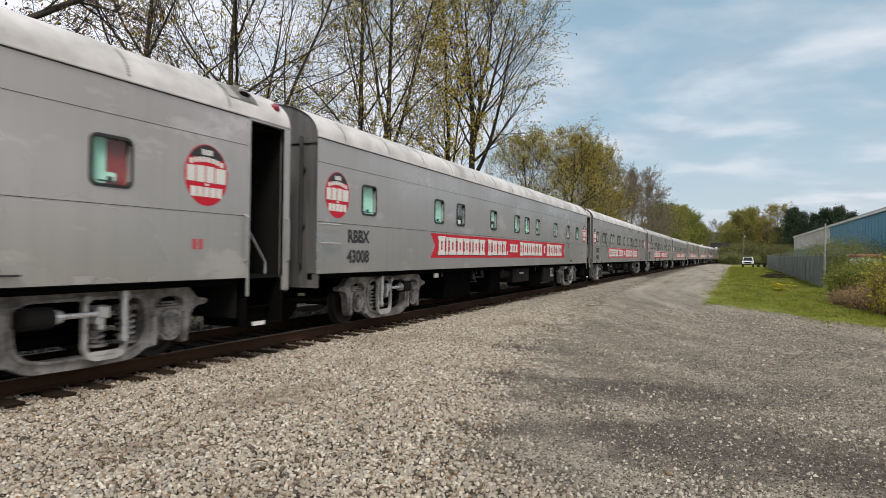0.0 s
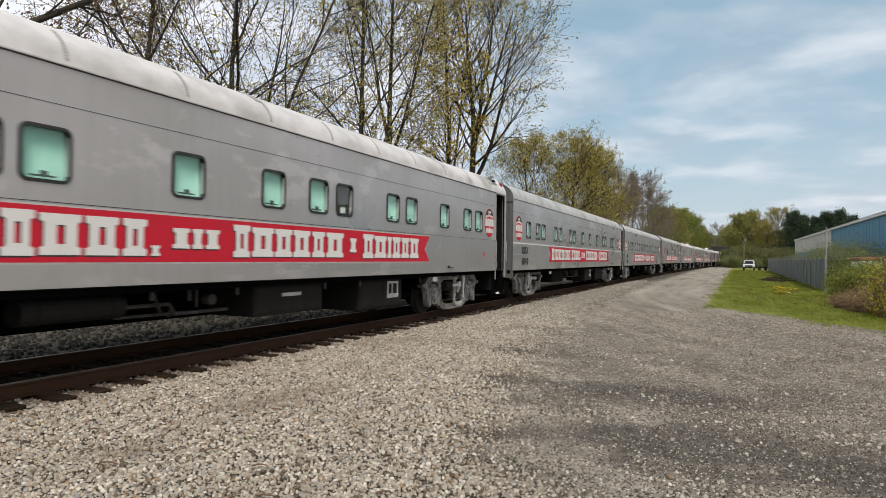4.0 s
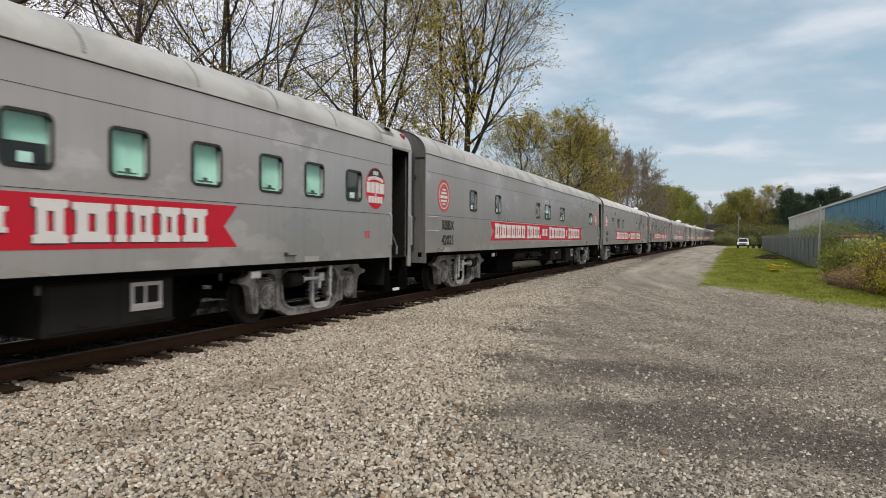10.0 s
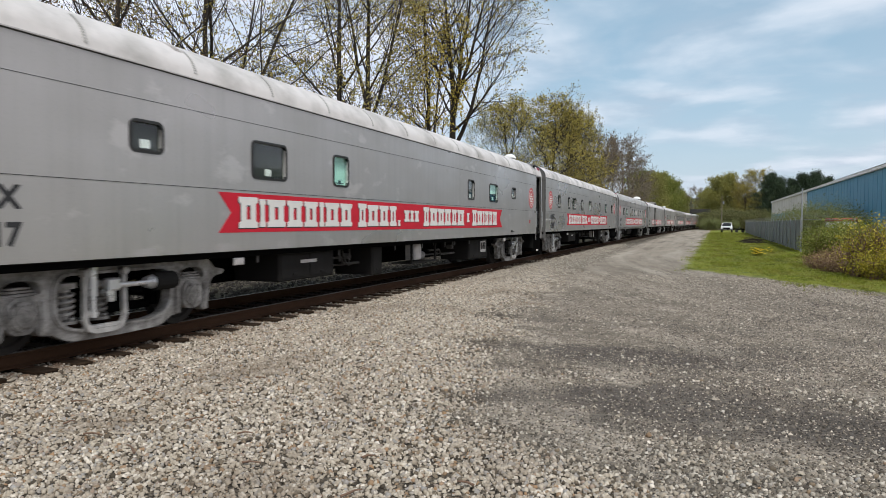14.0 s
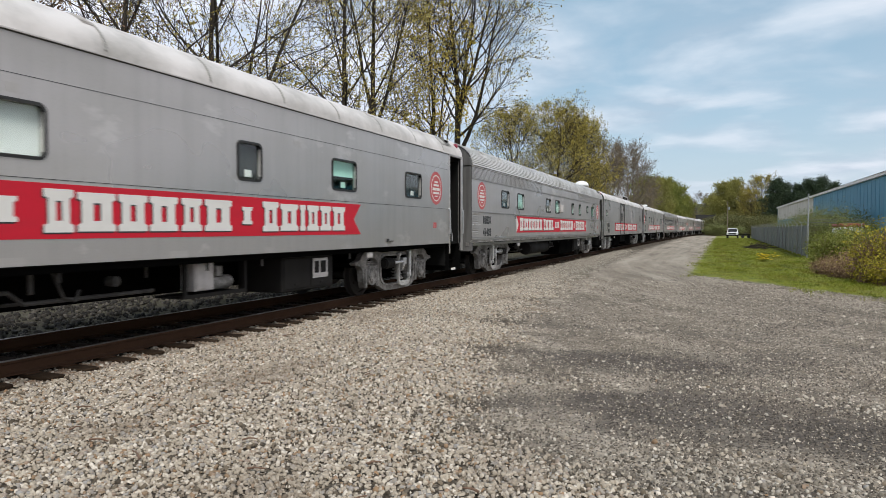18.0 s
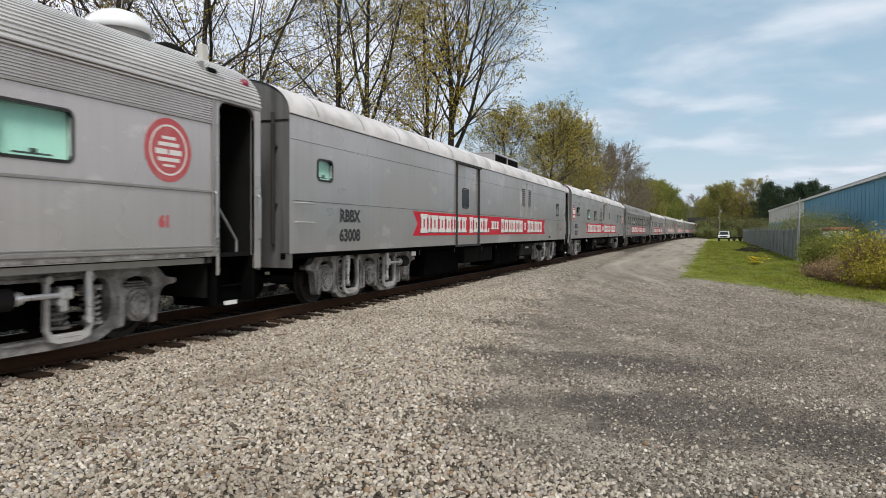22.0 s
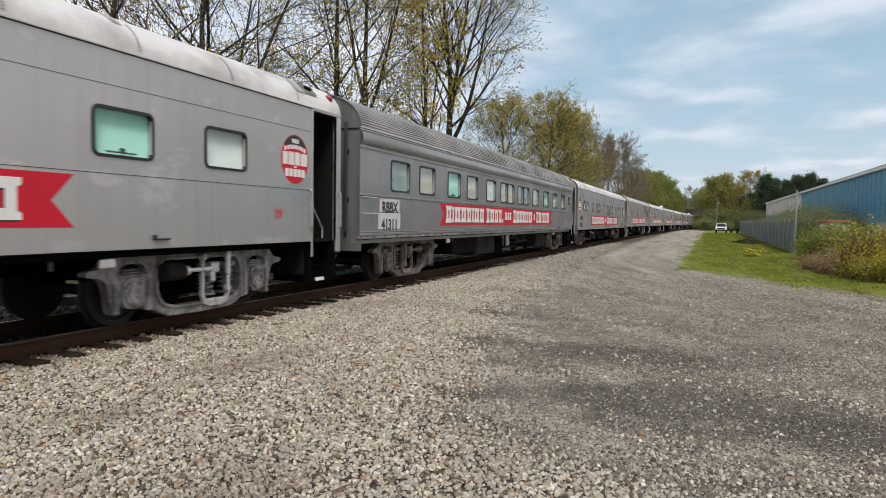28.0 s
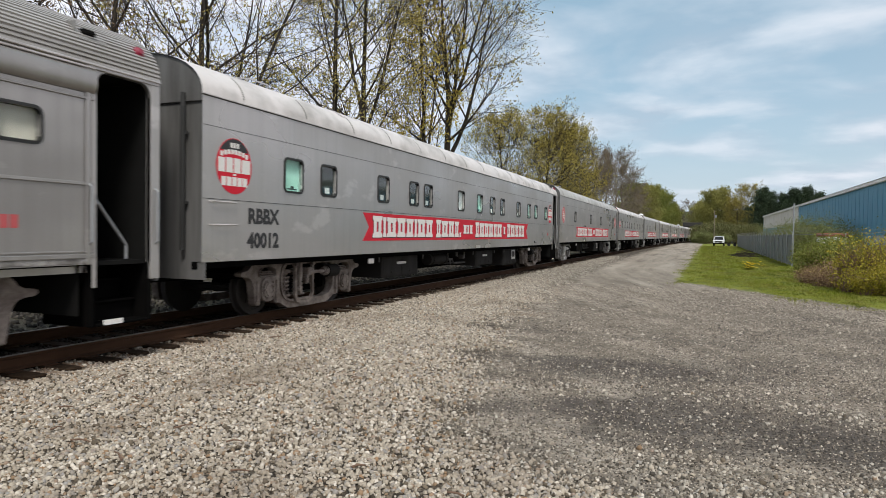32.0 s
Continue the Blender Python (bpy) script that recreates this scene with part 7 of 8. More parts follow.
def conifer_meshes():
    rng = np.random.default_rng(77)
    paths = [(np.array([[0, 0, 0], [0.1, 0, 5], [0, 0.1, 10], [0, 0, 15.5]]), np.array([0.3, 0.24, 0.15, 0.03]))]
    pts = []
    for z in np.arange(1.5, 15.4, 0.42):
        reach = 4.9 * (1 - (z / 16.5) ** 2.2) * rng.uniform(0.40, 1.25) + 0.5
        for a in rng.uniform(0, 6.28, 7):
            e = np.array([math.cos(a) * reach, math.sin(a) * reach, z + rng.uniform(-0.2, 0.9)])
            mid = np.array([e[0] * 0.5, e[1] * 0.5, z - 0.05])
            paths.append((np.array([[0, 0, z - 0.2], mid, e]), np.array([0.05, 0.035, 0.012])))
            for f in (0.45, 0.7, 0.9, 1.0):
                pts.append(np.array([0, 0, z]) * (1 - f) + e * f)
    v, f = tubes(paths, 5)
    lv, lf = leaves(pts, rng, 18, 0.45, 0.32)
    return big_mesh("trunk", v, f, M["bark"], True), big_mesh("crown", lv, lf, M["needles"])


def bush_meshes(seed, w, d, h, leaf, count, size, twigs=60):
    rng = np.random.default_rng(seed)
    paths, pts = [], []
    for _ in range(twigs):
        b = np.array([rng.uniform(-w, w) * 0.55, rng.uniform(-d, d) * 0.55, 0])
        e = np.array([rng.uniform(-w, w), rng.uniform(-d, d), 0])
        e[2] = h * rng.uniform(0.5, 1.0) * math.sqrt(max(0.15, 1 - 0.8 * ((e[0] / w) ** 2 + (e[1] / d) ** 2) / 2))
        m = (b + e) / 2 + np.array([0, 0, h * 0.18]) + rng.normal(0, 0.1, 3)
        paths.append((np.array([b, m, e]), np.array([0.014, 0.010, 0.004])))
        for f in np.linspace(0.15, 1, 7):
            pts.append((1 - f) ** 2 * b + 2 * f * (1 - f) * m + f * f * e)
    v, f = tubes(paths, 4)
    per = max(1, count // len(pts))
    lv, lf = leaves(pts, rng, per, 0.13 + 0.05 * h, size)
    lv[:, 2] = np.maximum(lv[:, 2], 0.0)
    return big_mesh("stems", v, f, M["twig"]), big_mesh("leaves", lv, lf, M[leaf])


def put_bush(meshes, x, y, s, turn, label, group):
    b = tagged(new("bush"), label, "bush", group)
    b.matrix_basis = pose(x, y, 0, 0, 0, turn) @ Matrix.Diagonal((s, s, s, 1))
    part("woody_base", meshes[0], b)
    part("foliage", meshes[1], b)


def build_bushes():
    g = "bushes at the grass edge"
    yellow = bush_meshes(1, 1.2, 1.1, 1.5, "leaf_yellow", 6500, 0.075, 90)
    green = bush_meshes(2, 0.75, 0.9, 1.65, "leaf_green", 6500, 0.078, 60)
    dry = bush_meshes(3, 1.4, 1.2, 1.0, "leaf_brown", 4200, 0.075, 180)
    canes = bush_meshes(4, 0.8, 0.7, 2.3, "leaf_yellow", 2600, 0.08, 100)
    for x, y, s, a in ((4.6, 24.0, 0.86, 0), (5.4, 24.4, 0.90, 90), (6.3, 24.8, 0.92, 200), (7.4, 25.6, 1.0, 300)):
        put_bush(canes, x, y, s, a, "tall reddish canes with sparse yellow-green leaves", g)
    for x, y, s, a in ((4.9, 23.2, 0.62, 0), (5.8, 22.9, 0.80, 80), (6.9, 23.4, 0.95, 160), (6.0, 25.2, 0.9, 220), (7.0, 27.5, 1.05, 270), (8.3, 24.6, 1.05, 110)):
        put_bush(yellow, x, y, s, a, "tangled shrub with yellow-green spring leaves", g)
    for x, y, s, a in ((4.5, 30.3, 0.95, 30), (5.2, 31.4, 1.0, 130), (5.9, 30.6, 1.0, 240), (5.6, 33.5, 1.05, 300), (5.0, 37.0, 0.8, 0), (5.8, 35.0, 1.0, 70), (6.4, 36.2, 1.05, 190)):
        put_bush(green, x, y, s, a, "dense green bramble bush", g)
    for x, y, s, a in ((4.1, 28.0, 0.58, 0), (4.3, 26.6, 0.56, 50), (4.7, 25.4, 0.56, 100), (5.2, 26.8, 0.85, 190), (4.6, 29.2, 0.66, 270), (6.1, 26.4, 0.95, 20), (5.6, 28.6, 0.95, 150)):
        put_bush(dry, x, y, s, a, "brown dry bramble thicket", g)
    far = bush_meshes(5, 3.2, 3.0, 4.6, "leaf_dull", 8000, 0.24, 110)
    pale = bush_meshes(6, 3.0, 2.6, 4.0, "leaf_pale", 7000, 0.22, 110)
    for x, y, s, a in ((1.2, 168, 0.80, 0), (-0.4, 182, 0.70, 70), (5.6, 172, 0.62, 160)):
        put_bush(pale, x, y, s, a, "large rounded pale green shrub by the road's end", "shrubs at the road's end")
    for x, y, s, a in ((4.5, 182, 1.15, 60), (8.0, 178, 1.0, 140), (2.2, 200, 1.25, 220), (6.0, 205, 1.4, 10), (11.5, 190, 1.2, 300), (-0.2, 212, 1.1, 33), (14.5, 195, 1.2, 120)):
        put_bush(far, x, y, s, a, "large green shrub by the road's end", "shrubs at the road's end")
    # saplings inside the fence, in front of the shed
    sap = bush_meshes(9, 2.2, 1.8, 3.6, "leaf_pale", 11000, 0.10, 80)
    for x, y, s, a in ((7.7, 52.5, 1.0, 40), (8.8, 51.0, 0.75, 200), (8.2, 66, 0.92, 0), (8.4, 61.5, 0.85, 130), (8.6, 74, 0.95, 90), (8.3, 88, 0.9, 180), (8.7, 56.5, 0.75, 250)):
        put_bush(sap, x, y, s, a, "thin sapling with young leaves by the shed", "saplings by the shed")
    low = bush_meshes(14, 3.0, 2.2, 2.6, "leaf_green", 2600, 0.2, 60)
    for i, (x, y) in enumerate(((-15, 60), (-14.5, 75), (-14, 92), (-14.5, 108), (-13.5, 128), (-13.5, 150), (-12.5, 175), (-12, 200), (-14.5, 36), (-15.5, 24), (-15, 14), (-14.5, 46))):
        put_bush(low, x, y, 0.9 + 0.07 * (i % 4), i * 47, "low undergrowth behind the track", "undergrowth behind the track")


def build_grass():
    rng = np.random.default_rng(5)
    n = 170000
    y = 18 + 112 * rng.random(n) ** 2.0
    x = rng.uniform(-1.2, 9.5, n)
    keep = (x > -0.45 + 0.012 * (y - 40) + rng.normal(0.15, 0.35, n) + 0.3 * np.sin(y * 0.7) + 0.25 * np.sin(y * 1.9 + 1)) & (y + 1.6 * x > 26.0 + rng.normal(0, 1.0, n) + 1.1 * np.sin(x * 1.7) + 0.8 * np.sin(x * 4.1 + 2)) & (x < 5.4 + 0.02 * (y - 50) + (y < 44) * 4)
    x, y = x[keep], y[keep]
    n = len(x)
    hgt = rng.uniform(0.015, 0.045, n) * (1 + 0.9 * (np.sin(x * 2.1) * np.sin(y * 0.9) > 0.3))
    a = rng.uniform(0, 6.28, n)
    w = 0.006 + 0.0003 * y
    dx, dy = np.cos(a) * w, np.sin(a) * w
    lx, ly = rng.normal(0, 0.05, n), rng.normal(0, 0.05, n)
    v = np.stack([np.stack([x - dx, y - dy, 0 * x], 1), np.stack([x + dx, y + dy, 0 * x], 1), np.stack([x + lx, y + ly, hgt], 1)], 1).reshape(-1, 3)
    tagged(new("grass", big_mesh("grass", v, np.arange(n * 3).reshape(n, 3), M["blade"])), "short bright green spring grass with bare edges", "grass", kind="stuff")
    # dandelions
    head = Build()
    for i in range(9):
        t = 2 * math.pi * i / 9
        head.add([(0, 0, 0.13), (0.045 * math.cos(t), 0.045 * math.sin(t), 0.145), (0.045 * math.cos(t + 0.7), 0.045 * math.sin(t + 0.7), 0.145)], ((0, 1, 2),))
    hm = head.mesh("flower_head", M["petal"])
    sm = Build().tube([(0, 0, 0), (0.006, 0, 0.07), (0, 0, 0.132)], 0.005, 5).mesh("stalk", M["blade"])
    r2 = random.Random(9)
    for cx, cy, cnt, sp in ((2.4, 37.6, 34, 0.11), (2.62, 37.2, 12, 0.07), (3.3, 39.9, 6, 0.15)):
        for _ in range(cnt):
            d = tagged(new("dandelion"), "yellow dandelion in the grass", "flower", "dandelions in the grass")
            d.matrix_basis = pose(r2.gauss(cx, sp), r2.gauss(cy, sp * 1.8), 0, r2.uniform(-8, 8), r2.uniform(-8, 8), r2.uniform(0, 360)) @ Matrix.Diagonal((1.5, 1.5, r2.uniform(0.9, 3.0), 1))
            part("flower_head", hm, d)
            part("stalk", sm, d)


def build_stones():
    """Loose crushed stone: thousands of small faceted lumps by the track, thinner on the road."""
    rng = np.random.default_rng(2)
    base = np.array([(1, 0.1, -0.3), (0, 1, -0.3), (-1, -0.1, -0.3), (0, -1, -0.3), (0.55, 0.6, 0.75), (-0.6, 0.55, 0.85), (-0.55, -0.6, 0.7), (0.6, -0.55, 0.9)], float)
    tri = np.array([(0, 1, 4), (1, 5, 4), (1, 2, 5), (2, 6, 5), (2, 3, 6), (3, 7, 6), (3, 0, 7), (0, 4, 7), (4, 5, 6), (4, 6, 7)])

    def lumps(x, y, s, z=0.28):
        m = len(x)
        a = rng.uniform(0, 6.28, m)
        tip, tilt = rng.normal(0, 0.35, m), rng.normal(0, 0.35, m)
        ca, sa = np.cos(a), np.sin(a)
        q = np.stack([np.stack([ca, -sa, tip], 1), np.stack([sa, ca, tilt], 1), np.stack([-tip * ca - tilt * sa, tip * sa - tilt * ca, 0 * a + 1], 1)], 1)
        shape = base[None] * (1 + rng.uniform(-0.28, 0.28, (m, 8, 1))) * np.stack([rng.uniform(0.9, 1.35, m), rng.uniform(0.7, 1.0, m), rng.uniform(0.6, 1.1, m)], 1)[:, None]
        v = np.einsum("nij,nkj->nki", q, shape) * s[:, None, None]
        v += np.stack([x, y, s * z], 1)[:, None]
        return v.reshape(-1, 3), (tri[None] + (np.arange(m) * 8)[:, None, None]).reshape(-1, 3)

    octa = np.array([(1, 0, 0), (-0.8, 0.5, 0), (-0.3, -0.9, 0.1), (0.1, 0.1, 0.8)], float)
    octa_tri = np.array([(0, 1, 3), (1, 2, 3), (2, 0, 3)])

    def crumbs(x, y, s):
        m = len(x)
        a = rng.uniform(0, 6.28, m)
        v = octa[None] * (1 + rng.uniform(-0.3, 0.3, (m, 4, 1))) * s[:, None, None]
        c, d = np.cos(a)[:, None], np.sin(a)[:, None]
        v = np.stack([v[:, :, 0] * c - v[:, :, 1] * d + x[:, None], v[:, :, 0] * d + v[:, :, 1] * c + y[:, None], v[:, :, 2] + 0 * c], 2)
        return v.reshape(-1, 3), (octa_tri[None] + (np.arange(m) * 4)[:, None, None]).reshape(-1, 3)

    def edge_at(y):
        wob = 0.30 * np.sin(1.9 * y + 1.0) + 0.22 * np.sin(4.7 * y + 0.4) + 0.12 * np.sin(9.1 * y)
        return -5.2 + 3.2 * np.exp(-(y - 5) / 12) - 0.5 * np.clip((y - 30) / 20, 0, 1) + 1.3 * np.maximum(5.4 - y, 0) + wob * np.minimum(1, y / 8)

    def on_sleeper(x, y):
        return (x < -6.80) & (np.abs(((y + 6.0) % 0.533) - 0.2665) > 0.135)

    # crushed stone beside the track
    n = 160000
    y = 2.0 + 9.5 * rng.random(n) ** 1.25
    x = rng.uniform(-7.25, 4.2, n)
    fall = (edge_at(y) - x) / 0.9
    # stones also lie strewn over the near end of the road and round its dark patches
    patch = 0.5 + 0.5 * np.sin(x * 2.3 + 1.3 * np.sin(y * 1.7)) * np.sin(y * 2.9 + 1.1 * np.sin(x * 1.4))
    strewn = 0.12 * np.exp(-(np.maximum(y - 4.4, 0) / 0.75) ** 2) * patch
    rim = np.sqrt(((x + 0.1) / 1.75) ** 2 + ((y - 6.4) / 0.95) ** 2)
    strewn = np.maximum(strewn, 0.10 * patch * np.exp(-((rim - 1.15) / 0.16) ** 2))
    strewn = np.where(rim < 0.95, 0.0, strewn)
    keep = (rng.random(n) < np.maximum(np.clip(fall + 0.45, 0, 1), strewn) * np.clip((11.5 - y) / 3.5, 0, 1)) & ~on_sleeper(x, y)
    x, y = x[keep], y[keep]
    v1, f1 = lumps(x, y, 0.0117 * rng.uniform(0.5, 1.6, len(x)) * (1 + 0.02 * y), 0.42)
    tagged(new("gravel", big_mesh("gravel", v1, f1, M["stones"])), "loose pale crushed limestone gravel beside the track", "gravel", kind="stuff")
    for n, y0, y1, power, tone, label in ((75000, 7.6, 26.0, 1.3, "stones", "pale gravel lying beside the track"), (70000, 17.0, 56.0, 1.3, "rubble", "grey gravel running on beside the track")):
        y = y0 + (y1 - y0) * rng.random(n) ** power
        x = rng.uniform(-7.3, -1.6, n)
        rise, sink = np.clip((y - y0) / 3.5, 0, 1), np.clip((y1 - y) / 8.0, 0, 1)
        keep = (rng.random(n) < np.clip((edge_at(y) - x) / 1.2 + 0.42, 0, 1) * rise * sink) & ~on_sleeper(x, y)
        x, y = x[keep], y[keep]
        v1, f1 = crumbs(x, y, 0.024 * rng.uniform(0.5, 1.5, len(x)) * (0.7 + 0.018 * y))
        tagged(new("gravel", big_mesh("gravel", v1, f1, M[tone])), label, "gravel", kind="stuff")
    n = 90000
    y = 2.3 - 8.5 * rng.random(n) ** 1.2
    x = rng.uniform(-7.2, 6, n)
    keep = (rng.random(n) < np.clip((edge_at(y) - x) / 0.9 + 0.45, 0, 1)) & ~on_sleeper(x, y)
    x, y = x[keep], y[keep]
    v1, f1 = crumbs(x, y, 0.030 * rng.uniform(0.6, 1.5, len(x)))
    tagged(new("gravel", big_mesh("gravel", v1, f1, M["stones"])), "loose gravel spreading beside the track", "gravel", kind="stuff")
    # grit on the road, in drifts
    n = 150000
    y = 2.2 + 20 * rng.random(n) ** 1.7
    x = rng.uniform(-4.5, 6.0, n)
    drift = 0.5 + 0.5 * np.sin(x * 1.3 + 0.7 * np.sin(y * 1.1)) * np.sin(y * 1.5 + 0.9 * np.sin(x * 0.8 + 1.0))
    drift *= 1 - 0.85 * np.exp(-(((x + 0.1) / 1.8) ** 2 + ((y - 6.4) / 0.9) ** 2) ** 2)
    keep = (x > edge_at(y) - 0.5) & (rng.random(n) < 0.30 + 0.62 * drift) & ~((y + 1.6 * x > 25) & (x > -0.8))
    x, y = x[keep], y[keep]
    sz = rng.uniform(0.4, 1.0, len(x)) + 1.3 * (rng.random(len(x)) > 0.975)
    v2, f2 = crumbs(x, y, 0.0125 * sz * (1 + 0.03 * y))
    tagged(new("road_grit", big_mesh("road_grit", v2, f2, M["grit"])), "fine grey grit and pebbles on the dirt road", "gravel", kind="stuff")
    # coarse sand and chips that cover the road near at hand
    for tone, n, size, label in (("grit", 175000, 0.0068, "fine pale grit bedded in the dirt road"), ("grit_dark", 175000, 0.0075, "fine dark grit bedded in the dirt road")):
        y = 2.2 + 25.0 * rng.random(n) ** 2.1
        x = rng.uniform(-4.0, 1.0, n) + rng.random(n) * (2.0 + 0.45 * y)
        wet = np.exp(-(((x + 0.3) / 1.7) ** 2 + ((y - 6.4) / 0.95) ** 2) ** 2) + np.exp(-(((x + 0.9) / 2.0) ** 2 + ((y - 8.6) / 0.6) ** 2) ** 2) + np.exp(-(((x - 1.3) / 1.4) ** 2 + ((y - 6.1) / 0.7) ** 2) ** 2)
        drift = 0.5 + 0.5 * np.sin(x * 1.5 + 1.1 * np.sin(y * 0.9)) * np.sin(y * 1.7 + 1.2 * np.sin(x * 0.9 + 1.0))
        share = (0.40 + 0.60 * drift) * (1 - 0.75 * np.clip(wet, 0, 1)) if tone == "grit" else 0.25 + 0.40 * (1 - drift) + 0.5 * np.clip(wet, 0, 1)
        keep = (x > edge_at(y) - 0.7) & (rng.random(n) < share * np.clip((27.0 - y) / 9.0, 0, 1)) & ~((y + 1.6 * x > 25) & (x > -0.8))
        x, y = x[keep], y[keep]
        v5, f5 = crumbs(x, y, size * rng.uniform(0.5, 1.7, len(x)) * (0.85 + 0.05 * y))
        tagged(new("road_grit", big_mesh("road_grit", v5, f5, M[tone])), label, "gravel", kind="stuff")
    # small broken stone over the near end of the road and round its dark patch
    n = 70000
    y = 2.2 + 6.5 * rng.random(n) ** 1.3
    x = rng.uniform(-2.6, 4.6, n)
    rim = np.sqrt(((x + 0.1) / 1.75) ** 2 + ((y - 6.4) / 0.95) ** 2)
    patch = 0.5 + 0.5 * np.sin(x * 2.3 + 1.3 * np.sin(y * 1.7)) * np.sin(y * 2.9 + 1.1 * np.sin(x * 1.4))
    dense = np.maximum(0.75 * np.exp(-(np.maximum(y - 4.7, 0) / 0.7) ** 2) * (0.35 + 0.65 * patch), 0.55 * patch * np.exp(-((rim - 1.2) / 0.2) ** 2))
    keep = (rng.random(n) < np.where(rim < 0.9, 0.03, np.maximum(dense, 0.06))) & (x > edge_at(y) - 0.4)
    x, y = x[keep], y[keep]
    v4, f4 = lumps(x, y, 0.0120 * rng.uniform(0.5, 1.5, len(x)), 0.3)
    tagged(new("broken_stone", big_mesh("broken_stone", v4, f4, M["rubble"])), "small grey broken stone strewn over the road", "gravel", kind="stuff")
    # ballast between the sleepers, darkened for the train's shade, greyer stone beyond the far rail
    n = 16000
    y = 1 + 29 * rng.random(n) ** 1.3
    x = rng.uniform(-9.5, -6.7, n)
    between = np.abs(((y + 6.0) % 0.533) - 0.2665) < 0.13
    keep = between
    x, y = x[keep], y[keep]
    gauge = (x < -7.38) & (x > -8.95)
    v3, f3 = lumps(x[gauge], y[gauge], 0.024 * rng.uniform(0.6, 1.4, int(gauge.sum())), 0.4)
    tagged(new("ballast", big_mesh("ballast", v3, f3, M["gauge_shade"])), "ballast between the rails, coloured black for the train's shade", "gravel", kind="stuff")
    for side, tone, label in ((x > -8.0, "rubble", "grey ballast stones between the sleeper ends"), (x <= -8.0, "dirty_stone", "dirty ballast between the far sleeper ends")):
        q = ~gauge & side
        v3, f3 = lumps(x[q], y[q], 0.020 * rng.uniform(0.6, 1.4, int(q.sum())), 0.4)
        tagged(new("ballast", big_mesh("ballast", v3, f3, M[tone])), label, "gravel", kind="stuff")
    n = 6500
    y = 2 + 34 * rng.random(n) ** 1.2
    x = rng.uniform(-13.2, -9.45, n)
    v3, f3 = lumps(x, y, 0.034 * rng.uniform(0.6, 1.5, n), 0.4)
    tagged(new("ballast", big_mesh("ballast", v3, f3, M["dirty_stone"])), "dirty ballast stones beyond the far rail", "gravel", kind="stuff")
    # dead sticks on the gravel
    for i, (px, py, ln, a) in enumerate(((-4.44, 3.74, 0.17, 10), (-4.0, 4.35, 0.14, 60), (-3.35, 4.2, 0.12, 30), (-6.0, 5.6, 0.16, 100), (-5.1, 4.9, 0.12, 170), (-2.2, 4.1, 0.1, 40), (-6.1, 8.6, 0.2, 60), (-3.9, 3.6, 0.22, 150), (-4.9, 3.9, 0.10, 80), (-2.9, 3.7, 0.13, 20), (-5.4, 4.4, 0.12, 35), (-3.1, 5.2, 0.10, 110), (-4.4, 5.8, 0.14, 5), (-2.0, 3.5, 0.16, 65), (-5.8, 6.9, 0.15, 120), (-3.6, 6.6, 0.09, 45), (-1.4, 3.9, 0.12, 170))):
        r = random.Random(i)
        st = Build().tube([(-ln / 2, 0, 0.02), (-ln * 0.1, r.uniform(-0.015, 0.015), 0.028), (ln * 0.2, r.uniform(-0.015, 0.015), 0.026), (ln / 2, 0, 0.02)], 0.009, 6, r_end=0.005)
        tagged(new("stick", st.mesh("stick", M["twig"])), "short dead brown stick lying on the gravel", "stick", "sticks on the gravel").matrix_basis = pose(px, py, 0.02, 0, 0, a)


# ---- beyond the road ----
def build_shed():
    shed = tagged(new("shed"), "long blue ribbed steel shed with pale roof edge", "shed")
    x, eave = 10.0, 5.05
    y0, ym, y1 = 44.0, 80.5, 122.0
    part("wall", Build().box(x, x + 0.2, y0, ym, 0, eave).box(x, x + 22, y0 - 0.2, y0, 0, eave).box(x, x + 0.2, ym + 0.12, y1, 0, 3.1).box(x, x + 22, y1, y1 + 0.2, 0, eave).mesh("wall", M["blue"]), shed, "blue steel wall")
    part("upper_wall", Build().box(x, x + 0.2, ym + 0.12, y1, 3.1, eave).mesh("upper_wall", M["cream"]), shed, "cream steel upper wall")
    rib = Build().box(-0.014, 0, -0.05, 0.05, 0.05, eave - 0.05, 0.006).mesh("rib", M["blue"])
    y = y0 + 0.3
    while y < ym:
        part("rib", rib, shed, at=pose(x, y, 0))
        y += 1.2
    part("corner_trim", Build().box(x - 0.06, x + 0.1, ym - 0.02, ym + 0.14, 0, eave).mesh("corner_trim", M["trim_white"]), shed, "white corner trim")
    part("eave_trim", Build().box(x - 0.16, x + 0.1, y0 - 0.3, y1 + 0.3, eave - 0.02, eave + 0.20, 0.02).mesh("eave_trim", M["trim_white"]), shed, "white gutter board")
    part("roof", Build().add([(x - 0.2, y0 - 0.4, eave + 0.2), (x - 0.2, y1 + 0.4, eave + 0.2), (x + 11, y1 + 0.4, eave + 1.15), (x + 11, y0 - 0.4, eave + 1.15), (x + 22, y1 + 0.4, eave + 0.2), (x + 22, y0 - 0.4, eave + 0.2)], ((0, 1, 2, 3), (3, 2, 4, 5))).mesh("roof", M["shed_roof"]), shed, "pale metal roof")


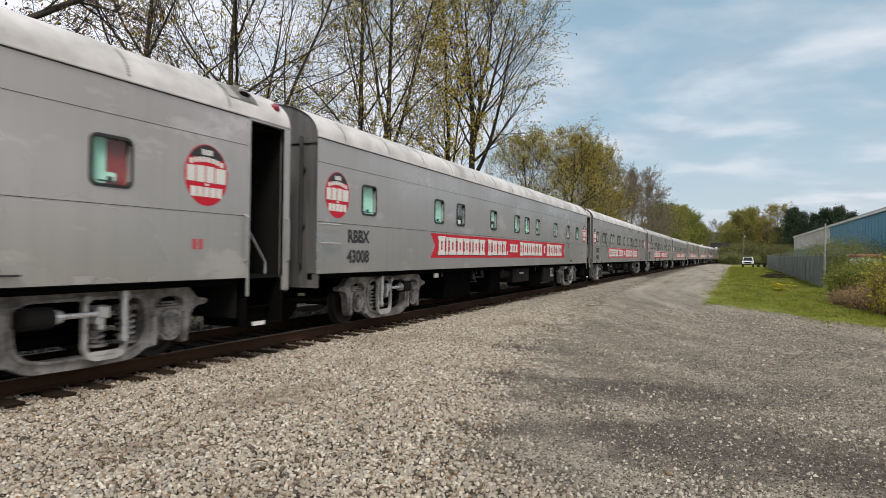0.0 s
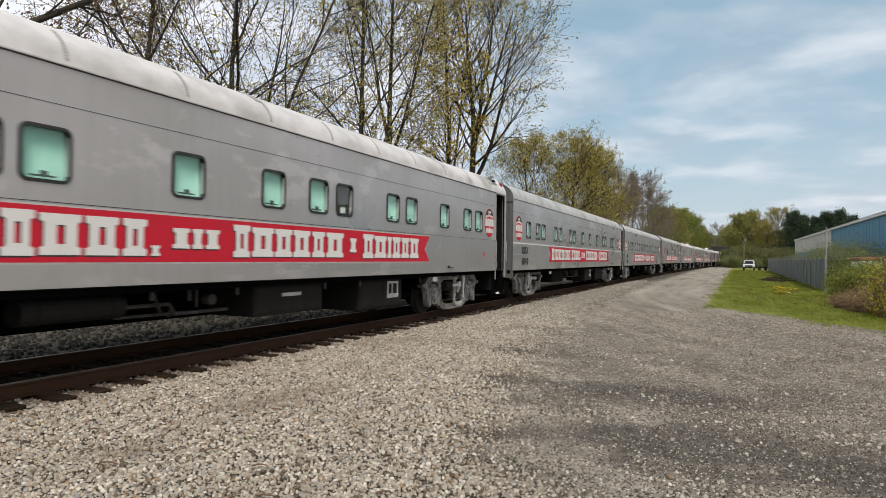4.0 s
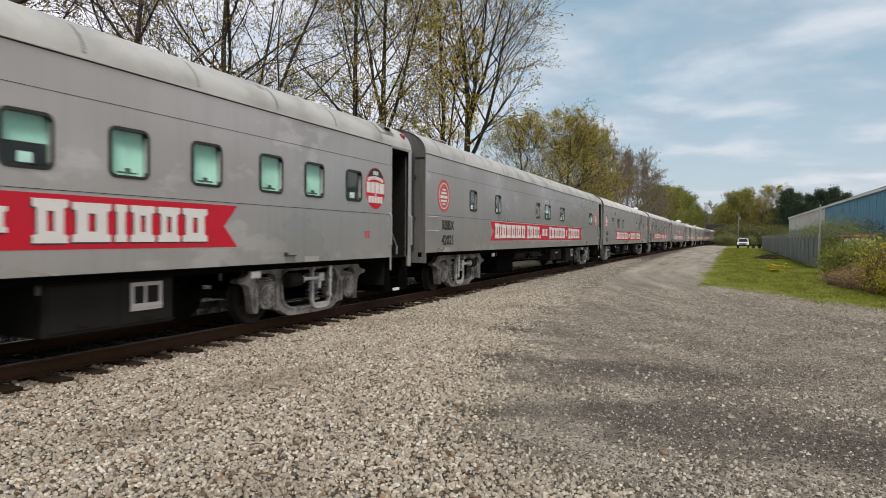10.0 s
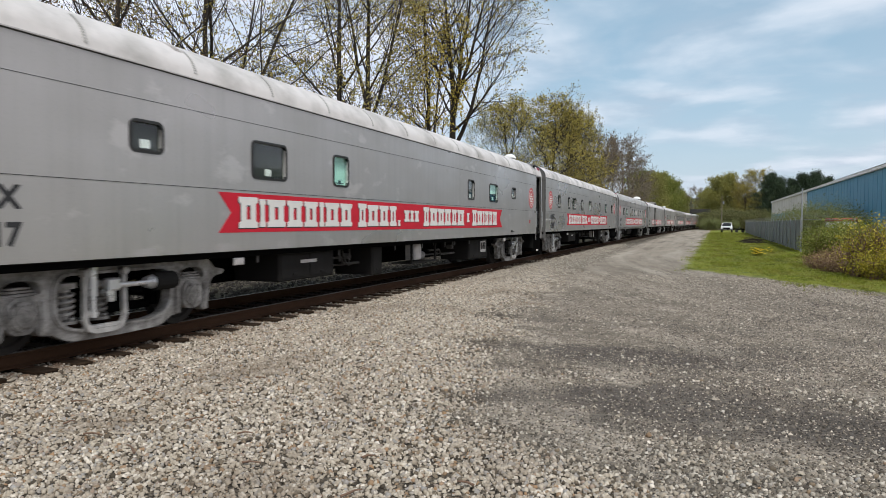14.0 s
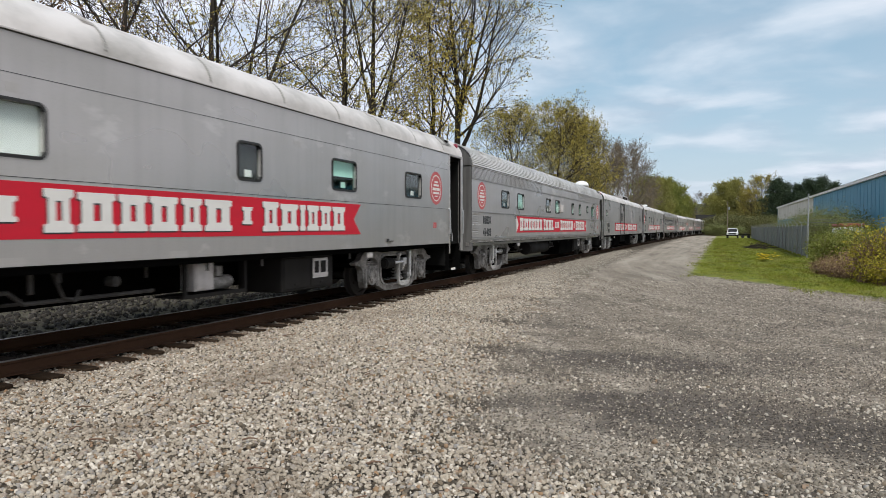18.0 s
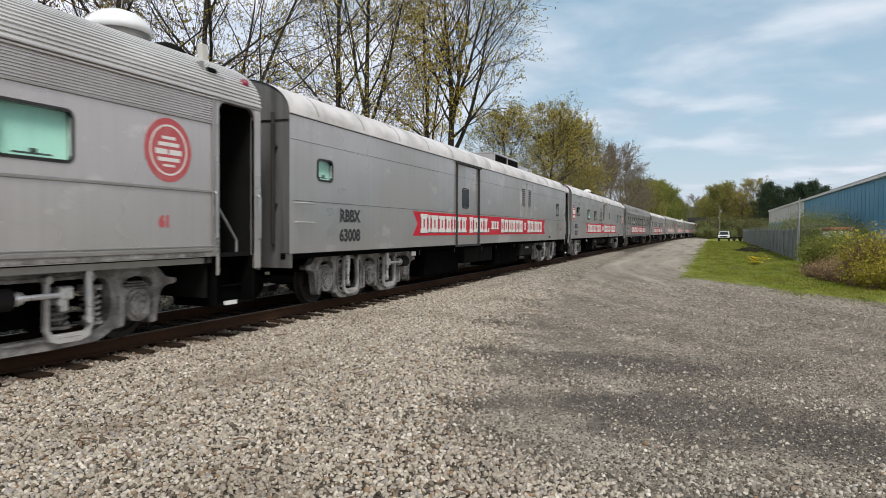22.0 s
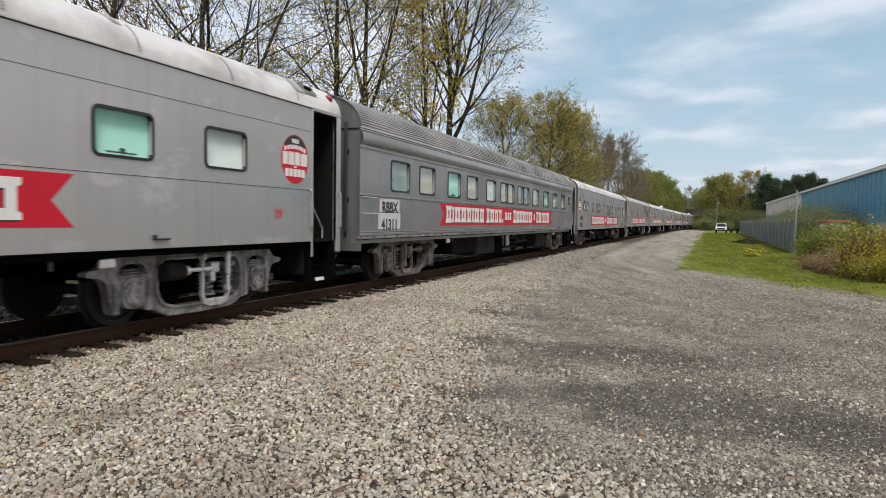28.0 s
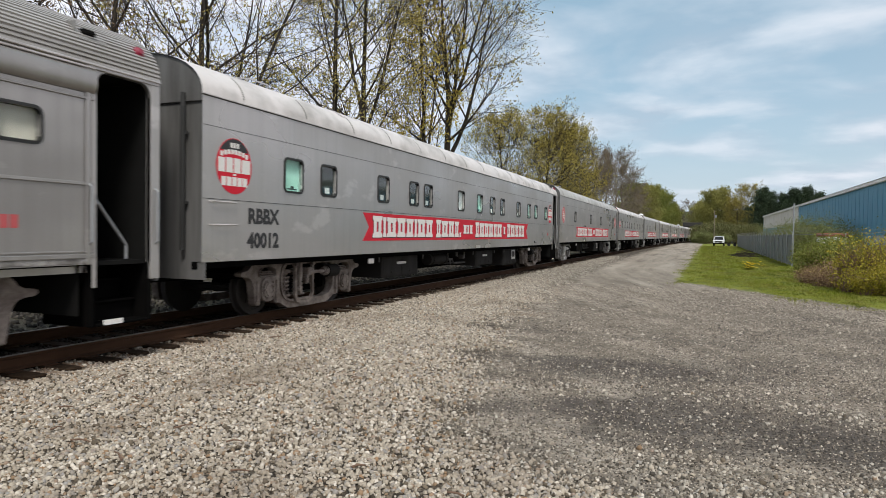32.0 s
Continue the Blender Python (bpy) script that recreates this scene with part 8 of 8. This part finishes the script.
def build_fence():
    fence = tagged(new("fence"), "grey slatted chain-link fence with barbed wire", "fence")
    corner, far = (5.15, 43.5), (6.6, 132.0)
    slat = Build().box(-0.012, 0.012, -0.060, 0.060, 0.06, 1.86, 0.003).mesh("slat", M["slat"])
    post = Build().tube([(0, 0, 0), (0, 0, 1.98)], 0.03, 8).tube([(0, 0, 1.96), (-0.2, 0, 2.24)], 0.012, 6).mesh("post", M["galv"])
    ln = math.hypot(far[0] - corner[0], far[1] - corner[1])
    d = ((far[0] - corner[0]) / ln, (far[1] - corner[1]) / ln)
    turn = -math.degrees(math.atan2(d[0], d[1]))
    rng = random.Random(3)
    n_slat = 0
    rest = Build()
    s = 0.0
    while s < ln:
        px, py = corner[0] + d[0] * s, corner[1] + d[1] * s
        if s < 34:
            part("slat", slat, fence, at=pose(px, py, rng.uniform(-0.015, 0.015), 0, 0, turn))
            s += 0.125
        else:
            rest.box(px - 0.012, px + 0.012, py - 0.11, py + 0.11, 0.06, 1.86 + rng.uniform(-0.02, 0.02))
            s += 0.25
    tagged(part("slats_far", rest.mesh("slats_far", M["slat"]), fence), kind="stuff")
    s = 0.0
    while s < ln:
        part("post", post, fence, "galvanised post", pose(corner[0] + d[0] * s - 0.04, corner[1] + d[1] * s, 0))
        s += 3.0
    # the return towards the shed
    x = 9.2
    while x < 14:
        part("slat", slat, fence, at=pose(x, corner[1], rng.uniform(-0.015, 0.015), 0, 0, 90))
        x += 0.125
    for px in (7.8, 10.6, 13.4):
        part("post", post, fence, "galvanised post", pose(px, corner[1] - 0.04, 0))
    part("corner_post", Build().tube([(0, 0, 0), (0, 0, 3.7)], 0.04, 10).mesh("corner_post", M["galv"]), fence, "tall pale corner post", pose(*corner, 0))
    wires = Build()
    for dx, z in ((0, 1.9), (-0.06, 2.05), (-0.13, 2.14), (-0.2, 2.22)):
        wires.tube([(corner[0] + dx, corner[1], z), (far[0] + dx, far[1], z)], 0.012 if z < 2.1 else 0.006, 5)
        wires.tube([(corner[0], corner[1] + dx, z), (14, corner[1] + dx, z)], 0.012 if z < 2.1 else 0.006, 5)
    for z in (0.3, 0.7, 1.1, 1.5):
        wires.tube([(corner[0], corner[1], z), (9.2, corner[1], z)], 0.005, 4)
    part("wire", wires.mesh("wire", M["slat"]), fence, "barbed wire strands")


def build_pickup():
    """A white pickup truck parked at the road's end, its front to the camera."""
    t = tagged(new("pickup_truck"), "white pickup truck parked at the road's end", "pickup truck")
    t.matrix_basis = pose(3.35, 130.0, 0, 0, 0, -3)
    body = Build().box(-0.95, 0.95, 0.0, 5.3, 0.45, 1.02, 0.06).box(-0.93, 0.93, 0.05, 1.5, 1.0, 1.12, 0.05).box(-0.93, 0.93, 3.4, 5.25, 1.0, 1.28, 0.03)
    cabin = Build()
    lo = [(-0.9, 1.35), (0.9, 1.35), (0.9, 3.4), (-0.9, 3.4)]
    hi = [(-0.72, 1.95), (0.72, 1.95), (0.74, 3.25), (-0.74, 3.25)]
    cabin.add([(x, y, 1.08) for x, y in lo] + [(x, y, 1.78) for x, y in hi], ((0, 1, 5, 4), (1, 2, 6, 5), (2, 3, 7, 6), (3, 0, 4, 7), (4, 5, 6, 7)))
    part("body", body.mesh("body", M["car_white"]), t)
    part("cabin", cabin.mesh("cabin", M["car_white"]), t)
    part("windscreen", Build().add([(-0.8, 1.40, 1.13), (0.8, 1.40, 1.13), (0.66, 1.90, 1.72), (-0.66, 1.90, 1.72)], ((0, 1, 2, 3),)).box(-0.79, 0.79, 1.42, 1.44, 1.12, 1.13).mesh("windscreen", M["car_glass"]), t, "dark windscreen", pose(0, -0.03, 0.01))
    part("grille", Build().box(-0.62, 0.62, -0.02, 0.03, 0.66, 0.92, 0.01).mesh("grille", M["black"]), t, "black grille")
    part("bumper", Build().box(-0.97, 0.97, -0.09, 0.06, 0.42, 0.60, 0.03).mesh("bumper", M["black"]), t, "dark bumper")
    for s in (1, -1):
        part("headlight", Build().box(-0.14, 0.14, -0.03, 0.02, 0.70, 0.88, 0.02).mesh("headlight", M["bright"]), t, "headlight", pose(s * 0.78, 0, 0))
        part("mirror", Build().box(-0.10, 0.10, -0.05, 0.05, 1.12, 1.30, 0.02).mesh("mirror", M["black"]), t, at=pose(s * 1.06, 1.6, 0))
        for y in (1.0, 4.25):
            w = part("wheel", Build().tube([(-0.11, 0, 0), (0.11, 0, 0)], 0.37, 20).mesh("tyre", M["tyre"]), t, "black tyre", pose(s * 0.85, y, 0.37))
            part("rim", Build().tube([(-0.12, 0, 0), (0.12, 0, 0)], 0.2, 14).mesh("rim", M["galv"]), w)


def build_far():
    pole = tagged(new("utility_pole"), "weathered wooden utility pole among shrubs", "utility pole")
    pole.matrix_basis = pose(3.1, 158, 0)
    part("pole", Build().tube([(0, 0, 0), (0, 0, 7.6)], 0.10, 10, r_end=0.07).mesh("pole", M["pole"]), pole)
    part("transformer", Build().tube([(0.3, 0, 5.9), (0.3, 0, 6.5)], 0.16, 10).mesh("transformer", M["galv"]), pole)
    br = tagged(new("rail_bridge"), "dark steel girder bridge over the track", "bridge", kind="structure")
    part("girder", Build().box(-5.2, 1.2, 238, 239, 4.75, 6.4, 0.03).box(-5.2, 1.2, 243, 244, 4.75, 6.4, 0.03).box(-5.2, 1.2, 238, 244, 4.9, 5.1).mesh("girder", M["bridge"]), br)
    for x in (-5.6, 1.4):
        part("abutment", Build().box(x - 1.2, x + 1.2, 237.5, 244.5, 0, 4.75, 0.05).mesh("abutment", M["concrete"]), br, "concrete abutment")
    hill = Build()
    xs, ys = np.linspace(-700, 900, 60), (430, 520, 620, 760)
    v = []
    for j, y in enumerate(ys):
        for i, x in enumerate(xs):
            hgt = (0, 15, 24, 26)[j] * (0.8 + 0.25 * math.sin(x * 0.013 + 1.0) + 0.1 * math.sin(x * 0.05 + y))
            v.append((x, y, hgt + (random.Random(i * 7 + j).uniform(-1.2, 1.2) if j else -0.5)))
    n = len(xs)
    hill.add(v, [(j * n + i, j * n + i + 1, (j + 1) * n + i + 1, (j + 1) * n + i) for j in range(3) for i in range(n - 1)])
    tagged(new("wooded_hill", hill.mesh("wooded_hill", M["hill"])), "low wooded hill on the horizon", "hill", kind="structure")
    ft = tagged(new("flatbed_trailer"), "low dark flatbed trailer parked beside the pickup", "trailer")
    ft.matrix_basis = pose(5.6, 131.5, 0)
    part("deck", Build().box(-1.3, 1.3, -0.9, 0.9, 0.55, 0.68, 0.02).mesh("deck", M["black"]), ft)
    for s in (-1.25, 0.0, 1.25):
        part("stake", Build().box(s - 0.04, s + 0.04, -0.9, -0.82, 0.68, 1.0, 0.01).mesh("stake", M["galv"]), ft)
    for s in (-0.5, 0.5):
        part("wheel", Build().tube([(0, -0.1, 0), (0, 0.1, 0)], 0.28, 14).mesh("wheel", M["tyre"]), ft, at=pose(s, -0.8, 0.28))
    # brush piles in the grass and a red vehicle hood behind the fence
    rng = random.Random(6)
    for cx, cy, cnt in ((3.5, 63.3, 60), (4.3, 64.2, 26)):
        pile = Build()
        for _ in range(cnt):
            a, l = rng.uniform(0, 6.28), rng.uniform(0.5, 1.4)
            px, py, z = rng.gauss(0, 0.45), rng.gauss(0, 0.9), rng.uniform(0.05, 0.62) * rng.random()
            pile.tube([(px - math.cos(a) * l / 2, py - math.sin(a) * l / 2, max(0.03, z - 0.1)), (px, py, z), (px + math.cos(a) * l / 2, py + math.sin(a) * l / 2, max(0.03, z - 0.08))], 0.03, 5, r_end=0.008)
        tagged(new("brush_pile", pile.mesh("brush_pile", M["bark"])), "brown pile of cut branches in the grass", "brush pile", kind="stuff").matrix_basis = pose(cx, cy, 0)
    tr = tagged(new("trailer"), "red-roofed white trailer behind the fence", "trailer")
    tr.matrix_basis = pose(7.85, 48.0, 0)
    part("body", Build().box(-0.6, 0.6, -1.6, 1.6, 0.5, 1.80, 0.05).mesh("body", M["trim_white"]), tr)
    part("roof", Build().box(-0.64, 0.64, -1.65, 1.65, 1.80, 2.0, 0.04).mesh("roof", M["rust"]), tr, "faded red roof")
    for s in (1, -1):
        part("wheel", Build().tube([(-0.1, 0, 0), (0.1, 0, 0)], 0.3, 16).mesh("wheel", M["tyre"]), tr, at=pose(s * 0.6, 0, 0.3))


build_ground()
build_track()
COACHES = [make_car(c) for c in CARS]
build_shed()
build_fence()
build_pickup()
build_far()
build_trees()
build_bushes()
build_grass()
build_stones()


def motions():
    """The coaches roll towards the camera and past it, and their wheels turn with them."""
    for k, car in enumerate(COACHES):
        walk(car, [(t, coach_pose(k, t)) for t in range(0, 33)])
    first = WHEELS[0]
    rows = [(n / FPS, pose(0, 0, 0, math.degrees((front_at(0) - front_at(n / FPS)) / 0.457))) for n in range(0, 32 * FPS + 1)]
    walk(first, rows)
    for w in WHEELS[1:]:
        w.rotation_mode = "QUATERNION"
        w.animation_data_create()
        w.animation_data.action = first.animation_data.action
        w.animation_data.action_slot = first.animation_data.action_slot


motions()
